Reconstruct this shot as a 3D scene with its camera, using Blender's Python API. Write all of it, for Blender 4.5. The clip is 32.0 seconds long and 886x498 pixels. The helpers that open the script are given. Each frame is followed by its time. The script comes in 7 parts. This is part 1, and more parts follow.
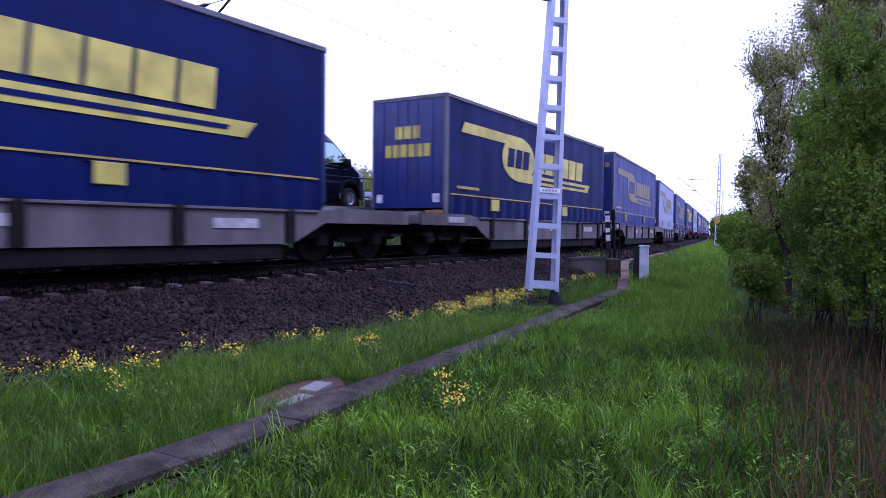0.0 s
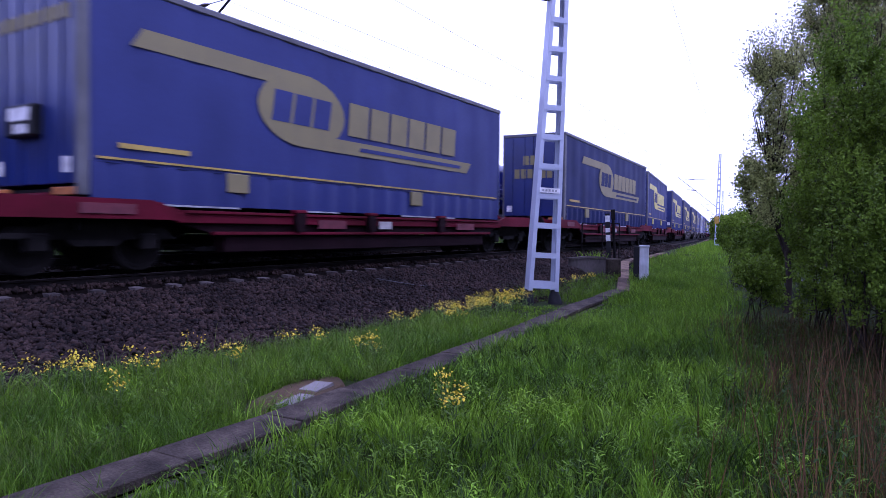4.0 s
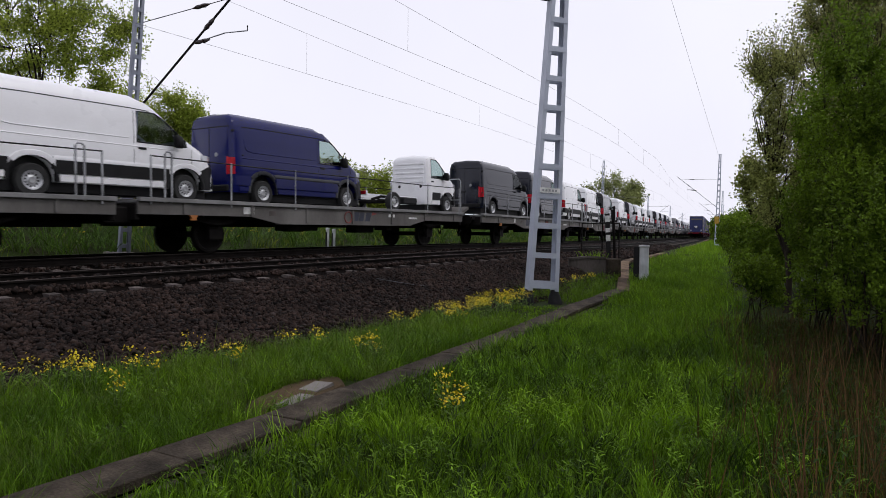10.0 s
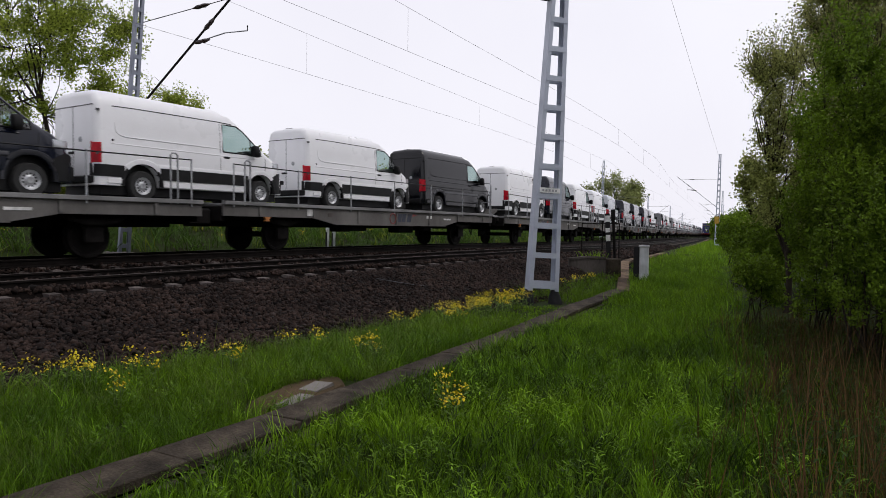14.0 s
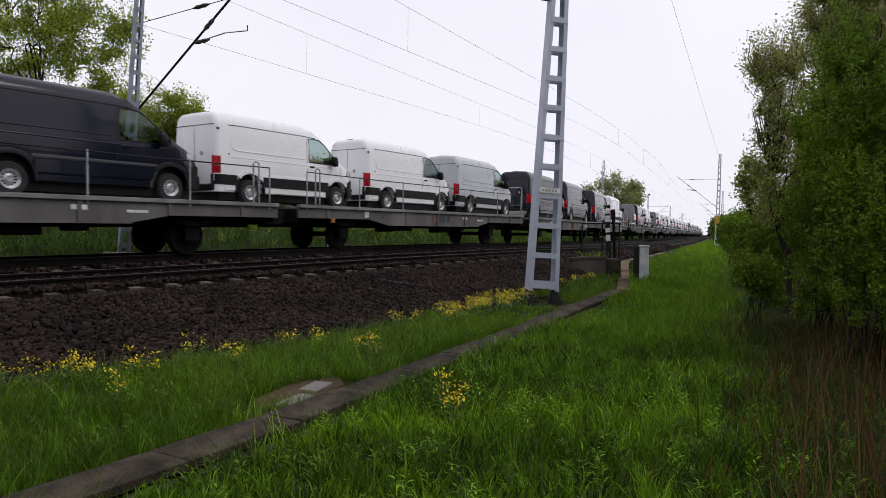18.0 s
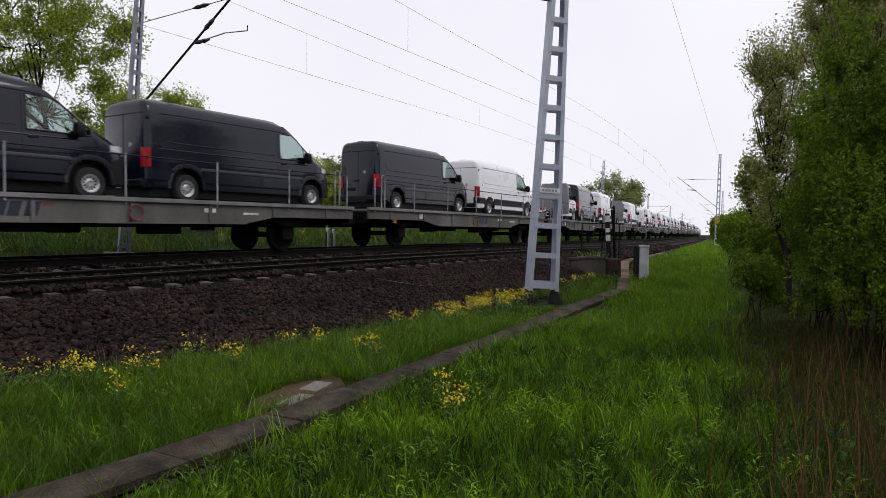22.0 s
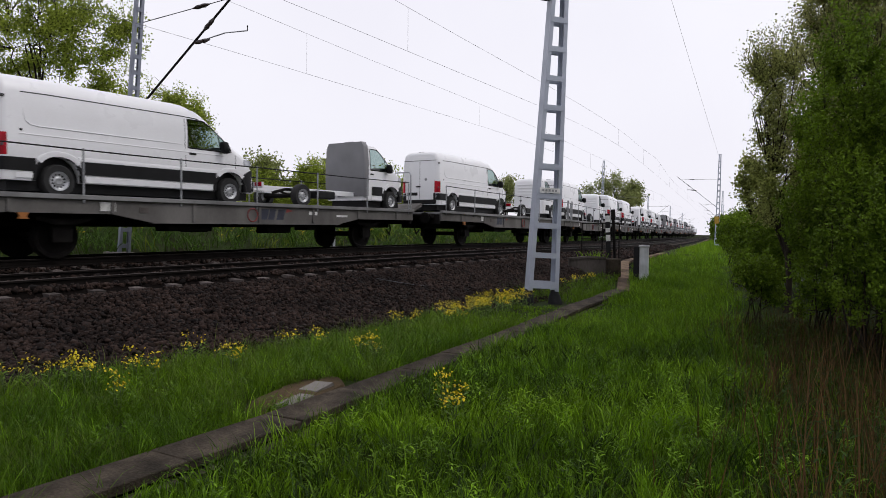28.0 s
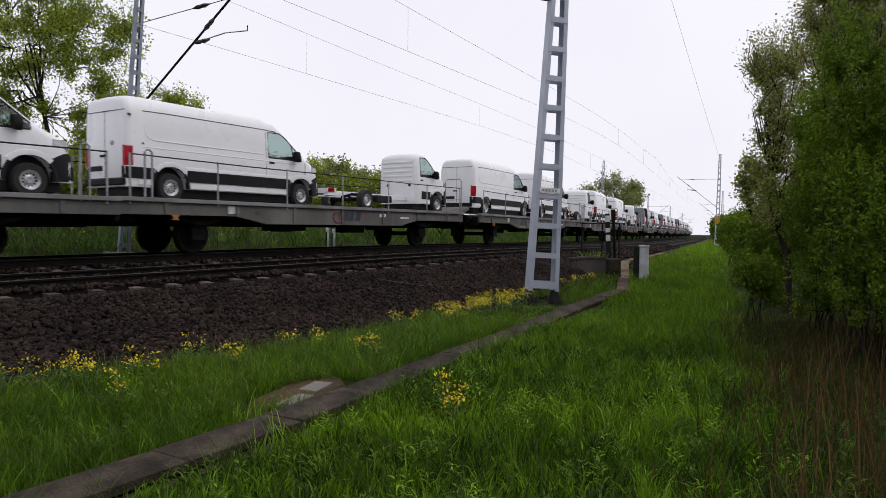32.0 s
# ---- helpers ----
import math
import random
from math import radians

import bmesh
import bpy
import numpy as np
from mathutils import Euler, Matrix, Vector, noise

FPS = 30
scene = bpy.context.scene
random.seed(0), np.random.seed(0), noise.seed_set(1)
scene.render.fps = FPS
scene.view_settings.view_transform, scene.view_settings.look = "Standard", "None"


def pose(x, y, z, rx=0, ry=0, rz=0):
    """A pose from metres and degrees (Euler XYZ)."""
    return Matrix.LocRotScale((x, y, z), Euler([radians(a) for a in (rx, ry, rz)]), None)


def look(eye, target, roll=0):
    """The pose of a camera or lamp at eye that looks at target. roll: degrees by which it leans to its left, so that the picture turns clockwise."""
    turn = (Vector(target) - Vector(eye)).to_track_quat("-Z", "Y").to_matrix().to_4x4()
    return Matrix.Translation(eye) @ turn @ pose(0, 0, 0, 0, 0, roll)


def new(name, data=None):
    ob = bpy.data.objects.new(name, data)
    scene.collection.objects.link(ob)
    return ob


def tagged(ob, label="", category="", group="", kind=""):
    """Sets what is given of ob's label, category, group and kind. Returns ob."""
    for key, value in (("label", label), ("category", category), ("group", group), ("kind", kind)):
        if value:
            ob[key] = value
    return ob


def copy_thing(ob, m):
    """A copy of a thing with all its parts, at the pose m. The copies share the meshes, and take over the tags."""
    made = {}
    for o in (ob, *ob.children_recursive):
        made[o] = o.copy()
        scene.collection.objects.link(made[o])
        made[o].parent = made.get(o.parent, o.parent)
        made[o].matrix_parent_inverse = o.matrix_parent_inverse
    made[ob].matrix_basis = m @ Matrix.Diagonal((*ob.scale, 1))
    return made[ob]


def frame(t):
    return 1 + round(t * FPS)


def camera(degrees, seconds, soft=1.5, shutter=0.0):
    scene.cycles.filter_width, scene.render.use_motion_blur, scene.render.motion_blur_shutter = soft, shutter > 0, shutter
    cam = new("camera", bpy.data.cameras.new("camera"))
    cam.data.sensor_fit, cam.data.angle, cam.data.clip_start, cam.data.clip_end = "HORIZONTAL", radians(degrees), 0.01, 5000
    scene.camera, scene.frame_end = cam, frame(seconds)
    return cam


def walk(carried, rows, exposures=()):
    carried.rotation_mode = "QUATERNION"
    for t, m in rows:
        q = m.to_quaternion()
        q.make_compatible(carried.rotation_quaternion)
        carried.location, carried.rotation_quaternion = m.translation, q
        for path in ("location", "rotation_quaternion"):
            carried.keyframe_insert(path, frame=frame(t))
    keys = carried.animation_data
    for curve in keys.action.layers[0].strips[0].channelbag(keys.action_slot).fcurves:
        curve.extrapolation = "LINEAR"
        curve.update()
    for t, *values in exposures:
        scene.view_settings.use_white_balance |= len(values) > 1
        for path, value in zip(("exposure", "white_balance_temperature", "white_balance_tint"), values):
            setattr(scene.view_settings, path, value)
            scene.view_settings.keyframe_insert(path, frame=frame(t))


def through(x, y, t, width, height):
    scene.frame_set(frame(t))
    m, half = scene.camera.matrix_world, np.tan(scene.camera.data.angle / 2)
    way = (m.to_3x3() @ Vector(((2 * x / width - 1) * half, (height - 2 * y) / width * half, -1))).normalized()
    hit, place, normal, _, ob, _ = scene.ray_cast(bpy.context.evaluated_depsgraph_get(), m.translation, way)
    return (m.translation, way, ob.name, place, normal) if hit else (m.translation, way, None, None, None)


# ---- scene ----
EYE = (0.0, 0.0, 0.586)
YAW, PITCH, ROLL = 0.6220, -0.0244, 0.60
cam = camera(66.33, 32.0, 0.8, 0.2)
AIM = (EYE[0] + math.cos(YAW) * math.cos(PITCH), EYE[1] + math.sin(YAW) * math.cos(PITCH), EYE[2] + math.sin(PITCH))
VIEW = look(EYE, AIM, ROLL)
walk(cam, [(0.0, VIEW), (32.0, VIEW)],
     exposures=[(0.0, 0.80, 4700, 48), (3.5, 0.74, 4700, 48), (5.5, 0.19, 5200, 44), (7.0, 0.05, 5800, 27), (9.0, 0.0, 6150, 14), (11.5, 0.0, 6450, 10), (32.0, 0.0, 6450, 10)])

# ---- light: a bright overcast sky and a broad weak sun ----
world = bpy.data.worlds.new("overcast_sky")
scene.world = world
world.use_nodes = True
wn, wl = world.node_tree.nodes, world.node_tree.links
sky = wn.new("ShaderNodeTexSky")
sky.sky_type, sky.sun_disc = "NISHITA", False
sky.sun_elevation, sky.sun_rotation = radians(48), radians(150)
sky.air_density, sky.dust_density, sky.ozone_density = 1.0, 4.0, 1.0
dim = wn.new("ShaderNodeMix")
dim.data_type, dim.blend_type = "RGBA", "MIX"
dim.inputs["Factor"].default_value = 0.93
grade = wn.new("ShaderNodeMix")
grade.data_type, grade.blend_type = "RGBA", "MULTIPLY"
grade.inputs["Factor"].default_value = 1.0
grade.inputs["B"].default_value = (0.09, 0.09, 0.09, 1)
wl.new(sky.outputs["Color"], grade.inputs["A"])
wl.new(grade.outputs["Result"], dim.inputs["A"])
cloud = wn.new("ShaderNodeTexNoise")
cloud.inputs["Scale"].default_value, cloud.inputs["Detail"].default_value = 2.2, 5.0
veil = wn.new("ShaderNodeMix")
veil.data_type = "RGBA"
veil.inputs["A"].default_value, veil.inputs["B"].default_value = (0.79, 0.77, 0.85, 1), (0.94, 0.925, 0.975, 1)
wl.new(wn.new("ShaderNodeTexCoord").outputs["Generated"], cloud.inputs["Vector"])
wl.new(cloud.outputs["Fac"], veil.inputs["Factor"])
wl.new(veil.outputs["Result"], dim.inputs["B"])
wl.new(dim.outputs["Result"], wn["Background"].inputs["Color"])
wn["Background"].inputs["Strength"].default_value = 1.12
sun_data = bpy.data.lights.new("sun", "SUN")
sun_data.energy, sun_data.angle, sun_data.color = 0.7, radians(18), (1.0, 0.96, 0.9)
sun = new("sun", sun_data)
sun.matrix_world = look((0, 0, 60), (-22, 42, 0))

# ---- the line of the railway: distance along it, heading (radians) ----
KNOTS = (-60, -12, 0, 12, 24, 45, 90, 200, 700, 1600)
TURNS = (-0.0137, -0.0137, 0.0, 0.0683, 0.0730, 0.2224, 0.2271, 0.2295, 0.2467, 0.2467)
S = np.arange(-60, 1600.5, 0.5)
HEAD = np.interp(S, KNOTS, TURNS)
LX = np.concatenate([[0], np.cumsum(0.25 * (np.cos(HEAD[1:]) + np.cos(HEAD[:-1])))])
LY = np.concatenate([[0], np.cumsum(0.25 * (np.sin(HEAD[1:]) + np.sin(HEAD[:-1])))])
LX, LY = LX - np.interp(0, S, LX), LY - np.interp(0, S, LY)
NEAR, FAR = 11.53, 15.39
GROUND = -0.90


def on_line(s, off):
    h = np.interp(s, S, HEAD)
    return np.interp(s, S, LX) - off * np.sin(h), np.interp(s, S, LY) + off * np.cos(h), h


def rise(s):
    """The gentle climb of the line along its length."""
    return np.interp(s, (-10, 4, 16, 25, 60), (-0.24, -0.112, 0.0, 0.05, 0.0))


def line_pose(s, off, z=0.0, climb=1.0):
    x, y, h = on_line(s, off)
    slope = climb * float(rise(s + 2) - rise(s - 2)) / 4
    return pose(float(x), float(y), z + climb * float(rise(s)), 0, -math.degrees(math.atan(slope)), math.degrees(float(h)))


def far_travel(t):
    return -7.6702 * t + 0.0097 * ((t - 16) ** 2 - 256)


NEAR_T = (0, 3.5, 5.5, 6, 6.5, 7, 8, 9, 11, 32)
NEAR_D = (0, 73.15, 113.3, 125.0, 138.6, 152.3, 179.3, 203.4, 248.0, 720.0)


def near_travel(t):
    return float(np.interp(t, NEAR_T, NEAR_D))


# ---- building helpers ----
class Geo:
    """Vertices and faces of one mesh in the making."""

    def __init__(self):
        self.v, self.f = [], []

    def add(self, verts, faces):
        n = len(self.v)
        self.v += [tuple(p) for p in verts]
        self.f += [tuple(i + n for i in f) for f in faces]
        return self

    def box(self, x0, x1, y0, y1, z0, z1, c=0.0):
        if c <= 0:
            v = [(x, y, z) for x in (x0, x1) for y in (y0, y1) for z in (z0, z1)]
            return self.add(v, [(0, 1, 3, 2), (4, 6, 7, 5), (0, 4, 5, 1), (2, 3, 7, 6), (0, 2, 6, 4), (1, 5, 7, 3)])
        bm = bmesh.new()
        bmesh.ops.create_cube(bm, size=1.0)
        for p in bm.verts:
            p.co = ((x0 + x1) / 2 + p.co.x * (x1 - x0), (y0 + y1) / 2 + p.co.y * (y1 - y0), (z0 + z1) / 2 + p.co.z * (z1 - z0))
        bmesh.ops.bevel(bm, geom=bm.edges[:], offset=c, segments=1, affect="EDGES")
        bm.verts.ensure_lookup_table()
        bm.verts.index_update()
        self.add([p.co[:] for p in bm.verts], [[p.index for p in f.verts] for f in bm.faces])
        bm.free()
        return self

    def prism(self, outline, y0, y1):
        """An outline of (x, z) given a thickness from y0 to y1."""
        n = len(outline)
        v = [(x, y0, z) for x, z in outline] + [(x, y1, z) for x, z in outline]
        f = [tuple(range(n)), tuple(range(2 * n - 1, n - 1, -1))] + [(i, i + n, (i + 1) % n + n, (i + 1) % n) for i in range(n)]
        return self.add(v, f)

    def tube(self, points, radii, sides=8, caps=True):
        """A round bar through points, its radius varying from point to point."""
        pts = [Vector(p) for p in points]
        if not hasattr(radii, "__len__"):
            radii = [radii] * len(pts)
        v, f = [], []
        for i, p in enumerate(pts):
            d = (pts[min(i + 1, len(pts) - 1)] - pts[max(i - 1, 0)]).normalized()
            a = d.cross(Vector((0, 0, 1)) if abs(d.z) < 0.95 else Vector((1, 0, 0))).normalized()
            b = d.cross(a)
            for k in range(sides):
                w = 2 * math.pi * k / sides
                v.append(p + (a * math.cos(w) + b * math.sin(w)) * radii[i])
        for i in range(len(pts) - 1):
            for k in range(sides):
                k2 = (k + 1) % sides
                f.append((i * sides + k, i * sides + k2, (i + 1) * sides + k2, (i + 1) * sides + k))
        if caps:
            f += [tuple(range(sides - 1, -1, -1)), tuple(range((len(pts) - 1) * sides, len(pts) * sides))]
        return self.add(v, f)

    def lathe(self, profile, centre, sides=20):
        """A profile of (radius, y) turned round the y axis through centre."""
        cx, cy, cz = centre
        v, f, n = [], [], len(profile)
        for k in range(sides):
            w = 2 * math.pi * k / sides
            v += [(cx + r * math.cos(w), cy + y, cz + r * math.sin(w)) for r, y in profile]
        for k in range(sides):
            k2 = (k + 1) % sides
            f += [(k * n + i, k * n + i + 1, k2 * n + i + 1, k2 * n + i) for i in range(n - 1)]
        return self.add(v, f)

    def loft(self, rings, closed=True, caps=True):
        n, v, f = len(rings[0]), [], []
        for r in rings:
            v += list(r)
        for i in range(len(rings) - 1):
            for k in range(n if closed else n - 1):
                k2 = (k + 1) % n
                f.append((i * n + k, i * n + k2, (i + 1) * n + k2, (i + 1) * n + k))
        if caps:
            f += [tuple(range(n - 1, -1, -1)), tuple(range((len(rings) - 1) * n, len(rings) * n))]
        return self.add(v, f)


def make_mesh(name, geo, material, smooth=0):
    me = bpy.data.meshes.new(name)
    me.from_pydata(geo.v, [], geo.f)
    bm = bmesh.new()
    bm.from_mesh(me)
    bmesh.ops.recalc_face_normals(bm, faces=bm.faces[:])
    bm.to_mesh(me)
    bm.free()
    me.materials.append(material)
    if smooth:
        me.shade_smooth()
        me.set_sharp_from_angle(angle=radians(smooth))
    return me


def thing(name, label, category, group="", m=None):
    ob = new(name)
    ob.empty_display_size = 0.2
    if m is not None:
        ob.matrix_basis = m
    return tagged(ob, label, category, group)


def part(name, geo, material, parent, label="", smooth=0):
    """One mesh object under a thing or under a part; geo may be a ready mesh."""
    me = geo if isinstance(geo, bpy.types.Mesh) else make_mesh(name, geo, material, smooth)
    ob = new(name, me)
    ob.parent = parent
    return tagged(ob, label)


def solid(name, geo, material, label="", category="", group="", kind="", smooth=0):
    ob = new(name, make_mesh(name, geo, material, smooth))
    return tagged(ob, label, category, group, kind)


def triangles(name, verts, tris, material):
    """A large mesh of triangles from arrays."""
    me = bpy.data.meshes.new(name)
    verts, tris = np.asarray(verts, np.float32), np.asarray(tris, np.int32)
    me.vertices.add(len(verts))
    me.vertices.foreach_set("co", verts.ravel())
    me.loops.add(tris.size)
    me.loops.foreach_set("vertex_index", tris.ravel())
    me.polygons.add(len(tris))
    me.polygons.foreach_set("loop_start", np.arange(0, tris.size, 3, dtype=np.int32))
    me.update(calc_edges=True)
    me.materials.append(material)
    return me


# ---- materials ----
def surface(name, colour, rough=0.6, spread=0.25, scale=6.0, fine=60.0, bump=0.15, metal=0.0, second=None, mix=0.5, random="", gloss=0.5, streak=None, wide=0.5):
    """A painted, stony or leafy surface: two scales of variation in colour, roughness and relief."""
    m = bpy.data.materials.new(name)
    m.use_nodes = True
    n, l = m.node_tree.nodes, m.node_tree.links
    b = n["Principled BSDF"]
    b.inputs["Metallic"].default_value = metal
    b.inputs["Specular IOR Level"].default_value = gloss
    tc = n.new("ShaderNodeTexCoord")
    src = tc.outputs["Object"]
    if streak:
        mp = n.new("ShaderNodeMapping")
        mp.inputs["Scale"].default_value = streak
        l.new(src, mp.inputs["Vector"])
        src = mp.outputs["Vector"]
    a, f = n.new("ShaderNodeTexNoise"), n.new("ShaderNodeTexNoise")
    a.inputs["Scale"].default_value, a.inputs["Detail"].default_value = scale, 5.0
    f.inputs["Scale"].default_value, f.inputs["Detail"].default_value = fine, 3.0
    l.new(src, a.inputs["Vector"]), l.new(src, f.inputs["Vector"])
    ramp = n.new("ShaderNodeMapRange")
    ramp.inputs["From Min"].default_value, ramp.inputs["From Max"].default_value = 0.3, 0.7
    l.new(a.outputs["Fac"], ramp.inputs["Value"])
    two = n.new("ShaderNodeMix")
    two.data_type = "RGBA"
    second = second or tuple(c * (1 - mix) for c in colour)
    two.inputs["A"].default_value, two.inputs["B"].default_value = (*colour, 1), (*second, 1)
    l.new(ramp.outputs["Result"], two.inputs["Factor"])
    val = n.new("ShaderNodeMapRange")
    val.inputs["To Min"].default_value, val.inputs["To Max"].default_value = 1 - spread, 1 + spread
    l.new(f.outputs["Fac"], val.inputs["Value"])
    hsv = n.new("ShaderNodeHueSaturation")
    l.new(two.outputs["Result"], hsv.inputs["Color"])
    out = val.outputs["Result"]
    if random:
        r = n.new("ShaderNodeObjectInfo" if random == "object" else "ShaderNodeNewGeometry")
        rr = n.new("ShaderNodeMapRange")
        rr.inputs["To Min"].default_value, rr.inputs["To Max"].default_value = 1 - wide, 1 + wide
        l.new(r.outputs["Random" if random == "object" else "Random Per Island"], rr.inputs["Value"])
        mul = n.new("ShaderNodeMath")
        mul.operation = "MULTIPLY"
        l.new(out, mul.inputs[0]), l.new(rr.outputs["Result"], mul.inputs[1])
        out = mul.outputs["Value"]
    l.new(out, hsv.inputs["Value"])
    l.new(hsv.outputs["Color"], b.inputs["Base Color"])
    rg = n.new("ShaderNodeMapRange")
    rg.inputs["To Min"].default_value, rg.inputs["To Max"].default_value = max(0.03, rough - 0.12), min(1, rough + 0.12)
    l.new(a.outputs["Fac"], rg.inputs["Value"])
    l.new(rg.outputs["Result"], b.inputs["Roughness"])
    if bump:
        bp = n.new("ShaderNodeBump")
        bp.inputs["Strength"].default_value, bp.inputs["Distance"].default_value = bump, 0.01
        l.new(f.outputs["Fac"], bp.inputs["Height"])
        l.new(bp.outputs["Normal"], b.inputs["Normal"])
    return m


def leafy(name, colour, second, through=0.35, rough=0.55):
    """Leaves and blades: light passes through them, each one a little different."""
    m = surface(name, colour, rough, 0.2, 0.6, 30.0, 0.0, second=second, random="island", gloss=0.12)
    n, l = m.node_tree.nodes, m.node_tree.links
    t = n.new("ShaderNodeBsdfTranslucent")
    mixer = n.new("ShaderNodeMixShader")
    mixer.inputs["Fac"].default_value = through
    hsv = next(x for x in n if x.type == "HUE_SAT")
    l.new(hsv.outputs["Color"], t.inputs["Color"])
    l.new(n["Principled BSDF"].outputs["BSDF"], mixer.inputs[1])
    l.new(t.outputs["BSDF"], mixer.inputs[2])
    l.new(mixer.outputs["Shader"], n["Material Output"].inputs["Surface"])
    return m


GRASS = leafy("grass_blades", (0.110, 0.196, 0.009), (0.052, 0.112, 0.006), 0.28, 0.45)
GRASS_PALE = leafy("pale_grass", (0.14, 0.18, 0.04), (0.095, 0.135, 0.025), 0.3)
DRY_RED = leafy("dead_red_stems", (0.170, 0.095, 0.042), (0.040, 0.024, 0.012), 0.12, 0.85)
DRY = leafy("dry_stalks", (0.140, 0.084, 0.032), (0.034, 0.023, 0.010), 0.12, 0.85)
SOIL = surface("grassy_soil", (0.020, 0.036, 0.006), 0.95, 0.4, 0.7, 18.0, 0.6, second=(0.014, 0.012, 0.006), gloss=0.05)
BALLAST = surface("ballast_stone", (0.028, 0.017, 0.0132), 0.85, 0.5, 0.9, 35.0, 0.5, second=(0.0105, 0.0066, 0.0055), random="island", gloss=0.15, wide=0.85)
# far darker than the stones on it: shade in their gaps put into colour
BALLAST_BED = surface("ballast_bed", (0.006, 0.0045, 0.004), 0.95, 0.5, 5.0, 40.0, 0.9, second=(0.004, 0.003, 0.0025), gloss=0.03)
CONCRETE = surface("weathered_concrete", (0.19, 0.175, 0.16), 0.9, 0.3, 2.2, 55.0, 0.5, second=(0.10, 0.088, 0.082))
SLEEPER = surface("sleeper_concrete", (0.115, 0.098, 0.092), 0.95, 0.3, 3.0, 60.0, 0.4, second=(0.060, 0.050, 0.047), random="object", gloss=0.1)
DUCT = surface("lichened_concrete", (0.070, 0.056, 0.042), 0.95, 0.8, 4.5, 60.0, 1.0, second=(0.022, 0.018, 0.014), random="object", gloss=0.1, wide=0.2)
DUCT_RAISED = surface("brown_weathered_concrete", (0.15, 0.105, 0.07), 0.95, 0.4, 3.0, 45.0, 0.9, second=(0.07, 0.05, 0.035), random="object", gloss=0.1)
DUCT_EDGE = surface("pale_duct_edge", (0.12, 0.11, 0.085), 0.95, 0.4, 5.0, 60.0, 0.6, second=(0.05, 0.052, 0.03), gloss=0.1)
FOOT_STEEL = surface("tarred_footing", (0.022, 0.022, 0.024), 0.8, 0.3, 6.0, 50.0, 0.3, gloss=0.2)
RAIL_STEEL = surface("rusty_rail", (0.010, 0.0075, 0.0066), 0.85, 0.25, 4.0, 80.0, 0.2, gloss=0.12)
RAIL_HEAD = surface("worn_rail_head", (0.045, 0.036, 0.033), 0.6, 0.15, 3.0, 60.0, 0.05, 0.2, gloss=0.2)
MAST = surface("grey_mast_paint", (0.44, 0.47, 0.55), 0.5, 0.12, 1.5, 40.0, 0.1, 0.0, second=(0.36, 0.39, 0.46))
GALV = surface("galvanised_steel", (0.42, 0.43, 0.45), 0.5, 0.15, 3.0, 50.0, 0.1, 0.4)
BLACK = surface("black_plastic", (0.007, 0.007, 0.008), 0.6, 0.2, 4.0, 60.0, 0.1, gloss=0.25)
DARK_STEEL = surface("sooty_steel", (0.009, 0.0075, 0.007), 0.85, 0.3, 4.0, 50.0, 0.2, 0.0, gloss=0.15)
WIRE = surface("dark_wire", (0.11, 0.11, 0.12), 0.6, 0.1, 5.0, 50.0, 0.0, gloss=0.2)
INSULATOR = surface("brown_insulator", (0.035, 0.022, 0.02), 0.25, 0.1, 5.0, 50.0, 0.0)
WHITE_BOX = surface("white_plastic_cabinet", (0.66, 0.68, 0.70), 0.5, 0.08, 2.0, 40.0, 0.05)
WHITE_SIGN = surface("white_sign_paint", (0.78, 0.78, 0.76), 0.5, 0.08, 6.0, 60.0, 0.0)
BARK = surface("bark", (0.034, 0.027, 0.021), 0.95, 0.35, 5.0, 40.0, 0.8, second=(0.020, 0.016, 0.012), gloss=0.1)
LEAF_BRIGHT = leafy("bright_hedge_leaves", (0.150, 0.235, 0.016), (0.050, 0.092, 0.007), 0.33)
LEAF_DULL = leafy("dull_tree_leaves", (0.30, 0.345, 0.085), (0.23, 0.225, 0.10), 0.55)
LEAF_OAK = leafy("young_oak_leaves", (0.35, 0.42, 0.062), (0.19, 0.25, 0.032), 0.55)
LEAF_FAR = leafy("distant_leaves", (0.30, 0.33, 0.12), (0.20, 0.235, 0.085), 0.55)
BLOSSOM = leafy("yellow_blossom", (0.62, 0.50, 0.02), (0.48, 0.38, 0.015), 0.2)
GRASS_BRIGHT = leafy("bright_broad_grass", (0.205, 0.35, 0.016), (0.120, 0.24, 0.011), 0.33, 0.42)
GRASS_YELLOW = leafy("yellowish_grass", (0.19, 0.23, 0.025), (0.13, 0.18, 0.02), 0.4)
GRASS_BANK = leafy("bank_grass", (0.075, 0.140, 0.018), (0.034, 0.072, 0.010))
# grass green darkened to stand for shadow between blades and below the hedge
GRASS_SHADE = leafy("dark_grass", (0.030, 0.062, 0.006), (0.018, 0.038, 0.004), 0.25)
STEM = surface("green_stem", (0.08, 0.13, 0.03), 0.7, 0.2, 4.0, 40.0, 0.0)
# ---- ground, ballast, track ----
def line_offset(x, y):
    """How far a point of the plan lies from the middle of the near track (towards the far one is positive)."""
    s = np.asarray(x) * 1.0
    for _ in range(3):
        px, py, h = on_line(s, 0.0)
        s = s + (np.asarray(x) - px) * np.cos(h) + (np.asarray(y) - py) * np.sin(h)
    px, py, h = on_line(s, 0.0)
    return -(np.asarray(x) - px) * np.sin(h) + (np.asarray(y) - py) * np.cos(h) - NEAR, s


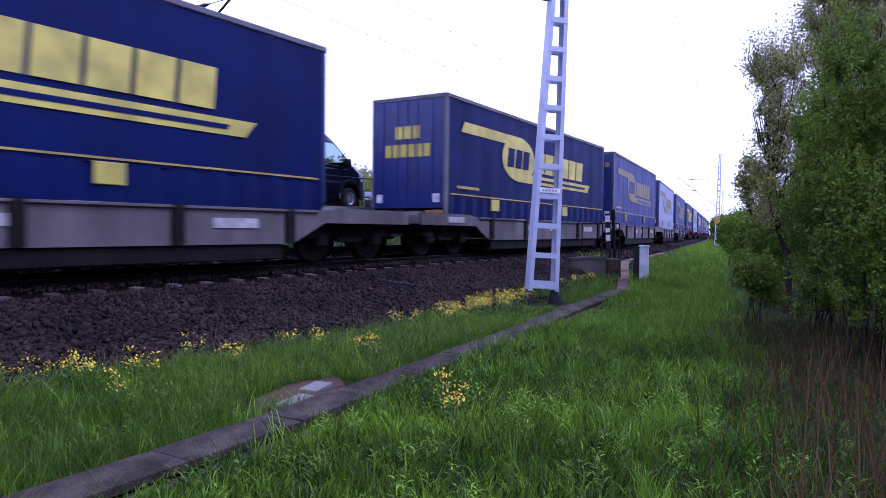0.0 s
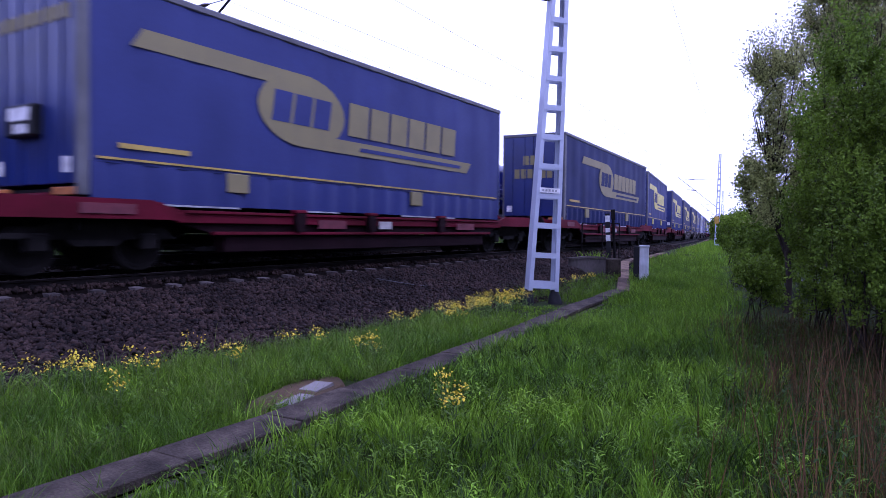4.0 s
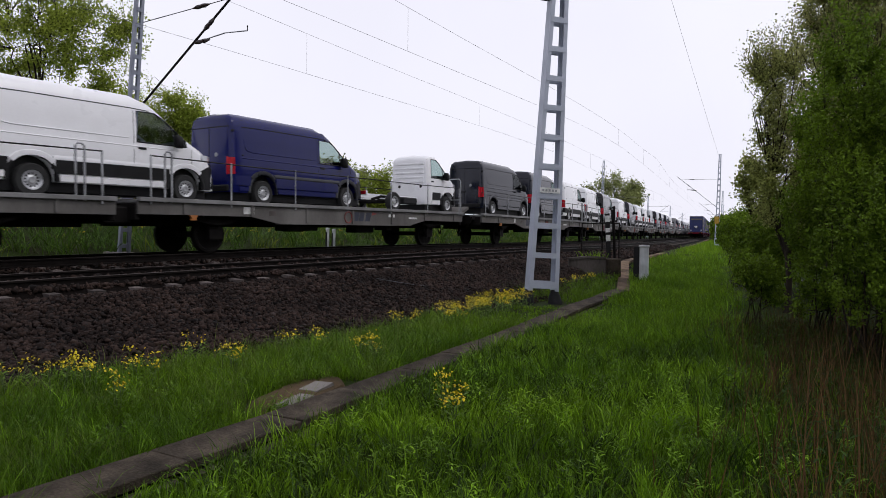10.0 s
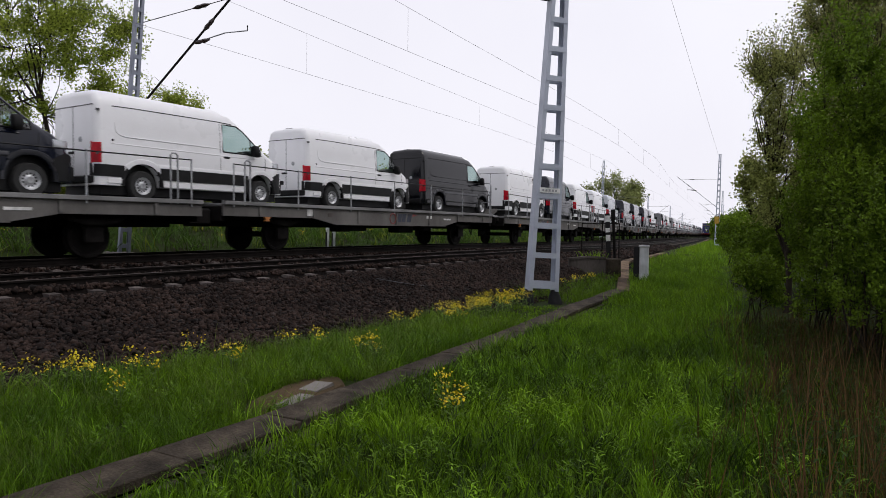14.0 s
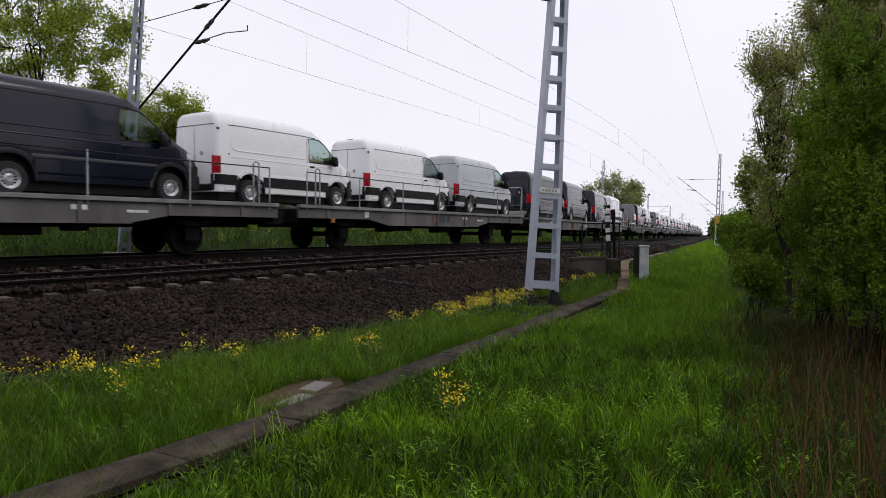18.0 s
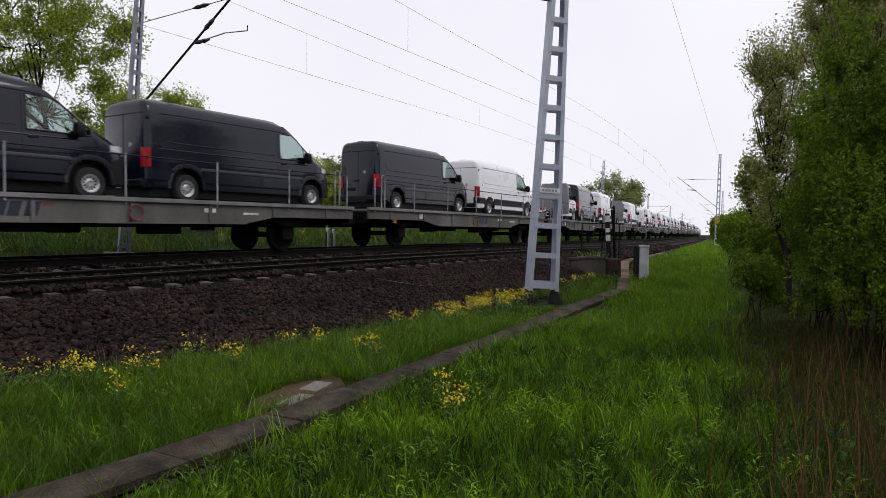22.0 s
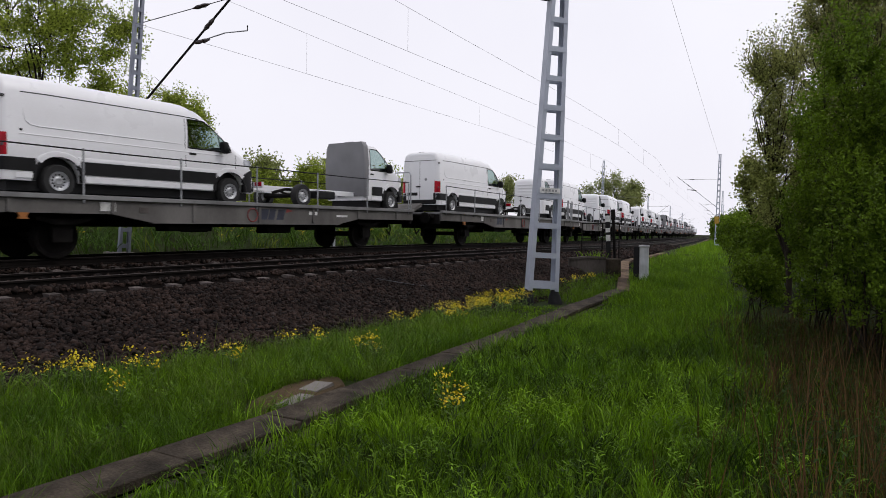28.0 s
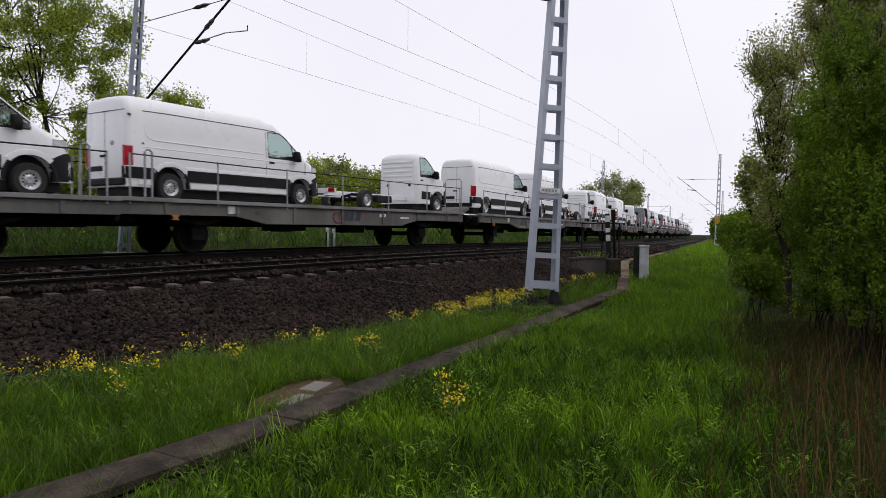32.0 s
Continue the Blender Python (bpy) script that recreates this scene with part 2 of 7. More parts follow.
def ground_height(x, y):
    off, s = line_offset(x, y)
    z = np.full_like(np.asarray(off, float), GROUND)
    z = np.where(off < -5.2, GROUND + 0.05 * np.sin(0.7 * np.asarray(x)) * np.cos(0.9 * np.asarray(y)), z)
    z = np.where(off < -14, z + 0.02 * (-14 - off).clip(0, 20), z)
    z = np.where(s > 17, z + 0.5 * np.clip((s - 17) / 25, 0, 1) * np.clip((off + 9) / 5, 0, 1), z)
    z = np.where(off > 5.5, GROUND + 0.55 + np.clip((off - 6.0) / 6, 0, 1) * 1.15, z)
    z = np.where(off > 30, z - 0.02 * np.clip(off - 30, 0, 30), z)
    return z


axis_x = np.unique(np.concatenate([np.arange(-12, 45, 0.75), np.arange(45, 130, 4), np.linspace(130, 2500, 30), np.linspace(-2500, -12, 24)]))
axis_y = np.unique(np.concatenate([np.arange(-8, 36, 0.75), np.arange(36, 90, 4), np.linspace(90, 2500, 26), np.linspace(-2500, -8, 24)]))
gx, gy = np.meshgrid(axis_x, axis_y, indexing="ij")
near_area = (gx > -60) & (gx < 900) & (gy > -120) & (gy < 500)
gz = np.where(near_area, ground_height(np.clip(gx, -59, 1200), gy), GROUND)
nx, ny = len(axis_x), len(axis_y)
cell = (np.arange(nx - 1)[:, None] * ny + np.arange(ny - 1)[None, :]).ravel()
tri = np.concatenate([np.stack([cell, cell + ny, cell + ny + 1], 1), np.stack([cell, cell + ny + 1, cell + 1], 1)])
ground = new("ground", triangles("ground", np.stack([gx.ravel(), gy.ravel(), gz.ravel()], 1), tri, SOIL))
tagged(ground, "flat grassy soil beside the railway", "ground", kind="structure")

RAIL_TOP = -0.08


def ribbon(profile, s_values, off):
    """Rings of a cross-section of (sideways, height) carried along the line."""
    rings = []
    for s in s_values:
        x, y, h = on_line(s, off)
        up = float(rise(s))
        rings.append([(x - d * math.sin(h), y + d * math.cos(h), z + up * min(1, max(0, (d + 5.7) / 2.5))) for d, z in profile])
    return rings


s_track = np.concatenate([np.arange(-40, 60, 2.0), np.arange(60, 200, 6.0), np.arange(200, 1200, 40.0)])
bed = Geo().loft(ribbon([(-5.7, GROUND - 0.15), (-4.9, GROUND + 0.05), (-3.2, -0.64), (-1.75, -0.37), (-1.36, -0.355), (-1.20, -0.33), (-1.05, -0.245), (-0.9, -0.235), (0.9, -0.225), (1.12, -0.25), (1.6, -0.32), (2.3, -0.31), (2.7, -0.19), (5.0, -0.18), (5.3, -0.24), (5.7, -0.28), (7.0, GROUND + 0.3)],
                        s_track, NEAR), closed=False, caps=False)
tagged(solid("ballast_bed", bed, BALLAST_BED), "crushed stone ballast bed under both tracks, near-black for shade between stones", "ballast", kind="structure")

RAIL_FOOT = [(-0.07, -0.16), (-0.07, -0.148), (-0.012, -0.125), (-0.012, -0.04), (-0.036, -0.03), (-0.036, -0.002), (0.036, -0.002), (0.036, -0.03), (0.012, -0.04), (0.012, -0.125), (0.07, -0.148), (0.07, -0.16)]
for off, lift, who in ((NEAR, RAIL_TOP, "near"), (FAR, 0.04, "far")):
    track = thing("railway_track", "railway track with rusty steel rails on concrete sleepers", "railway track", "tracks")
    tagged(track, kind="structure")
    for side in (-0.755, 0.755):
        rail = part("rail", Geo().loft(ribbon([(d + side, z + lift) for d, z in RAIL_FOOT], s_track, off)), RAIL_STEEL, track, smooth=30)
        part("running_surface", Geo().loft(ribbon([(side - 0.030, lift - 0.002), (side - 0.026, lift + 0.004), (side + 0.026, lift + 0.004), (side + 0.030, lift - 0.002)], s_track, off)), RAIL_HEAD, rail, "worn bright running surface")
    sl = Geo()
    sl.loft([[(-0.13, y, -0.34 + lift), (-0.09, y, zt + lift), (0.09, y, zt + lift), (0.13, y, -0.34 + lift)]
             for y, zt in ((-1.30, -0.190), (-1.0, -0.175), (-0.55, -0.165), (-0.35, -0.23), (0.35, -0.23), (0.55, -0.165), (1.0, -0.175), (1.30, -0.190))])
    for x in (-0.10, 0.10):
        for y in (-0.755, 0.755):
            sl.box(x - 0.05, x + 0.05, y - 0.14, y + 0.14, lift - 0.17, lift - 0.14)
    sleeper_mesh = make_mesh("sleeper", sl, SLEEPER)
    rest = Geo()
    for i in range(190 if who == "near" else 120):
        s = 4.306 + 0.7075 * (i - 19)
        if i < (96 if who == "near" else 64):
            ob = new("sleeper", sleeper_mesh)
            ob.parent = track
            ob.matrix_basis = line_pose(s + 0.01 * math.sin(i * 7.1), off, 0.008 * math.sin(i * 3.3) - (0.0 if who == "near" else 0.03))
        else:
            m = line_pose(s, off)
            rest.add([m @ Vector(p) for p in sl.v], sl.f)
    tagged(part("distant_sleepers", rest, SLEEPER, track), kind="stuff")

# loose stones of the ballast; UP is the line of the raised cable duct beside them
UP = ((17.0, 6.42, -0.90), (26.6, 10.02, -0.53), (28.2, 10.35, -0.50), (34.8, 11.47, -0.46), (46.4, 13.75, -0.44), (75, 20.3, -0.40), (150, 38.2, -0.32))
rng = np.random.default_rng(7)


def stones(count, s0, s1, o0, o1, size, name, label):
    s = s0 + (s1 - s0) * rng.random(count) ** 1.25
    o = o0 + (o1 - o0) * rng.random(count)
    x, y, h = on_line(s, NEAR + o)
    ok = (x < 16.0) | (y > np.interp(x, [k[0] for k in UP], [k[1] for k in UP]) + 0.27)
    s, o, x, y = s[ok], o[ok], x[ok], y[ok]
    count = len(s)
    z = np.interp(o, (-5.7, -4.9, -3.2, -1.75, -1.36, -1.20, -1.05, -0.9, 0.9, 1.12, 1.6, 2.3, 2.7, 5.0, 5.3, 5.7, 7.0), (GROUND - 0.15, GROUND + 0.05, -0.63, -0.355, -0.34, -0.32, -0.235, -0.225, -0.215, -0.24, -0.31, -0.30, -0.18, -0.17, -0.23, -0.27, GROUND + 0.3))
    z = z + rise(s) * np.clip((o + 5.7) / 2.5, 0, 1)
    base = np.array([(x, y, z) for x in (-0.75, 0.75) for y in (-0.75, 0.75) for z in (-0.7, 0.7)])
    faces = np.array([(0, 1, 3), (0, 3, 2), (4, 6, 7), (4, 7, 5), (0, 4, 5), (0, 5, 1), (2, 3, 7), (2, 7, 6), (0, 2, 6), (0, 6, 4), (1, 5, 7), (1, 7, 3)])
    r = size * (0.55 + 0.9 * rng.random((count, 1, 1)))
    sh = 0.45 + 0.85 * rng.random((count, 1, 3))
    v = base[None] * sh * r * (0.55 + 0.75 * rng.random((count, 8, 1)))
    w = rng.random(count) * 6.28
    t = (rng.random(count) - 0.5) * 2.4
    c, q = np.cos(w)[:, None], np.sin(w)[:, None]
    vx, vy, vz = v[..., 0] * c - v[..., 1] * q, v[..., 0] * q + v[..., 1] * c, v[..., 2]
    ct, st = np.cos(t)[:, None], np.sin(t)[:, None]
    vy, vz = vy * ct - vz * st, vy * st + vz * ct
    v = np.stack([vx + x[:, None], vy + y[:, None], vz + z[:, None] + (rng.random(count) * 0.05 - 0.01)[:, None]], 2).reshape(-1, 3)
    f = (faces[None] + 8 * np.arange(count)[:, None, None]).reshape(-1, 3)
    tagged(new(name, triangles(name, v, f, BALLAST)), label, "ballast", kind="stuff")


stones(52000, 0.3, 22, -5.3, -1.33, 0.031, "ballast_stones", "dark brown broken ballast stones on the slope")
stones(8000, 20, 60, -4.9, -1.0, 0.06, "ballast_stones", "dark brown broken ballast stones farther along")
stones(2600, 0.3, 24, -1.08, -0.86, 0.036, "ballast_stones", "dark broken stones packed round the sleepers")
stones(14000, 1, 34, -0.62, 5.8, 0.04, "ballast_stones", "dark brown broken ballast stones between the rails")

# ---- cable duct of concrete slabs, with its raised end ----
DUCT_X = (-8.0, 0.6, 1.8, 2.5, 3.3, 3.9, 4.8, 5.3, 6.5, 7.7, 8.7, 10.4, 12.0, 14.0, 16.5)
DUCT_Y = (3.30, 3.63, 3.70, 3.77, 3.85, 3.95, 4.11, 4.19, 4.40, 4.61, 4.79, 5.14, 5.47, 5.82, 6.32)
duct = thing("cable_duct", "low cable duct with a row of weathered concrete cover slabs", "cable duct")
tagged(duct, kind="structure")
slab = make_mesh("cover_slab", Geo().box(-0.498, 0.498, -0.165, 0.205, -0.015, 0.045, 0.006), DUCT)
trough = Geo()
px = np.linspace(-7.6, 16.4, 25)
py = np.interp(px, DUCT_X, DUCT_Y)
for i in range(24):
    a, b = (px[i], py[i]), (px[i + 1], py[i + 1])
    ob = new("cover_slab", slab)
    ob.parent = duct
    ang = math.degrees(math.atan2(b[1] - a[1], b[0] - a[0]))
    ob.matrix_basis = pose((a[0] + b[0]) / 2, (a[1] + b[1]) / 2, GROUND + 0.05 + 0.005 * math.sin(i * 4.1), 0.4 * math.sin(i * 2.7), 0.25 * math.sin(i * 1.9), ang + 0.25 * math.sin(i * 5.3)) @ Matrix.Diagonal((math.hypot(b[0] - a[0], b[1] - a[1]), 1, 1, 1))
    m = pose((a[0] + b[0]) / 2, (a[1] + b[1]) / 2, GROUND, 0, 0, ang)
    for y0, y1 in ((-0.215, -0.12), (0.15, 0.22)):
        g = Geo().box(-0.52, 0.52, y0, y1, -0.25, 0.005)
        trough.add([m @ Vector(p) for p in g.v], g.f)
part("trough_wall", trough, DUCT_EDGE, duct, "mossy concrete trough wall")
upper = Geo()
ux = np.concatenate([np.arange(17.0, 50, 1.0), np.arange(50, 150, 3.0)])
for x0, x1 in zip(ux[:-1], ux[1:]):
    a = [float(np.interp(x0, [k[0] for k in UP], [k[i] for k in UP])) for i in (1, 2)]
    b = [float(np.interp(x1, [k[0] for k in UP], [k[i] for k in UP])) for i in (1, 2)]
    half = math.hypot(x1 - x0, b[0] - a[0]) / 2
    m = pose((x0 + x1) / 2, (a[0] + b[0]) / 2, (a[1] + b[1]) / 2, 0, -math.degrees(math.atan2(b[1] - a[1], 2 * half)), math.degrees(math.atan2(b[0] - a[0], x1 - x0)))
    ob = part("cover_slab", Geo().box(-half + 0.008, half - 0.008, -0.17, 0.17, -0.30, 0.03, 0.012), DUCT_RAISED, duct, "brown weathered slab of the raised duct")
    ob.matrix_basis = m

# broken paving at the duct
pad = thing("concrete_slab", "cracked pale concrete slab sunk in bare earth beside the duct", "slab")
part("piece", Geo().prism([(-0.24, -0.06), (0.20, -0.06), (0.18, 0.0), (-0.20, 0.0)], -0.07, 0.08), CONCRETE, pad)
part("piece", Geo().prism([(0.27, -0.06), (0.62, -0.06), (0.58, 0.012), (0.30, 0.0)], -0.02, 0.17), CONCRETE, pad)
pad.matrix_basis = pose(3.92, 4.33, GROUND + 0.06, 0, -1.5, 14)
earth = Geo()
ring = [(0.72 * math.cos(a) * (1 + 0.15 * math.sin(3 * a)), 0.34 * math.sin(a) * (1 + 0.2 * math.sin(2 * a + 1)), 0.0) for a in np.linspace(0, 6.28, 19)[:-1]]
earth.loft([[(x, y, -0.06) for x, y, _ in ring], [(x * 0.85, y * 0.85, 0.05) for x, y, _ in ring], [(x * 0.3, y * 0.3, 0.065) for x, y, _ in ring]])
EARTH = surface("bare_earth", (0.085, 0.056, 0.030), 0.95, 0.4, 3.0, 40.0, 0.8, second=(0.05, 0.036, 0.020), gloss=0.1)
earth_ob = solid("bare_earth", earth, EARTH, "patch of bare brown earth in the grass", "earth", kind="structure", smooth=60)
earth_ob.matrix_basis = pose(4.22, 4.56, GROUND, 0, 0, 14)

# ---- catenary masts ----
def mast(base, height, width, top_width, depth, lean, turn, label, rungs, plate=False, steel=None):
    """A ladder mast: two channel legs joined by flat battens, on concrete stubs."""
    steel = steel or MAST
    t = thing("catenary_mast", label, "mast", "catenary masts")
    for side in (-1, 1):
        leg = Geo()
        for z0, z1 in ((0.0, height),):
            w0, w1 = width / 2 * side, top_width / 2 * side
            th = 0.085 * side
            leg.loft([[(-depth / 2, w - th, z), (-depth / 2, w, z), (depth / 2, w, z), (depth / 2, w - th, z), (depth / 2 - 0.012, w - th, z), (depth / 2 - 0.012, w - 0.012 * side, z), (-depth / 2 + 0.012, w - 0.012 * side, z), (-depth / 2 + 0.012, w - th, z)]
                      for w, z in ((w0, z0), (w1, z1))])
        part("leg", leg, steel, t)
        foot = Geo().loft([[(r * 1.15 * math.cos(w), (width / 2 - 0.03 + sp) * side + r * math.sin(w), z) for w in np.linspace(0, 6.283, 13)[:-1]]
                           for z, r, sp in ((-0.46, 0.165, 0.03), (-0.24, 0.150, 0.02), (-0.10, 0.115, 0.0), (0.02, 0.065, -0.01))])
        part("footing", foot, FOOT_STEEL, t, "dark tarred stub footing", smooth=45)
    for k in range(rungs):
        z = 0.05 + (height - 0.15) * (k / rungs) ** 0.985
        w = width + (top_width - width) * z / height
        hh = 0.055 if k else 0.075
        for xf in (-depth / 2 - 0.004, depth / 2 + 0.004):
            part("batten", Geo().box(xf - 0.006, xf + 0.006, -w / 2 + 0.02, w / 2 - 0.02, z, z + hh * 2), steel, t)
    if plate:
        zp = plate
        w = width + (top_width - width) * zp / height
        sign = part("number_plate", Geo().box(-depth / 2 - 0.03, -depth / 2 - 0.02, -w / 2 + 0.06, w / 2 - 0.06, zp, zp + 0.105), WHITE_SIGN, t, "white plate with dark unreadable characters")
        for k in range(5):
            part("mark", Geo().box(-depth / 2 - 0.034, -depth / 2 - 0.0305, w / 2 - 0.15 - 0.07 * k, w / 2 - 0.11 - 0.07 * k, zp + 0.03, zp + 0.075), GALV, sign)
    part("top_cap", Geo().box(-depth / 2 - 0.01, depth / 2 + 0.01, -top_width / 2 - 0.01, top_width / 2 + 0.01, height, height + 0.05, 0.01), steel, t)
    t.matrix_basis = pose(*base, lean[0], lean[1], turn)
    return t


main_mast = mast((12.64, 6.53, GROUND + 0.30), 8.6, 0.66, 0.24, 0.26, (2.6, 0), 49 - 90 + 90 + 0, "pale grey steel ladder mast on concrete stubs by the ballast slope", 14, 2.02)
part("bracket", Geo().box(-0.10, 0.10, 0.12, 0.36, 6.0, 6.07, 0.01), FOOT_STEEL, main_mast, "small dark bracket")
WALL_CONC = surface("stained_wall_concrete", (0.12, 0.105, 0.095), 0.95, 0.35, 3.0, 40.0, 0.5, second=(0.045, 0.04, 0.035), gloss=0.1, streak=(1, 1, 0.3))
BOARD_YELLOW = surface("yellow_board", (0.5, 0.3, 0.03), 0.6, 0.1, 3.0, 30.0, 0.0)

# ---- signal fittings beside the duct ----
cab = thing("trackside_cabinet", "narrow white trackside cabinet with a black side on the grass", "cabinet")
part("body", Geo().box(-0.16, 0.16, -0.14, 0.13, 0.0, 1.10, 0.02), WHITE_BOX, cab)
for k in range(6):
    part("rib", Geo().box(-0.175, -0.158, -0.11 + 0.042 * k, -0.092 + 0.042 * k, 0.06, 1.02, 0.004), WHITE_BOX, cab)
part("lid", Geo().box(-0.19, 0.18, -0.16, 0.15, 1.10, 1.16, 0.015), WHITE_BOX, cab, "overhanging white lid")
part("black_side", Geo().box(-0.17, 0.15, 0.132, 0.30, 0.02, 1.12, 0.02), BLACK, cab, "black side panel")
part("foot", Geo().box(-0.14, 0.14, -0.12, 0.12, -0.15, 0.0), CONCRETE, cab)
cab.matrix_basis = pose(20.05, 6.95, GROUND + 0.0, 0, 2.0, 20)

marker = thing("marker_post", "black post with white plates beside a dark steel post", "post")
part("post", Geo().box(-0.05, 0.05, -0.09, 0.09, 0.0, 2.0, 0.01), BLACK, marker)
for z0, z1 in ((1.68, 1.92), (1.28, 1.44), (0.94, 1.18)):
    part("white_plate", Geo().box(-0.066, -0.052, -0.085, 0.085, z0, z1), WHITE_SIGN, marker, "white marker plate")
part("steel_post", Geo().tube([(0.1, -0.22, 0.0), (0.1, -0.22, 2.15)], 0.055, 8), DARK_STEEL, marker, "dark steel post")
part("head_box", Geo().box(0.0, 0.2, -0.30, -0.14, 1.75, 2.15, 0.02), DARK_STEEL, marker)
marker.matrix_basis = pose(24.9, 9.98, -0.62, -3.0, 0, 22)

frame_rail = thing("steel_railing", "low dark tubular railing frame by the marker post", "railing")
for y in (-0.75, -0.1, 0.68):
    part("upright", Geo().tube([(0, y, -0.2), (0, y, 1.45)], 0.022, 6), DARK_STEEL, frame_rail)
for z in (0.85, 1.45):
    part("crossbar", Geo().tube([(0, -0.75, z), (0, 0.68, z)], 0.022, 6), DARK_STEEL, frame_rail)
frame_rail.matrix_basis = pose(24.7, 10.3, -0.45, 0, 0, 36)

wall = thing("retaining_wall", "short weathered concrete retaining wall holding the ballast", "wall")
part("panel", Geo().prism([(-0.86, 0.34), (-0.45, 0.22), (-0.05, -0.12), (0.34, -0.15), (0.34, 0.53), (-0.20, 0.56), (-0.84, 0.50)], -0.06, 0.06), WALL_CONC, wall)
part("capping", Geo().prism([(-0.86, 0.50), (-0.20, 0.565), (0.34, 0.535), (0.34, 0.60), (-0.20, 0.63), (-0.86, 0.565)], -0.09, 0.09), WALL_CONC, wall, "weathered capping edge")
part("end_block", Geo().box(0.35, 0.82, -0.14, 0.24, -0.15, 0.55, 0.03), DUCT, wall, "darker mossy end block")
wall.matrix_basis = pose(19.83, 8.42, -0.72, 0, 0, -44)

# stray wire lying over the stones
stray = Geo().tube([(11.0, 9.62, -0.42), (11.6, 9.05, -0.56), (12.5, 8.65, -0.68), (13.3, 8.1, -0.80)], 0.008, 5)
solid("loose_cable", stray, WIRE, "thin dark cable lying down the ballast slope", "cable")

# ---- the other masts with their cantilevers ----
for x, y, tall, turn in ((18.61, 18.83, 0.66, 10), (18.96, 18.85, 0.62, -8)):
    stake = thing("marker_stake", "short white-painted stake beyond the far track", "stake", "stakes", pose(x, y, -0.30, 0, 1.5, turn))
    part("shaft", Geo().box(-0.055, 0.055, -0.05, 0.05, -0.2, tall + 0.30, 0.01), WHITE_BOX, stake)
    part("cap", Geo().prism([(-0.065, tall + 0.30), (0.065, tall + 0.30), (0.03, tall + 0.36), (-0.03, tall + 0.36)], -0.06, 0.06), WHITE_BOX, stake)
    part("dark_strip", Geo().box(-0.062, -0.054, -0.02, 0.05, 0.0, tall + 0.2), FOOT_STEEL, stake, "dark strip down the stake")
def turned(x, y):
    return math.degrees(math.atan2(y, x))


def cantilever(root, reach, height, label, thick=1.0):
    """A bracket from a mast to the wires above a track: strut, tie and steady arm."""
    t = thing("cantilever", label, "bracket", "wire brackets")
    r = Vector(root)
    tip = Vector((reach[0], reach[1], height))
    low = r + Vector((0, 0, -2.5))
    strut_end = low.lerp(tip, 1.12)
    part("strut", Geo().tube([low, strut_end], 0.032 * thick, 7), DARK_STEEL, t, "dark slanting strut")
    part("tie", Geo().tube([r, tip], 0.012, 5), DARK_STEEL, t)
    mid = low.lerp(tip, 0.62)
    arm_end = tip + Vector((0.15, -0.5, -0.92))
    part("steady_arm", Geo().tube([mid, mid.lerp(arm_end, 0.6) + Vector((0, 0, 0.08)), arm_end], 0.016, 6), GALV, t)
    part("drop_bracket", Geo().tube([arm_end, arm_end + Vector((0, 0, 0.14))], 0.014, 5), DARK_STEEL, t)
    for a, b, f in ((low, tip, 0.78), (r, tip, 0.70), (mid, arm_end, 0.16)):
        p, d = a.lerp(b, f), (b - a).normalized()
        part("insulator", Geo().tube([p - d * 0.26, p - d * 0.2, p - d * 0.1, p, p + d * 0.1, p + d * 0.2, p + d * 0.26], [0.02 * thick, 0.035 * thick, 0.062 * thick, 0.052 * thick, 0.062 * thick, 0.035 * thick, 0.02 * thick], 8), INSULATOR, t, "dark ribbed insulator")
    return t


# mast grey made darker, so the left mast's shading is in its colour
MAST_SHADE = surface("shaded_mast_steel", (0.25, 0.27, 0.33), 0.5, 0.15, 1.5, 40.0, 0.1, 0.0, second=(0.17, 0.185, 0.23))
left_mast = mast((10.32, 18.45, -0.45), 9.4, 0.36, 0.24, 0.09, (0, 0), 0, "grey steel ladder mast leaning beyond the far track", 21, False, MAST_SHADE)
left_mast.matrix_basis = Matrix.Translation((10.26, 18.45, -0.45)) @ Matrix.Rotation(radians(3.6), 4, Vector((math.cos(YAW), math.sin(YAW), 0))) @ pose(0, 0, 0, 0, 0, turned(10.3, 18.4) + 34)
part("footing_slab", Geo().box(-0.34, 0.34, -0.42, 0.42, 0.22, 0.38, 0.03), CONCRETE, left_mast, "pale concrete footing slab")
cantilever((10.55, 18.35, 6.35), (11.62, 15.45), 6.85, "dark wire bracket on the mast beyond the far track")
SIDES = ((64.5, NEAR - 4.9, 7.6), (76.0, FAR + 3.2, 8.6), (118, NEAR - 4.9, 7.6), (124, FAR + 3.3, 7.6), (172, NEAR - 4.9, 7.6), (176, FAR + 3.3, 7.6), (226, NEAR - 4.9, 7.6), (228, FAR + 3.3, 7.6), (290, NEAR - 4.9, 7.6))
tops = []
for s, off, hh in SIDES:
    x, y, h = on_line(s, off)
    x, y = float(x), float(y)
    mast((x, y, -0.35), hh + 0.35, 0.42, 0.22, 0.2, (1.0, 0), turned(x, y), "slender grey ladder mast far along the line", 15)
    near_side = off < NEAR
    tx, ty, _ = on_line(s, NEAR if near_side else FAR)
    f = 0.62 if near_side else 1.0
    cantilever((x, y, 5.5), (x + f * (float(tx) - x), y + f * (float(ty) - y)), 5.5, "dark wire bracket on a far mast", 0.55)
    tops.append((x, y, hh))
yellow = thing("signal_board", "small yellow board fixed on a far mast", "sign")
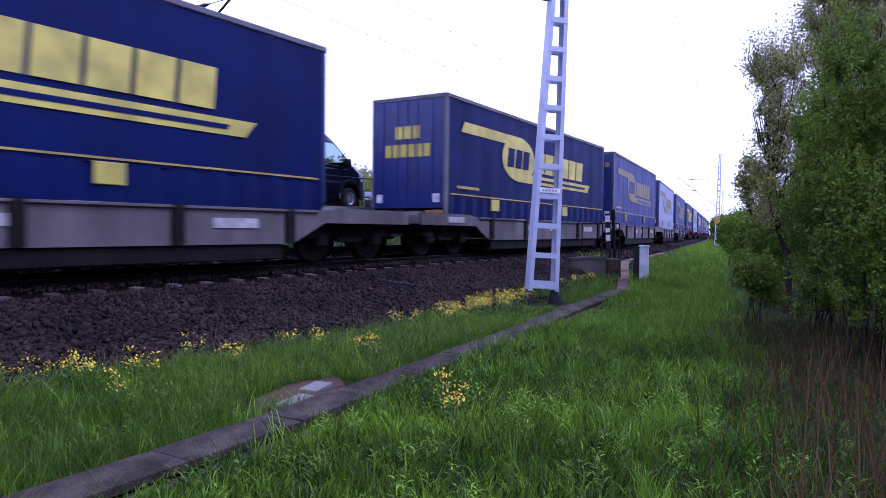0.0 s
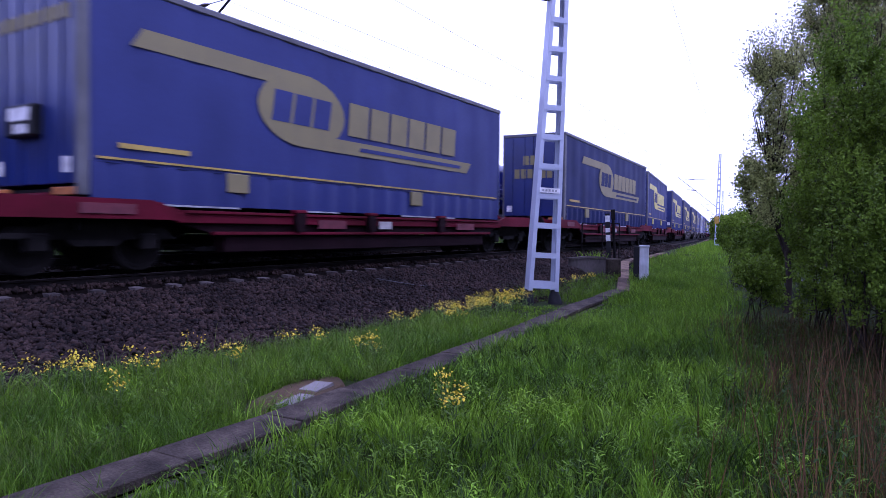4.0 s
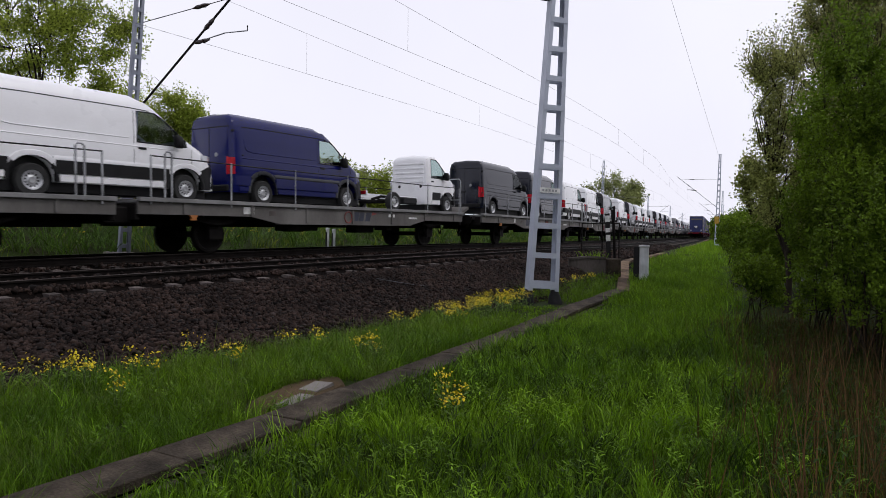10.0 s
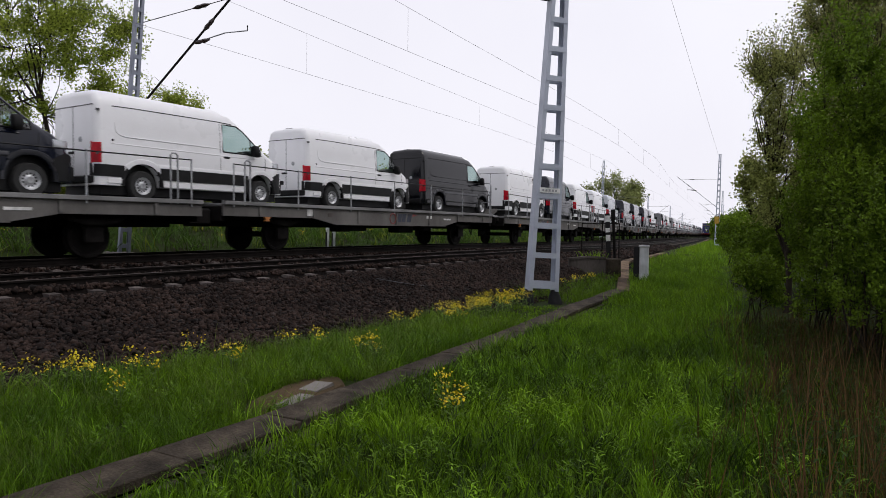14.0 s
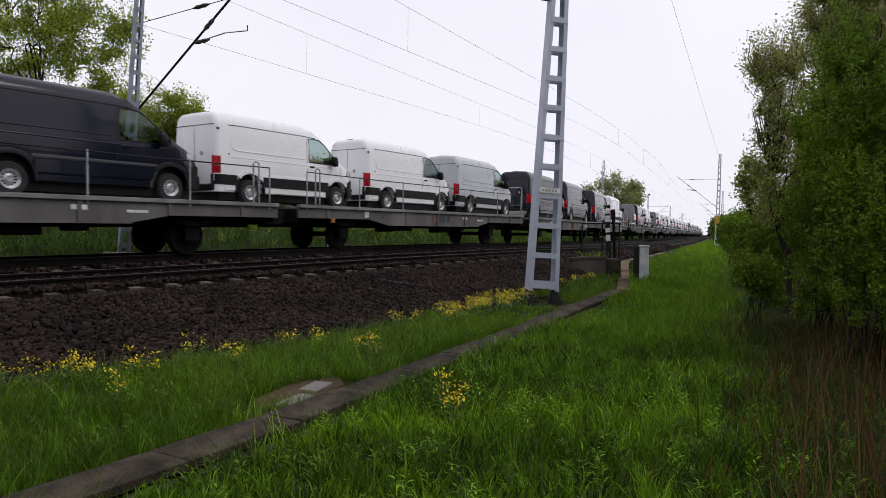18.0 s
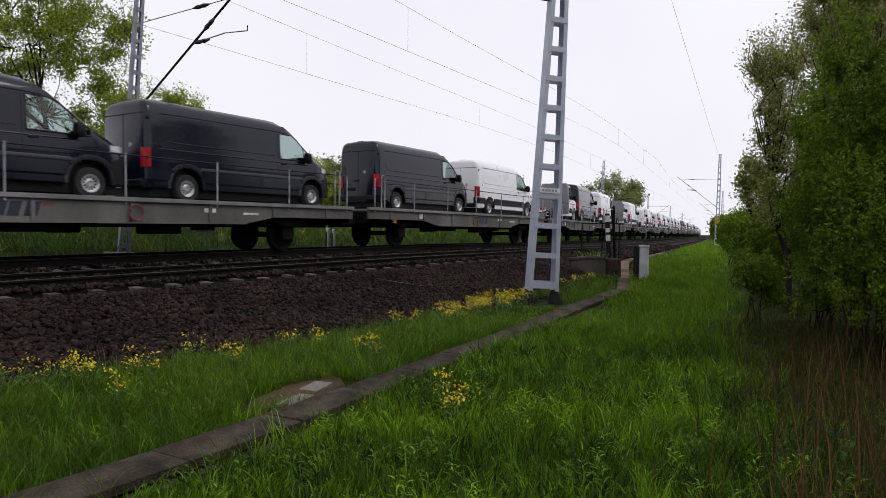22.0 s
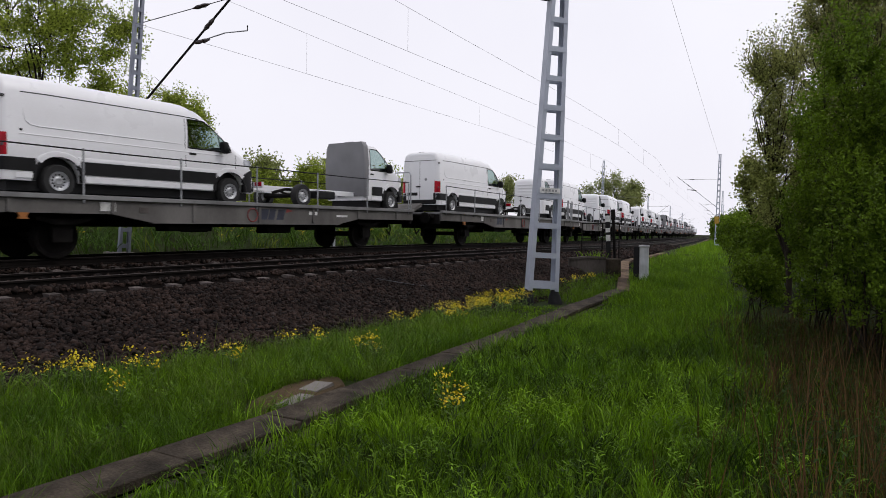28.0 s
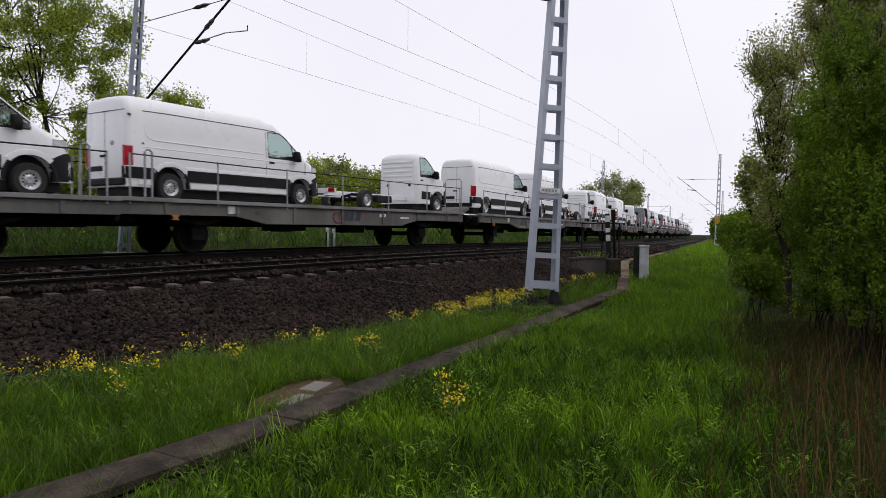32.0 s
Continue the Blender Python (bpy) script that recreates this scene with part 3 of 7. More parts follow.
part("board", Geo().box(-0.02, 0.02, -0.20, 0.20, 0.0, 0.62, 0.01), BOARD_YELLOW, yellow)
x, y, h = on_line(64.4, NEAR - 4.9)
yellow.matrix_basis = pose(float(x) - 0.05, float(y), 1.6, 0, 0, 15)

# ---- overhead wires ----
def wire(label, s0, s1, off, z, sag, span=50.0, r=0.0045):
    pts = []
    for s in np.concatenate([np.arange(s0, min(s1, 90), 3.0), np.arange(90, s1, 12.0)]):
        x, y, _ = on_line(s, off)
        f = ((s - 11.5) % span) / span
        pts.append((float(x), float(y), z - 4 * sag * f * (1 - f)))
    solid("overhead_wire", Geo().tube(pts, r, 5), WIRE, label, "wire", "overhead wires")
    return pts


wire("contact wire above the near track", -20, 330, NEAR, 5.75, 0.05)
wire("sagging messenger wire above the near track", -20, 330, NEAR, 7.15, 0.55)
wire("contact wire above the far track", -20, 330, FAR, 5.55, 0.05)
wire("sagging messenger wire above the far track", -20, 330, FAR, 6.95, 0.5)
for off, zc, zm, sag in ((NEAR, 5.75, 7.15, 0.55), (FAR, 5.55, 6.95, 0.5)):
    dropper = thing("dropper_wires", "thin dropper wires between messenger and contact wire", "wire", "droppers")
    for s in np.arange(4, 120, 12.0):
        x, y, _ = on_line(s, off)
        f = ((s - 11.5) % 50.0) / 50.0
        part("dropper", Geo().tube([(float(x), float(y), zc), (float(x), float(y), zm - 4 * sag * f * (1 - f))], 0.004, 4), WIRE, dropper)
b = Vector((tops[0][0], tops[0][1], tops[0][2]))
a = b.lerp(Vector((25.4, 7.9, 9.25)), 1.95)
pts = [a.lerp(b, f) - Vector((0, 0, 0.5 * f * (1 - f))) for f in np.linspace(0, 1, 14)]
solid("feeder_wire", Geo().tube(pts, 0.0055, 5), WIRE, "single feeder wire strung between mast tops", "wire")
short = thing("signal_post", "slim pale post beside a dark one beyond the far track", "post")
part("shaft", Geo().box(-0.05, 0.05, 0.02, 0.16, -0.2, 1.15, 0.01), WHITE_BOX, short, "pale square shaft")
part("cap", Geo().box(-0.07, 0.07, 0.0, 0.18, 1.15, 1.20, 0.01), CONCRETE, short)
for y in (-0.06, -0.20):
    part("dark_shaft", Geo().box(-0.03, 0.03, y - 0.03, y + 0.03, -0.2, 1.05, 0.008), GALV, short, "grey steel shaft")
short.matrix_basis = pose(30.40, 30.62, -0.35, 0, 0, 36)

# ---- plants ----
veg = np.random.default_rng(21)


def blades(name, label, feet, height, width, material, lean=0.35, rows=3):
    """Curved grass blades, one to each foot point; a tuft leans together. rows: bends of a blade."""
    x, y, z, hf, aim = feet
    n = len(x)
    w = aim + veg.normal(size=n) * 0.9
    dx, dy = np.cos(w), np.sin(w)
    hgt = height * hf * (0.55 + 0.6 * veg.random(n))
    ln = lean * (0.3 + 1.3 * veg.random(n)) * hgt
    v2 = veg.random(n) * 6.283
    wd = width * (0.6 + 0.8 * veg.random(n)) * 0.5
    sx, sy = np.cos(v2) * wd, np.sin(v2) * wd
    steps = {3: ((0.0, 0.0, 0.9), (0.45, 0.22, 1.0), (0.8, 0.62, 0.6)), 2: ((0.0, 0.0, 1.0), (0.6, 0.35, 0.85)), 1: ((0.0, 0.0, 1.0),)}[rows]
    m = 2 * rows + 1
    V = np.empty((n, m, 3))
    for k, (f, g, s) in enumerate(steps):
        for j, sg in enumerate((-1, 1)):
            V[:, 2 * k + j] = np.stack([x + dx * ln * g + sg * sx * s, y + dy * ln * g + sg * sy * s, z + hgt * f], 1)
    V[:, m - 1] = np.stack([x + dx * ln * 1.15, y + dy * ln * 1.15, z + hgt * (0.86 + 0.14 * veg.random(n))], 1)
    T = [t for k in range(rows - 1) for t in ((2 * k, 2 * k + 1, 2 * k + 3), (2 * k, 2 * k + 3, 2 * k + 2))] + [(m - 3, m - 2, m - 1)]
    T = (np.array(T)[None] + m * np.arange(n)[:, None, None]).reshape(-1, 3)
    return tagged(new(name, triangles(name, V.reshape(-1, 3), T, material)), label, "grass", "", "stuff")


def tufts(count, per, spread, x0, x1, y0, y1, keep, uneven=0.45, thin=1.0):
    """Feet of blades gathered in tufts of their own height and lean."""
    cx = x0 + (x1 - x0) * veg.random(count) ** thin
    cy = y0 + (y1 - y0) * veg.random(count)
    off, s = line_offset(cx, cy)
    k = keep(cx, cy, off)
    cx, cy = cx[k], cy[k]
    n = len(cx)
    hf = np.clip(1 + uneven * veg.normal(size=n), 0.35, 2.1)
    hf *= np.where((cx > 9.2) & (cx < 13.6) & (cy < 7.0) & (cy > 4.6), 0.42, 1.0)
    hf *= np.where((cx > 10.3) & (cx < 13.4) & (cy < 6.9) & (cy > 5.1), 0.5, 1.0)
    hf *= np.where((cx > 21) & (np.abs(duct_gap(cx, cy)) < 1.0), 0.45, 1.0)
    aim = veg.random(n) * 6.283
    x = np.repeat(cx, per) + veg.normal(size=n * per) * spread
    y = np.repeat(cy, per) + veg.normal(size=n * per) * spread
    o2, s2 = line_offset(x, y)
    z = np.maximum(ground_height(x, y), np.where((s2 > 16) & (s2 < 90) & (o2 < 0), np.interp(o2, (-5.7, -4.9, -3.2, -2.4), (-1.1, -0.87, -0.66, -0.52)) + rise(s2) * np.clip((o2 + 5.7) / 2.5, 0, 1), -9.0))
    return x, y, z, np.repeat(hf, per), np.repeat(aim, per)


def duct_gap(x, y):
    return y - np.interp(x, DUCT_X + tuple(k[0] for k in UP), DUCT_Y + tuple(k[1] for k in UP))


def patchy(x, y, sc=1.3, seed=0.0):
    return 0.5 + 0.25 * np.sin(x * sc + seed) * np.cos(y * sc * 1.3 + 1.7 * seed) + 0.25 * np.sin(x * sc * 2.7 + y * sc * 1.9 + seed)


def foot_line(x, y):
    """Where the stones end and the grass begins, as an offset from the near track."""
    return np.interp(x, (0, 8, 12, 18, 27, 30, 60), (-5.0, -5.0, -4.65, -4.3, -3.1, -2.8, -2.7)) - 0.28 * patchy(x, y, 2.0)


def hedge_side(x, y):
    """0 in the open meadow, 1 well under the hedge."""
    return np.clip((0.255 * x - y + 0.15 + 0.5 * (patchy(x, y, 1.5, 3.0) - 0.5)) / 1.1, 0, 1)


clear = lambda x, y, off: (off < foot_line(x, y)) & ((x - 12.5) ** 2 + (y - 6.4) ** 2 > 0.36) & ((duct_gap(x, y) > 0.22) | (duct_gap(x, y) < -0.17 - 0.10 * patchy(x, y, 3.0))) & ((x - 4.2) ** 2 / 0.50 + (y - 4.50) ** 2 / 0.085 > 1)
right_of_duct = lambda x, y, off: clear(x, y, off) & (duct_gap(x, y) < 0) & (veg.random(len(x)) > 0.96 * hedge_side(x, y)) & (y > 0.20 * x - 3.2)
left_of_duct = lambda x, y, off: clear(x, y, off) & (duct_gap(x, y) > 0)


def also(first, test):
    return lambda x, y, off: first(x, y, off) & test(x, y)


blades("meadow_grass", "dense fresh green meadow grass in the foreground", tufts(7600, 14, 0.035, 0.8, 9.0, -1.2, 6.0, right_of_duct), 0.140, 0.0055, GRASS, 0.42)
blades("bright_grass", "bright yellow-green tufts among the meadow grass", tufts(2700, 16, 0.03, 0.8, 9.0, -1.2, 5.6, also(right_of_duct, lambda x, y: patchy(x, y, 1.1, 2.0) > 0.42)), 0.150, 0.0062, GRASS_BRIGHT, 0.45)
blades("coarse_grass", "broad arching blades of coarse grass in the meadow", tufts(1700, 8, 0.03, 0.8, 8.0, -1.2, 5.0, right_of_duct), 0.105, 0.011, GRASS_BRIGHT, 0.6)
# blades in the darkened green paint shadow into the meadow's depth
blades("dark_grass", "low meadow undergrowth in a green darkened for shade", tufts(4200, 9, 0.06, 0.8, 9.0, -1.2, 6.0, also(right_of_duct, lambda x, y: patchy(x, y, 1.1, 2.0) < 0.62)), 0.14, 0.008, GRASS_SHADE, 0.8)
blades("meadow_grass", "green meadow grass along the duct", tufts(12500, 12, 0.07, 8.5, 34.0, 1.0, 12.0, right_of_duct, 0.35, 1.3), 0.19, 0.0065, GRASS, 0.5, 2)
blades("bright_grass", "bright green tufts along the duct", tufts(9000, 10, 0.07, 8.5, 32.0, 1.0, 12.0, also(right_of_duct, lambda x, y: patchy(x, y, 0.8, 2.0) > 0.3), 0.4, 1.2), 0.20, 0.0065, GRASS_BRIGHT, 0.5, 2)
blades("meadow_grass", "green meadow grass farther along the line", tufts(9000, 9, 0.2, 32, 110, 4, 30, lambda x, y, off: (duct_gap(x, y) < -0.3) & (y > 0.19 * x - 2)), 0.30, 0.03, GRASS_BRIGHT, 0.4, 1)
blades("meadow_grass", "green grass between duct and ballast", tufts(9500, 12, 0.04, -0.6, 9.5, 3.6, 7.2, left_of_duct), 0.155, 0.0042, GRASS, 0.6)
blades("pale_grass", "pale seeding grass between duct and ballast", tufts(2600, 9, 0.05, -0.6, 9.5, 3.7, 7.2, also(left_of_duct, lambda x, y: patchy(x, y, 1.6, 4.0) > 0.42)), 0.20, 0.0028, GRASS_PALE, 0.8)
blades("bright_grass", "bright green tufts at the edge of the ballast", tufts(1900, 14, 0.04, -0.6, 12.5, 4.0, 8.0, also(left_of_duct, lambda x, y: patchy(x, y, 2.2, 1.0) > 0.48)), 0.19, 0.0048, GRASS_BRIGHT, 0.55)
blades("seed_stalks", "tall thin seed stalks along the ballast edge", tufts(70, 3, 0.05, 0.5, 9.0, 5.2, 6.9, left_of_duct, 0.15), 0.44, 0.005, GRASS_PALE, 0.22)
blades("meadow_grass", "green grass at the foot of the ballast", tufts(5200, 11, 0.06, 9.0, 26.0, 4.8, 12.5, left_of_duct), 0.23, 0.008, GRASS, 0.55, 2)
blades("bank_grass", "tall rough grass on the bank beyond the far track", tufts(7200, 9, 0.12, -10, 70, 17.0, 38.0, lambda x, y, off: (off > 6.7) & (off < 13.5)), 0.46, 0.024, GRASS_BANK, 1.1, 3)
blades("bank_grass", "yellowish tufts on the bank beyond the far track", tufts(1300, 9, 0.12, -10, 60, 17.0, 34.0, lambda x, y, off: (off > 6.7) & (off < 12) & (patchy(x, y, 0.9, 5.0) > 0.4)), 0.48, 0.022, GRASS_YELLOW, 1.1, 3)
blades("bank_grass", "tall rough grass beyond the far track farther on", tufts(3600, 7, 0.3, 60, 220, 24, 90, lambda x, y, off: (off > 6.6) & (off < 16)), 0.9, 0.09, GRASS_BANK, 0.35, 1)

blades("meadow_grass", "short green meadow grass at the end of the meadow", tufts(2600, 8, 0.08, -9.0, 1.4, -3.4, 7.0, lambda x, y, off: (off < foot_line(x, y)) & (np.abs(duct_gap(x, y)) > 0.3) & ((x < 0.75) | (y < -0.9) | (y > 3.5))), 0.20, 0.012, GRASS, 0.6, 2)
k = veg.random(150) * 6.283
blades("wall_tuft", "tall green weeds growing on top of the retaining wall", (20.2 + 0.42 * np.cos(k) * veg.random(150), 8.62 + 0.42 * np.sin(k) * veg.random(150), np.full(150, -0.66), np.ones(150), k), 0.72, 0.016, GRASS_BRIGHT, 0.25, 3)
blades("meadow_grass", "green blades growing over the overgrown end of the duct", tufts(420, 9, 0.04, -0.4, 1.9, 3.35, 3.95, lambda x, y, off: veg.random(len(x)) < np.clip((1.9 - x) / 1.3, 0.15, 1)), 0.15, 0.0045, GRASS, 0.7)
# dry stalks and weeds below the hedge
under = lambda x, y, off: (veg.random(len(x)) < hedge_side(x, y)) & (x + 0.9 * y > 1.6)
blades("dry_stalks", "dry brown stalks and withered weeds under the hedge", tufts(4500, 3, 0.05, 1.6, 12.0, -2.8, 2.9, under, 0.4), 0.34, 0.0042, DRY, 0.22)
blades("dry_stalks", "tall reddish-brown dead stems standing under the hedge", tufts(900, 3, 0.03, 1.9, 9.0, -2.4, 2.6, under, 0.5), 0.46, 0.0055, DRY_RED, 0.25)
blades("shaded_grass", "long grass under the hedge, its green darkened for shade", tufts(3000, 9, 0.05, 1.6, 12.0, -2.8, 2.9, under), 0.20, 0.006, GRASS_SHADE, 0.6)
blades("meadow_grass", "scattered green tufts under the hedge", tufts(420, 8, 0.04, 1.6, 11.0, -2.6, 2.9, under), 0.20, 0.006, GRASS, 0.7)


def leafy_weeds(label, count, x0, x1, y0, y1, keep, tall, material):
    """Upright weeds with lance-shaped leaves round their stems, joined into one."""
    x, y, z, hf, aim = tufts(count, 2, 0.05, x0, x1, y0, y1, keep, 0.3)
    V, T = [], []
    for px, py, pz, h in zip(x, y, z, hf):
        h = h * tall
        lx, ly = veg.normal() * 0.12 * h, veg.normal() * 0.12 * h
        for q in range(13):
            f = (q + 1) / 13
            w = q * 2.4 + veg.random() * 0.6
            p = np.array([px + lx * f, py + ly * f, pz + h * f])
            e = np.array([math.cos(w), math.sin(w), 0.55]) * (0.080 * (1.15 - 0.6 * f))
            s = np.array([-math.sin(w), math.cos(w), 0]) * 0.008
            i = len(V)
            V += [p, p + e * 0.45 + s, p + e - (0, 0, 0.012), p + e * 0.45 - s]
            T += [(i, i + 1, i + 2), (i, i + 2, i + 3)]
        i = len(V)
        V += [np.array([px - 0.003, py, pz]), np.array([px + 0.003, py, pz]), np.array([px + lx, py + ly, pz + h])]
        T.append((i, i + 1, i + 2))
    tagged(new("leafy_weeds", triangles("leafy_weeds", np.array(V), T, material)), label, "weeds", "", "stuff")


leafy_weeds("bright green leafy weeds in the meadow", 150, 0.9, 6.0, -1.0, 4.6, right_of_duct, 0.17, GRASS_BRIGHT)
leafy_weeds("green leafy weeds in the meadow", 260, 0.9, 7.5, -1.0, 4.6, right_of_duct, 0.19, GRASS)
leafy_weeds("low green weeds between duct and ballast", 330, 0.2, 9.5, 4.2, 7.0, left_of_duct, 0.15, GRASS)
leafy_weeds("leafy weeds under the hedge, coloured darker for shade", 260, 2.2, 11.0, -2.2, 2.6, under, 0.34, GRASS_SHADE)


def clump(at, spread, tall, blossoms, seed, label="clump of yellow-flowering ragwort at the edge of the ballast"):
    """A clump of yellow-flowering weed: stems with leaves, and a spray of small blossoms."""
    r = np.random.default_rng(seed)
    t = thing("flower_clump", label, "flowers", "yellow flowers", pose(*at))
    n = max(4, blossoms // 7)
    stems, V, T, LV, LT = Geo(), [], [], [], []
    for k in range(n):
        a, d = r.random() * 6.28, spread * math.sqrt(r.random())
        bx, by = d * math.cos(a), d * math.sin(a)
        hh = tall * (0.72 + 0.4 * r.random())
        tx, ty = bx * 1.2 + 0.03 * r.normal(), by * 1.2 + 0.03 * r.normal()
        stems.tube([(bx, by, -0.05), ((bx + tx) / 2, (by + ty) / 2, hh * 0.6), (tx, ty, hh)], [0.005, 0.004, 0.002], 4, False)
        for q in range(8):
            f = 0.12 + 0.75 * r.random()
            p = np.array([bx + (tx - bx) * f, by + (ty - by) * f, hh * f])
            w = r.random() * 6.28
            e = np.array([math.cos(w), math.sin(w), 0.35]) * (0.05 + 0.04 * r.random())
            s = np.array([-math.sin(w), math.cos(w), 0]) * 0.012
            i = len(LV)
            LV += [p, p + e * 0.5 + s, p + e, p + e * 0.5 - s]
            LT += [(i, i + 1, i + 2), (i, i + 2, i + 3)]
        for q in range(11):
            c = np.array([tx, ty, hh]) + r.normal(size=3) * (0.036, 0.036, 0.022)
            rad = 0.006 + 0.006 * r.random()
            tilt = r.normal(size=2) * 0.5
            i = len(V)
            V.append(c + (0, 0, 0.007))
            for m in range(6):
                ox, oy = rad * math.cos(m * 1.047), rad * math.sin(m * 1.047)
                V.append(c + (ox, oy, ox * tilt[0] + oy * tilt[1] + 0.003 * r.normal()))
            T += [(i, i + 1 + m, i + 1 + (m + 1) % 6) for m in range(6)]
    part("stem", stems, STEM, t)
    part("foliage", triangles("foliage", np.array(LV), LT, GRASS), GRASS, t)
    part("blossom", triangles("blossom", np.array(V), T, BLOSSOM), BLOSSOM, t, "small yellow blossoms")
    return t


def near_ground(x, y):
    return float(ground_height(np.array([x]), np.array([y]))[0])


r2 = np.random.default_rng(5)
spots = ((2.82, 6.03), (2.97, 6.11), (2.96, 5.85), (2.69, 5.92), (2.46, 6.21), (3.49, 6.06), (3.47, 5.82), (4.36, 6.40), (4.19, 5.59), (4.35, 5.58), (5.44, 6.19), (5.87, 6.11), (5.46, 4.99), (5.62, 4.93), (7.74, 6.41), (7.88, 6.25), (2.82, 5.14), (8.95, 6.28))
places = [(a, b, 0.08 + 0.04 * r2.random(), 0.29 + 0.06 * r2.random(), 24 + int(16 * r2.random())) for a, b in spots]
for k in range(32):
    xx = 8.4 + 3.3 * r2.random()
    places.append((xx, 6.05 + 0.16 * (xx - 8.4) + 0.18 * r2.normal(), 0.12, 0.32, 26))
for k in range(8):
    places.append((16.2 + 2.5 * r2.random(), 7.75 + 0.3 * r2.random(), 0.16, 0.3, 20))
for k, (xx, yy, sp, tl, nb) in enumerate(places):
    clump((xx, yy, near_ground(xx, yy)), sp, tl, nb, 100 + k)
for k, (xx, yy) in enumerate(((4.40, 3.12), (4.42, 2.99), (4.16, 2.86))):
    clump((xx, yy, near_ground(xx, yy)), 0.05, 0.33, 20, 190 + k, "small yellow-flowering weed in the meadow grass")
for k in range(26):
    ss = -1 + 34 * r2.random()
    xx, yy, _ = on_line(ss, NEAR + 7.1 + 1.6 * r2.random())
    clump((float(xx), float(yy), near_ground(float(xx), float(yy))), 0.35, 0.72, 34, 210 + k, "yellow flowers in the tall grass beyond the far track")


# ---- trees and hedge ----
def leaf_cloud(name, A, size, material, parent, label, seed, droop=0.0, slim=0.30):
    r = np.random.default_rng(seed)
    n = len(A)
    u = r.normal(size=(n, 3))
    u[:, 2] -= droop
    u /= np.linalg.norm(u, axis=1, keepdims=True)
    v = np.cross(u, r.normal(size=(n, 3)))
    v /= np.linalg.norm(v, axis=1, keepdims=True)
    w = np.cross(u, v)
    L = size * (0.6 + 0.8 * r.random((n, 1)))
    V = np.stack([A, A + u * L * 0.5 + v * L * slim + w * L * 0.08, A + u * L, A + u * L * 0.5 - v * L * slim + w * L * 0.08], 1).reshape(-1, 3)
    T = (np.array([(0, 1, 2), (0, 2, 3)])[None] + 4 * np.arange(n)[:, None, None]).reshape(-1, 3)
    return part(name, triangles(name, V, T, material), material, parent, label)


def plant(name, label, base, fork, lobes, counts, per, spread, leaf, material, trunk_r, seed, shoot=0.0, stems=1, group="trees", category="tree", slim=0.30):
    """A trunk or several stems that divide twice into twigs, which fill the lobes (x, y, z, radius, half height) with leaves."""
    r = np.random.default_rng(seed)
    t = thing(name, label, category, group, pose(*base))
    lob = np.array(lobes, float)
    lob[:, :3] -= np.array(base)
    share = (lob[:, 3] ** 2 * lob[:, 4]) ** 0.8
    pick = r.choice(len(lob), counts[2], p=share / share.sum())
    d = r.normal(size=(counts[2], 3))
    d /= np.linalg.norm(d, axis=1, keepdims=True)
    d *= (r.random(counts[2]) ** 0.42 * (0.85 + 0.3 * r.random(counts[2])))[:, None]
    P = lob[pick, :3] + d * np.stack([lob[pick, 3], lob[pick, 3], lob[pick, 4]], 1)
    P[:, 2] = np.maximum(P[:, 2], 0.12)
    heart = np.array([0, 0, fork])
    R = P[r.choice(len(P), counts[1], replace=False)]
    R = R + (heart - R) * 0.16
    Q = R[r.choice(len(R), counts[0], replace=False)]
    Q = Q + (heart - Q) * 0.45
    toR = np.argmin(((P[:, None] - R[None]) ** 2).sum(2), 1)
    toQ = np.argmin(((R[:, None] - Q[None]) ** 2).sum(2), 1)
    g = Geo()

    def limb(a, b, r0, r1, sides):
        a, b = Vector(a), Vector(b)
        k = (b - a).length
        bend = Vector(r.normal(size=3) * 0.09 * k) + Vector((0, 0, 0.06 * k))
        g.tube([a, a.lerp(b, 0.36) + bend * 0.7, a.lerp(b, 0.7) + bend, b], [r0, r0 * 0.7 + r1 * 0.3, r0 * 0.4 + r1 * 0.6, r1], sides, False)

    if stems == 1:
        g.tube([(0, 0, -0.25), (0.04 * fork * r.normal(), 0.04 * fork * r.normal(), fork * 0.5), (0, 0, fork), (0.05, 0.05, fork * 1.04)], [trunk_r * 1.3, trunk_r, trunk_r * 0.85, trunk_r * 0.3], 10, False)
    for q in Q:
        limb((0, 0, fork * (0.82 + 0.18 * r.random())) if stems == 1 else (0.12 * r.normal(), 0.12 * r.normal(), -0.1), q, trunk_r * 0.50, trunk_r * 0.24, 7)
    for i, p in enumerate(R):
        limb(Q[toQ[i]], p, trunk_r * 0.22, trunk_r * 0.10, 5)
    for i, p in enumerate(P):
        limb(R[toR[i]], p + (0, 0, shoot * r.random()), trunk_r * 0.085, trunk_r * 0.03, 4)
    part("trunk", g, BARK, t, "dark branching trunk and limbs" if stems == 1 else "dark branching stems", smooth=60)
    f = 0.15 + 0.95 * r.random((len(P), per, 1))
    tip = P + np.array([0, 0, shoot]) * r.random((len(P), 1))
    A = (R[toR][:, None] * (1 - f) + tip[:, None] * f + r.normal(size=(len(P), per, 3)) * spread).reshape(-1, 3)
    A[:, 2] = np.maximum(A[:, 2], 0.05)
    leaf_cloud("crown" if stems == 1 else "foliage", A, leaf, material, t, "loose leafy crown" if stems == 1 else "leafy shoots", seed + 1, slim=slim)
    return t


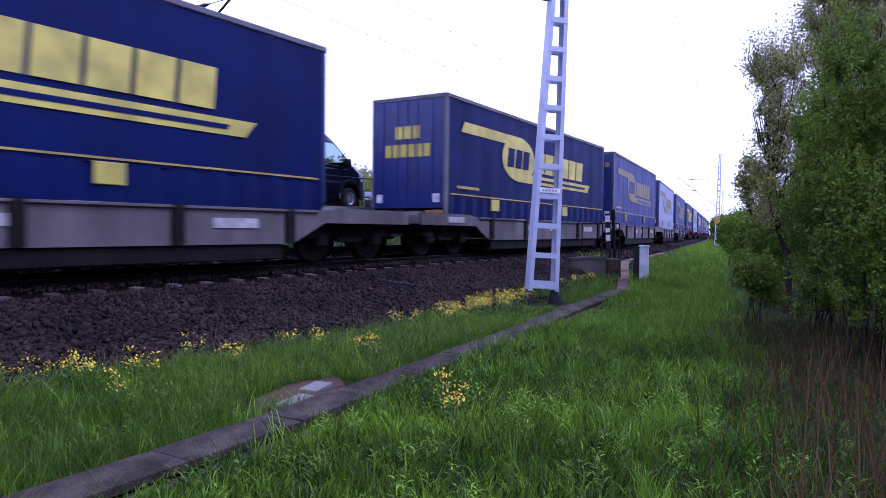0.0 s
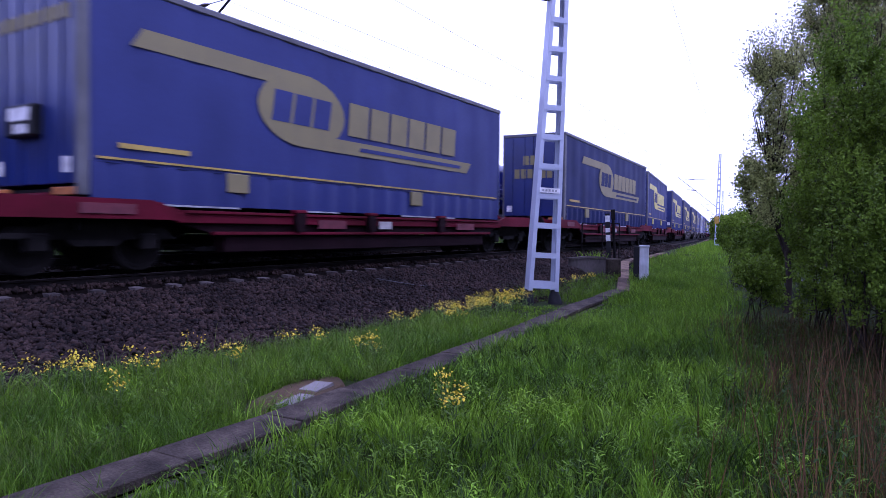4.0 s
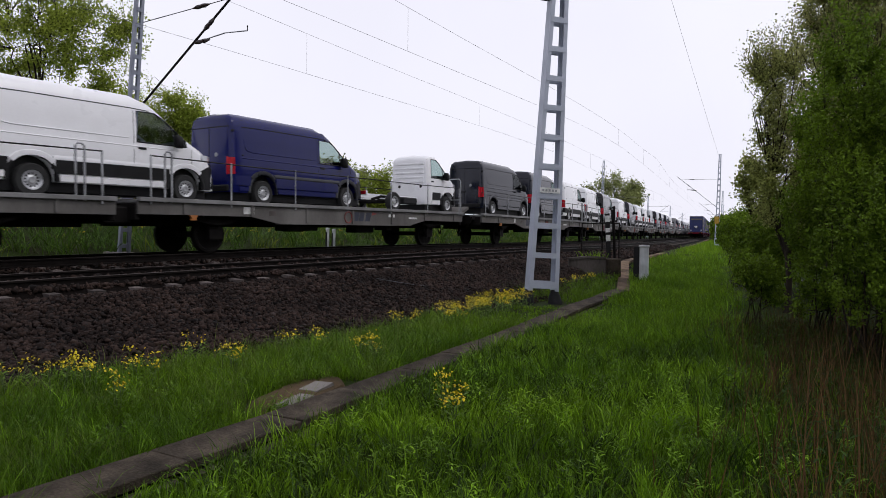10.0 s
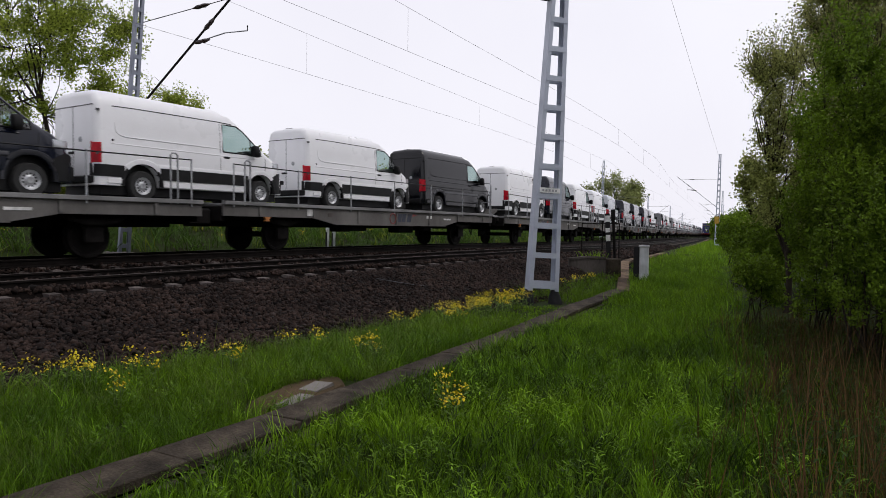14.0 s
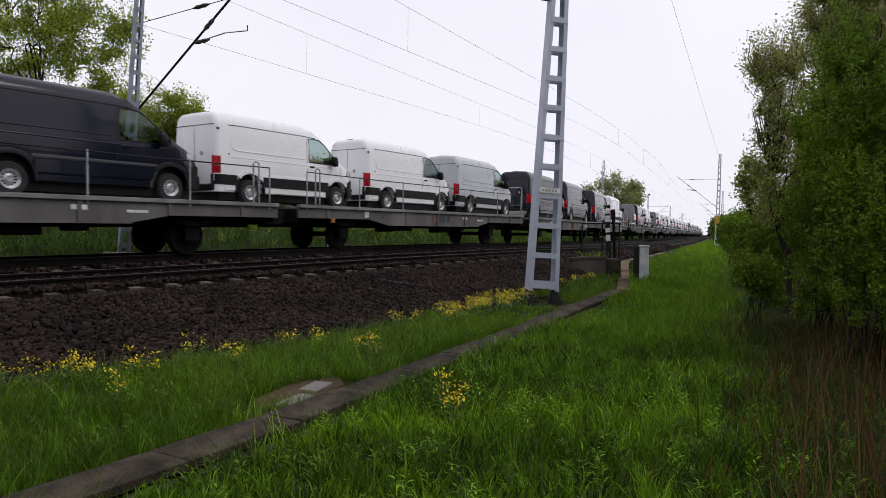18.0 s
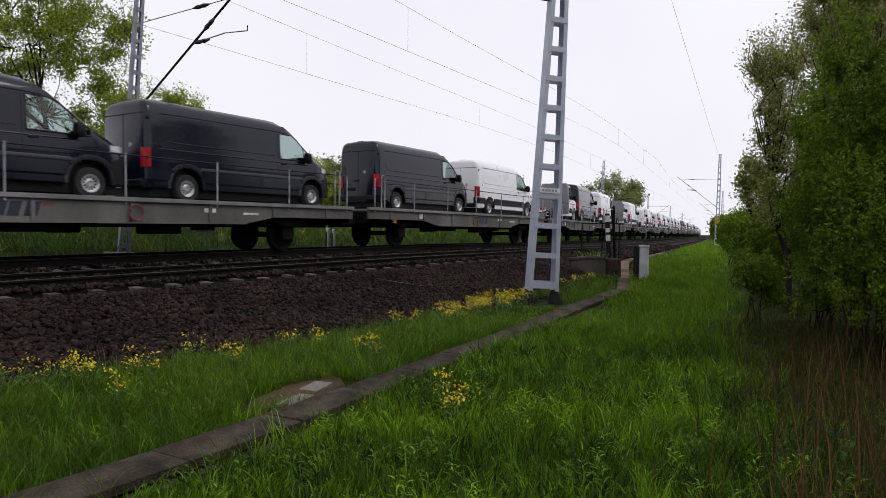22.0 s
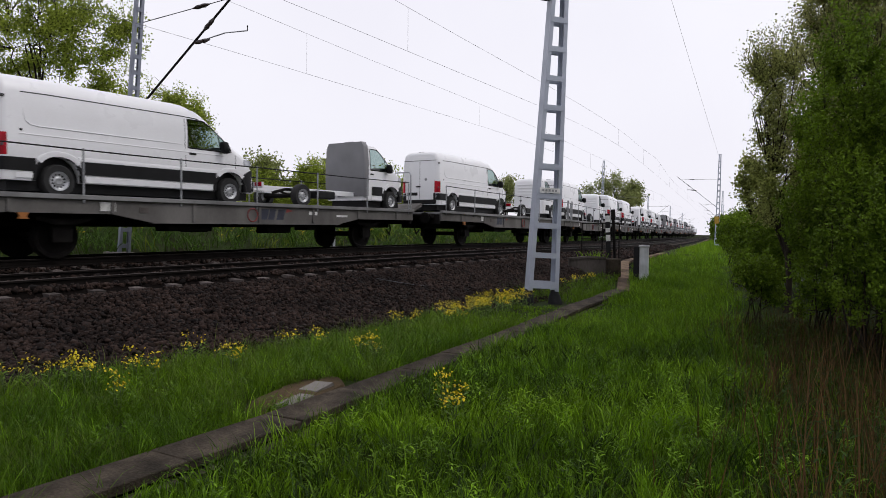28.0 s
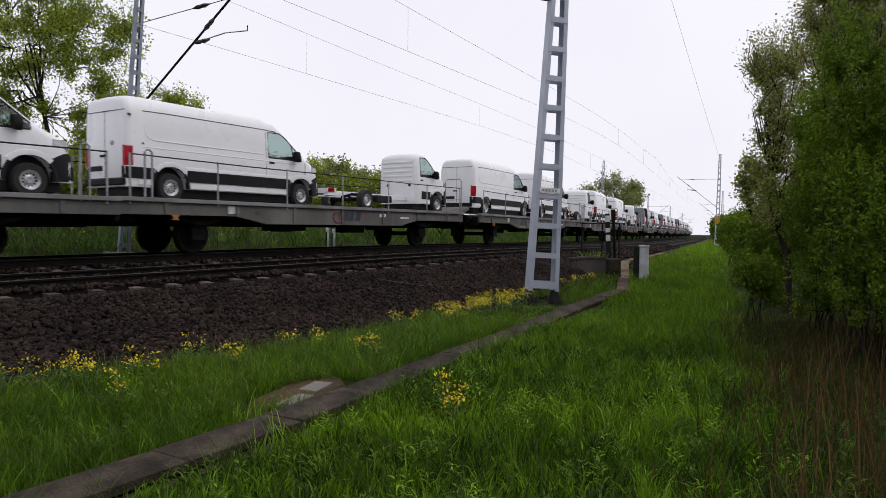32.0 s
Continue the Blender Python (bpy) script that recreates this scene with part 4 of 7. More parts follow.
plant("tree", "open-crowned young oak with fresh yellow-green leaves beyond the tracks", (12.6, 28.76, -0.3), 6.5,
      ((12.7, 29.0, 8.6, 3.4, 2.7), (11.5, 30.6, 7.2, 2.4, 2.7), (13.9, 26.8, 8.2, 2.1, 2.3), (13.9, 27.2, 4.9, 1.4, 1.4), (12.6, 29.2, 11.2, 2.9, 1.8), (11.6, 29.6, 4.6, 2.2, 1.7), (13.3, 28.3, 3.0, 1.7, 1.3)), (11, 90, 1000), 58, 0.12, 0.105, LEAF_OAK, 0.085, 41)
plant("tree", "dense spring-green tree behind the mast", (18.9, 30.28, -0.3), 2.4, ((18.5, 31.0, 5.0, 2.0, 2.7), (19.6, 29.5, 5.2, 1.4, 2.3), (18.5, 29.2, 2.4, 2.2, 2.3)), (9, 80, 950), 80, 0.15, 0.11, LEAF_OAK, 0.12, 43)
plant("tree", "thin spring-green tree beside the oak", (18.23, 32.9, -0.3), 2.6, ((18.1, 33.3, 6.2, 1.25, 2.1), (16.9, 33.3, 3.8, 1.6, 1.9)), (7, 40, 260), 34, 0.16, 0.15, LEAF_OAK, 0.12, 47)
for k, (x, y, z, rr, rz) in enumerate(((13.3, 33.1, 2.4, 1.9, 2.0), (14.1, 30.2, 2.0, 1.7, 1.9), (15.6, 28.9, 1.7, 1.5, 1.7), (22.0, 31.1, 1.4, 1.5, 1.1), (9.6, 31.0, 2.0, 2.0, 1.9), (11.0, 26.5, 0.7, 1.2, 0.9), (17.6, 27.4, 0.6, 1.2, 0.8))):
    plant("bush", "leafy undergrowth bush beyond the far track", (x, y, -0.3), 0.3, ((x, y, z, rr, rz),), (7, 40, 260), 46, 0.16, 0.15, LEAF_OAK if k % 2 else LEAF_FAR, 0.06, 60 + k, stems=5, group="bushes", category="bush")
FAR_TREES = (((36.0, 44.1), ((36.1, 44.2, 5.0, 2.2, 1.9),)), ((43.4, 42.4), ((43.0, 43.2, 5.5, 2.3, 1.8), (44.6, 40.9, 5.1, 1.7, 1.5))), ((77.9, 45.9), ((78.0, 46.0, 6.2, 2.6, 2.4),)),
             ((84.2, 33.6), ((84.3, 33.8, 6.6, 2.2, 2.9), (82.5, 36.2, 5.3, 2.4, 1.8), (86, 31.5, 5.2, 1.8, 1.6))), ((92.6, 33.9), ((92.7, 34.0, 6.2, 1.8, 2.4),)), ((55.2, 43.1), ((55.3, 43.2, 4.8, 2.4, 1.5),)), ((99.9, 49.5), ((100, 49.6, 6.0, 3.7, 1.6),)))
for k, (b, lobes) in enumerate(FAR_TREES):
    plant("tree", "distant rounded spring-green tree beyond the line", (*b, -0.8), 3.2, lobes, (7, 36, 220), 26, 0.26, 0.24, LEAF_FAR, 0.14, 80 + k)
for k, (x, y, top) in enumerate(((35.1, 42.3, 6.0), (37.6, 40.2, 7.0), (39.9, 37.8, 5.9), (41.8, 35.8, 6.5), (43.5, 33.7, 6.0))):
    plant("tree", "low bushy green tree in the row beyond the far track", (x, y, -0.8), 0.8, ((x, y, top * 0.55, 1.7, top * 0.42), (x + 1.3, y - 1.2, top * 0.40, 1.4, top * 0.34), (x - 1.2, y + 1.1, top * 0.38, 1.4, top * 0.32)), (8, 50, 420), 46, 0.17, 0.17, LEAF_OAK, 0.10, 400 + k)

# hedge on the near side
SHRUB = dict(stems=7, group="hedge", category="bush")
plant("hedge_bush", "tall bright green hedge bush with upright leafy shoots", (9.4, 0.62, GROUND), 0.4, ((9.6, 0.75, 1.8, 0.66, 1.16), (9.0, 0.4, 0.5, 0.75, 1.0), (9.95, 1.0, 2.9, 0.38, 0.6), (9.6, -0.1, 1.6, 0.9, 1.6)), (16, 150, 1150), 62, 0.030, 0.046, LEAF_BRIGHT, 0.030, 120, 0.42, slim=0.24, **SHRUB)
plant("hedge_bush", "bright green hedge bush leaning out of the hedge", (10.9, 1.25, GROUND), 0.4, ((10.8, 1.38, 0.8, 0.46, 0.76), (10.7, 1.15, -0.15, 0.50, 0.62), (11.0, 1.45, 1.95, 0.30, 0.5), (11.2, 0.7, 1.0, 0.8, 1.4)), (14, 110, 760), 58, 0.032, 0.047, LEAF_BRIGHT, 0.028, 121, 0.38, slim=0.24, **SHRUB)
plant("hedge_bush", "small pale green shrub at the hedge's edge", (11.5, 2.15, GROUND), 0.3, ((11.4, 2.2, 0.0, 0.36, 0.34), (11.6, 2.0, -0.3, 0.27, 0.27)), (7, 26, 150), 44, 0.045, 0.046, LEAF_BRIGHT, 0.022, 122, 0.1, **SHRUB)
plant("hedge_bush", "low leafy bush in the shade of the hedge", (8.6, -0.1, GROUND), 0.3, ((8.7, 0.0, -0.1, 0.5, 0.6), (8.8, -0.5, 0.3, 0.6, 0.8)), (10, 60, 380), 40, 0.035, 0.044, LEAF_BRIGHT, 0.024, 123, 0.15, slim=0.24, **SHRUB)
plant("hedge_bush", "dense bush deep in the hedge", (10.3, -0.5, GROUND), 0.4, ((10.3, -0.4, 0.8, 0.9, 1.5), (11.6, 0.1, 1.6, 0.9, 1.9)), (12, 90, 800), 56, 0.08, 0.06, LEAF_BRIGHT, 0.03, 124, 0.15, **SHRUB)
TALL = "tall greyish-green twiggy tree rising behind the hedge"
plant("tree", TALL, (14.36, 2.2, GROUND), 1.2, ((14.3, 2.42, 2.5, 0.50, 1.15), (14.4, 2.52, 3.9, 0.62, 0.70), (14.2, 2.5, 1.4, 0.38, 0.6), (14.6, 1.8, 1.6, 0.6, 1.4)), (12, 100, 900), 40, 0.05, 0.046, LEAF_DULL, 0.055, 140, 0.2, group="hedge trees")
plant("tree", TALL, (15.9, 1.8, GROUND), 1.6, ((16.0, 1.9, 4.8, 0.64, 1.05), (16.3, 1.5, 5.9, 0.93, 1.05), (16.1, 1.7, 2.4, 0.7, 1.7)), (12, 90, 800), 40, 0.06, 0.052, LEAF_DULL, 0.06, 141, 0.25, group="hedge trees")
plant("tree", TALL, (17.1, 1.0, GROUND), 1.6, ((17.1, 1.2, 3.5, 1.05, 1.95), (17.2, 1.0, 5.7, 1.1, 1.35), (16.6, 0.6, 1.8, 1.0, 1.6)), (14, 100, 1000), 42, 0.07, 0.056, LEAF_DULL, 0.07, 142, 0.25, group="hedge trees")
plant("tree", TALL, (22.2, 2.0, GROUND), 1.8, ((22.0, 2.3, 2.0, 1.5, 2.6), (22.3, 2.0, 5.6, 1.7, 2.6), (22.5, 1.7, 8.8, 1.6, 1.7)), (14, 110, 1100), 44, 0.11, 0.085, LEAF_DULL, 0.09, 144, 0.3, group="hedge trees")
plant("tree", TALL, (20.6, -0.6, GROUND), 1.8, ((20.6, -0.4, 2.2, 1.7, 2.8), (20.8, -0.6, 6.2, 1.8, 2.8)), (12, 90, 800), 44, 0.12, 0.09, LEAF_DULL, 0.09, 145, 0.3, group="hedge trees")
plant("tree", "slender greyish-green tree at the edge of the hedge", (17.83, 3.4, GROUND), 1.3, ((17.8, 3.58, 1.9, 0.36, 0.68), (17.9, 3.2, 0.9, 0.4, 0.8)), (8, 40, 240), 24, 0.07, 0.08, LEAF_DULL, 0.045, 143, 0.15, group="hedge trees")
for k, (x, y, z, rr, rz) in enumerate(((16.1, 3.2, 0.3, 0.42, 0.6), (15.3, 2.65, 0.2, 0.5, 0.8), (21.3, 4.55, 0.4, 0.38, 0.6), (30.7, 6.85, 0.6, 0.45, 0.7), (44.4, 10.1, 0.8, 0.55, 0.9), (65.3, 15.3, 1.1, 0.7, 1.1), (99.8, 23.9, 1.7, 0.9, 1.4),
                                       (18.8, 2.9, 0.6, 0.9, 1.2), (24.5, 4.4, 0.6, 0.8, 1.1), (37.0, 7.4, 0.8, 1.0, 1.3), (54.0, 11.4, 1.0, 1.2, 1.6), (80.0, 17.6, 1.3, 1.6, 2.0))):
    far = max(1.0, x / 22)
    plant("hedge_bush", "green hedge bush farther along the line", (x, y, GROUND), 0.3, ((x, y, z, rr, rz),), (7, 36, 240), 36, 0.07 * far, 0.065 * far, LEAF_BRIGHT, 0.03, 160 + k, 0.1, **SHRUB)

# unseen hedge added behind the viewer: blocks low sky, darkens the vans' reflections
rear = thing("hedge_row", "unseen dense hedge row added behind the viewer to block low sky", "hedge", "hedge")
rr = np.random.default_rng(300)
n = 42000
hx = -45 + 100 * rr.random(n)
hy = -3.6 - 0.10 * np.abs(hx) - 3.0 * rr.random(n)
hz = GROUND + (4.8 + 0.8 * np.sin(hx * 0.6)) * rr.random(n) ** 0.8
ok = (hx < 3.5) | (hy < 0.19 * hx - 5.0)
leaf_cloud("foliage", np.stack([hx, hy, hz], 1)[ok], 0.42, LEAF_BRIGHT, rear, "dense green foliage", 301)
core = Geo()
for x0 in np.arange(-45, 24, 3.0):
    core.tube([(x0, -5.2 - 0.1 * abs(x0), GROUND - 0.2), (x0 + 0.3, -5.3 - 0.1 * abs(x0), GROUND + 4.2)], [0.09, 0.03], 6, False)
part("stem", core, BARK, rear, "dark stems")
# ---- paint and fittings of the trains ----
def paint(name, colour, rough=0.28, dirt=0.12, gloss=0.5):
    return surface(name, colour, rough, 0.04, 1.3, 25.0, 0.0, second=tuple(c * (1 - dirt) for c in colour), gloss=gloss)


VAN_WHITE = paint("white_van_paint", (0.80, 0.80, 0.82), 0.3, 0.05)
VAN_SILVER = paint("silver_van_paint", (0.45, 0.47, 0.50), 0.3, 0.08)
VAN_GREY = paint("slate_grey_van_paint", (0.0062, 0.0080, 0.0175), 0.14, gloss=0.36)
VAN_SLATE = paint("blue_grey_van_paint", (0.015, 0.0175, 0.028), 0.16, gloss=0.42)
VAN_BLACK = paint("black_van_paint", (0.004, 0.004, 0.0065), 0.16, gloss=0.34)
VAN_NAVY = paint("navy_blue_van_paint", (0.006, 0.0085, 0.085), 0.16, gloss=0.28)
TRIM = surface("glossy_dark_trim", (0.012, 0.013, 0.020), 0.30, 0.04, 1.3, 25.0, 0.0, gloss=0.5)
CAB_COVER = surface("grey_cab_cover", (0.25, 0.25, 0.265), 0.6, 0.03, 0.5, 30.0, 0.03)
SEAM = surface("dark_seam", (0.06, 0.06, 0.065), 0.6, 0.05, 3.0, 30.0, 0.0)
TAIL_RED = surface("red_tail_lamp", (0.52, 0.008, 0.022), 0.2, 0.1, 6.0, 40.0, 0.0, gloss=0.2)
LAMP_CLEAR = surface("headlamp_cover", (0.55, 0.57, 0.6), 0.1, 0.1, 6.0, 40.0, 0.0, 0.3)
TYRE = surface("tyre_rubber", (0.02, 0.02, 0.02), 0.85, 0.2, 6.0, 60.0, 0.1)
RIM = surface("silver_wheel_rim", (0.55, 0.56, 0.58), 0.4, 0.12, 8.0, 40.0, 0.0, 0.5)
BED_GREY = surface("dusty_wagon_grey", (0.165, 0.157, 0.150), 0.75, 0.18, 1.2, 30.0, 0.15, second=(0.080, 0.075, 0.071), streak=(1, 1, 0.35), gloss=0.15)
DECK_GREY = surface("wagon_deck_plate", (0.26, 0.26, 0.26), 0.75, 0.2, 1.0, 30.0, 0.15, second=(0.12, 0.12, 0.12), gloss=0.15)
BED_RED = surface("dull_red_wagon", (0.110, 0.0065, 0.019), 0.7, 0.2, 1.1, 30.0, 0.12, second=(0.058, 0.006, 0.010), gloss=0.07)
# the wagon red again, darkened to paint in the shade low on the sill
RED_SHADE = surface("shaded_red_beam", (0.011, 0.003, 0.005), 0.85, 0.3, 1.5, 30.0, 0.1, gloss=0.1)
BED_PALE = surface("pale_dirty_wagon", (0.150, 0.130, 0.124), 0.7, 0.22, 1.1, 30.0, 0.12, second=(0.062, 0.053, 0.050), streak=(1, 1, 0.4), gloss=0.15)
TARP_BLUE = surface("blue_curtain", (0.0022, 0.0088, 0.092), 0.55, 0.10, 0.7, 18.0, 0.12, second=(0.002, 0.007, 0.068), gloss=0.08)
TARP_DUSK = surface("dark_blue_curtain", (0.0022, 0.0078, 0.066), 0.6, 0.12, 0.7, 18.0, 0.12, second=(0.003, 0.0065, 0.038), gloss=0.10)
TARP_GREYBLUE = surface("dusty_blue_curtain", (0.030, 0.038, 0.135), 0.6, 0.12, 0.7, 18.0, 0.12, second=(0.022, 0.028, 0.10), gloss=0.2)
TARP_PALE = surface("pale_dusty_curtain", (0.24, 0.27, 0.36), 0.65, 0.12, 0.7, 18.0, 0.12, second=(0.20, 0.22, 0.30))
DOOR_BLUE = surface("blue_rear_door", (0.009, 0.020, 0.125), 0.4, 0.08, 1.0, 20.0, 0.05)
TARP_YELLOW = surface("yellow_print", (0.58, 0.50, 0.06), 0.55, 0.03, 1.5, 20.0, 0.05)
TARP_DULL = surface("weathered_blue_curtain", (0.003, 0.0092, 0.070), 0.6, 0.14, 0.7, 18.0, 0.12, second=(0.004, 0.008, 0.042), gloss=0.10)
YELLOW_FADED = surface("faded_yellow_print", (0.20, 0.175, 0.075), 0.6, 0.06, 1.5, 20.0, 0.05, second=(0.17, 0.15, 0.075), gloss=0.2)
LINE_YELLOW = surface("ochre_line", (0.45, 0.32, 0.05), 0.6, 0.1, 1.5, 20.0, 0.0)
ROOF_GREY = surface("grey_roof_rail", (0.10, 0.10, 0.11), 0.6, 0.1, 1.5, 20.0, 0.05)
SIGN_NAVY = surface("navy_print", (0.025, 0.03, 0.055), 0.6, 0.1, 3.0, 30.0, 0.0)
SIGN_RED = surface("red_print", (0.24, 0.035, 0.03), 0.6, 0.1, 3.0, 30.0, 0.0)
SIGN_ORANGE = surface("orange_board", (0.42, 0.15, 0.03), 0.6, 0.1, 3.0, 30.0, 0.0)


def glass(name, tint, rough=0.03):
    m = surface(name, tint, rough + 0.1, 0.0, 2.0, 20.0, 0.0, mix=0.1, gloss=0.7)
    return m


WINDOW = glass("tinted_window_glass", (0.025, 0.04, 0.045))


def clear_glass(name, tint):
    """A thin tinted pane: most light passes straight through, some is mirrored."""
    m = bpy.data.materials.new(name)
    m.use_nodes = True
    n, l = m.node_tree.nodes, m.node_tree.links
    n.remove(n["Principled BSDF"])
    clear, gloss, mixer = n.new("ShaderNodeBsdfTransparent"), n.new("ShaderNodeBsdfGlossy"), n.new("ShaderNodeMixShader")
    clear.inputs["Color"].default_value = (*tint, 1)
    gloss.inputs["Roughness"].default_value = 0.03
    mixer.inputs["Fac"].default_value = 0.07
    l.new(clear.outputs["BSDF"], mixer.inputs[1]), l.new(gloss.outputs["BSDF"], mixer.inputs[2])
    l.new(mixer.outputs["Shader"], n["Material Output"].inputs["Surface"])
    return m


CAB_GLASS = clear_glass("green_tinted_cab_glass", (0.58, 0.67, 0.65))

tyre_mesh = make_mesh("wheel", Geo().lathe([(0.19, 0.10), (0.315, 0.11), (0.342, 0.07), (0.347, 0.0), (0.342, -0.07), (0.315, -0.11), (0.19, -0.10)], (0, 0, 0), 22), TYRE, 40)
rim_geo = Geo().lathe([(0.0, -0.085), (0.06, -0.09), (0.075, -0.075), (0.105, -0.066), (0.150, -0.070), (0.168, -0.085), (0.20, -0.112), (0.20, -0.08)], (0, 0, 0), 24)
rim_geo.f = [f for i, f in enumerate(rim_geo.f) if not (i % 7 == 3 and (i // 7) % 2)]
rim_mesh = make_mesh("rim", rim_geo, RIM, 40)


def add_wheel(parent, x, y):
    w = part("wheel", tyre_mesh, TYRE, parent)
    w.matrix_basis = pose(x, y, 0.347, 0, 0, 0 if y < 0 else 180)
    part("rim", rim_mesh, RIM, w, "silver steel rim")


LEVELS = (0.33, 0.60, 0.92, 1.27, 1.35, 1.72, 2.05, 2.16, 2.29, 2.41, 9.0)
SPREAD = (0.965, 0.990, 1.0, 0.998, 0.984, 0.970, 0.938, 0.908, 0.845, 0.680, 0.0)
DROP = (1.20, 0.62, 0.42, 0.235, 0.205, 0.175, 0.145, 0.105, 0.065, 0.028, 0.0)
LAST = len(LEVELS) - 1


def body_rings(stations, arches):
    """Rings of a van body: each station has x, roof height and half width; the wheel arches are cut into the lower edge."""
    rings = []
    for x, zr, w in stations:
        zb = LEVELS[0]
        for xa in arches:
            d = abs(x - xa)
            if d < 0.47:
                zb = max(zb, 0.36 + math.sqrt(0.47 ** 2 - d * d) * 1.04)
        half = [(w * SPREAD[0], zb)]
        for i in range(1, LAST):
            half.append((w * SPREAD[i], max(min(LEVELS[i], zr - DROP[i]), zb + 0.012 * i)))
        half.append((0.0, zr))
        rings.append([(x, -y, z) for y, z in half] + [(x, y, z) for y, z in reversed(half[:-1])])
    return rings


def arch_x(xa):
    return [xa + d for d in (-0.475, -0.46, -0.40, -0.30, -0.16, 0.0, 0.16, 0.30, 0.40, 0.46, 0.475)]


def side_y(z):
    """Half width of the body side at a height."""
    return 0.99 * float(np.interp(z, LEVELS, SPREAD))


def body_with_windows(t, name, rings, x0, x1, w0, w1, paint_mat, label=""):
    """The painted shell with its cab windows cut out, and a pane of glass in each opening."""
    shell, n = Geo().loft(rings), len(rings[0])
    keep, panes = [], {-1: Geo(), 1: Geo(), 0: Geo()}
    for q, f in enumerate(shell.f):
        ring, k = divmod(q, n)
        wall = q < n * (len(rings) - 1)
        a, b = (rings[ring][0][0] + 0.001, rings[ring + 1][0][0] - 0.001) if wall else (0, 0)
        if wall and x0 < a and b < x1 and k in (4, 5, 2 * LAST - 5, 2 * LAST - 6):
            panes[-1 if k < LAST else 1].add([shell.v[v] for v in f], [(0, 1, 2, 3)])
        elif wall and w0 < a and b < w1 and LAST - 2 <= k <= LAST + 1:
            panes[0].add([shell.v[v] for v in f], [(0, 1, 2, 3)])
        else:
            keep.append(f)
    shell.f = keep
    part(name, shell, paint_mat, t, label, smooth=38)
    for sgn in (-1, 1):
        part("side_window", panes[sgn], CAB_GLASS, t, "green-tinted cab window", smooth=40)
    part("windscreen", panes[0], CAB_GLASS, t, "green-tinted windscreen", smooth=40)


def window_rubber(t, rings, x0, x1):
    """Black rubber round the near cab window, with the bar of the quarter light."""
    pts_low, pts_top = [], []
    for r in rings:
        if x0 - 0.002 < r[0][0] < x1 + 0.002:
            pts_low.append((r[4][0], r[4][1] - 0.004, r[4][2]))
            pts_top.append((r[6][0], r[6][1] - 0.004, r[6][2]))
    part("window_trim", Geo().tube(pts_low + pts_top[::-1] + pts_low[:1], 0.017, 5, False), BLACK, t, "black window rubber")
    j = max(1, int(0.60 * len(pts_low)))
    part("quarter_bar", Geo().tube([pts_low[j], pts_top[j - 1]], 0.016, 5, False), BLACK, t, "black bar of the quarter light")


def cab_inside(t, wb):
    part("dashboard", Geo().box(wb - 0.42, wb + 0.20, -0.80, 0.80, 0.90, 1.34, 0.05), BLACK, t, "black dashboard")
    part("bulkhead", Geo().box(wb - 1.36, wb - 1.33, -0.88, 0.88, 0.90, 2.06), BLACK, t, "dark bulkhead behind the seats")
    for y in (-0.48, 0.48):
        part("seat", Geo().prism([(wb - 1.15, 1.03), (wb - 0.70, 1.03), (wb - 0.72, 1.14), (wb - 1.05, 1.16), (wb - 1.20, 1.55), (wb - 1.22, 1.78), (wb - 1.31, 1.78), (wb - 1.30, 1.45)], y - 0.23, y + 0.23), BLACK, t, "black cab seat")
    part("steering_wheel", Geo().tube([(wb - 0.52 + 0.08 * math.sin(a), 0.45 + 0.19 * math.cos(a), 1.42 + 0.17 * math.sin(a)) for a in np.linspace(0, 6.283, 13)], 0.018, 5, False), BLACK, t)


def rear_half(back, x):
    """Half width of the body near its rear corner, rounded in plan."""
    return 0.99 - 0.14 * (1 - min(1.0, max(0.0, (x - back) / 0.15))) ** 2.4


def wrap(back, sgn, x1, z0, z1, inset, proud):
    """A piece wrapped round the curved rear corner of a van."""
    xs = [x for x in (back - proud * 0.6, back + 0.02, back + 0.05, back + 0.09, back + 0.15, back + 0.28) if x < x1] + [x1]
    outer_y = [0.82] + [rear_half(back, x) * 0.992 + proud for x in xs[1:]]
    rings = []
    for x, y in zip(xs, outer_y):
        rings.append([(x, sgn * (y - inset), z0), (x, sgn * y, z0 + 0.02), (x, sgn * y, z1 - 0.02), (x, sgn * (y - inset), z1)])
    return Geo().loft(rings)


def tail_lens(back, sgn):
    rings = []
    for x in (back - 0.012, back + 0.02, back + 0.05, back + 0.08, back + 0.115, back + 0.135):
        y = rear_half(back, x) + (0.014 if x < back + 0.125 else -0.01)
        rings.append([(x, sgn * (y - 0.09), 0.79), (x, sgn * y, 0.81), (x, sgn * y, 1.06), (x, sgn * (y - 0.004), 1.24), (x, sgn * (y - 0.09), 1.27)])
    return Geo().loft(rings)


def mirror_geo(wb, sgn):
    g = Geo()
    rings = []
    for y, s in ((0.97, 0.25), (1.03, 0.45), (1.06, 0.92), (1.14, 1.0), (1.22, 0.95), (1.25, 0.65)):
        rings.append([(wb - 0.30 + 0.10 * s * math.copysign(abs(math.cos(a)) ** 0.55, math.cos(a)) - 0.03 * math.sin(a), sgn * y, 1.44 + 0.155 * s * math.copysign(abs(math.sin(a)) ** 0.55, math.sin(a))) for a in np.linspace(0.2, 6.483, 15)[:-1]])
    return g.loft(rings)


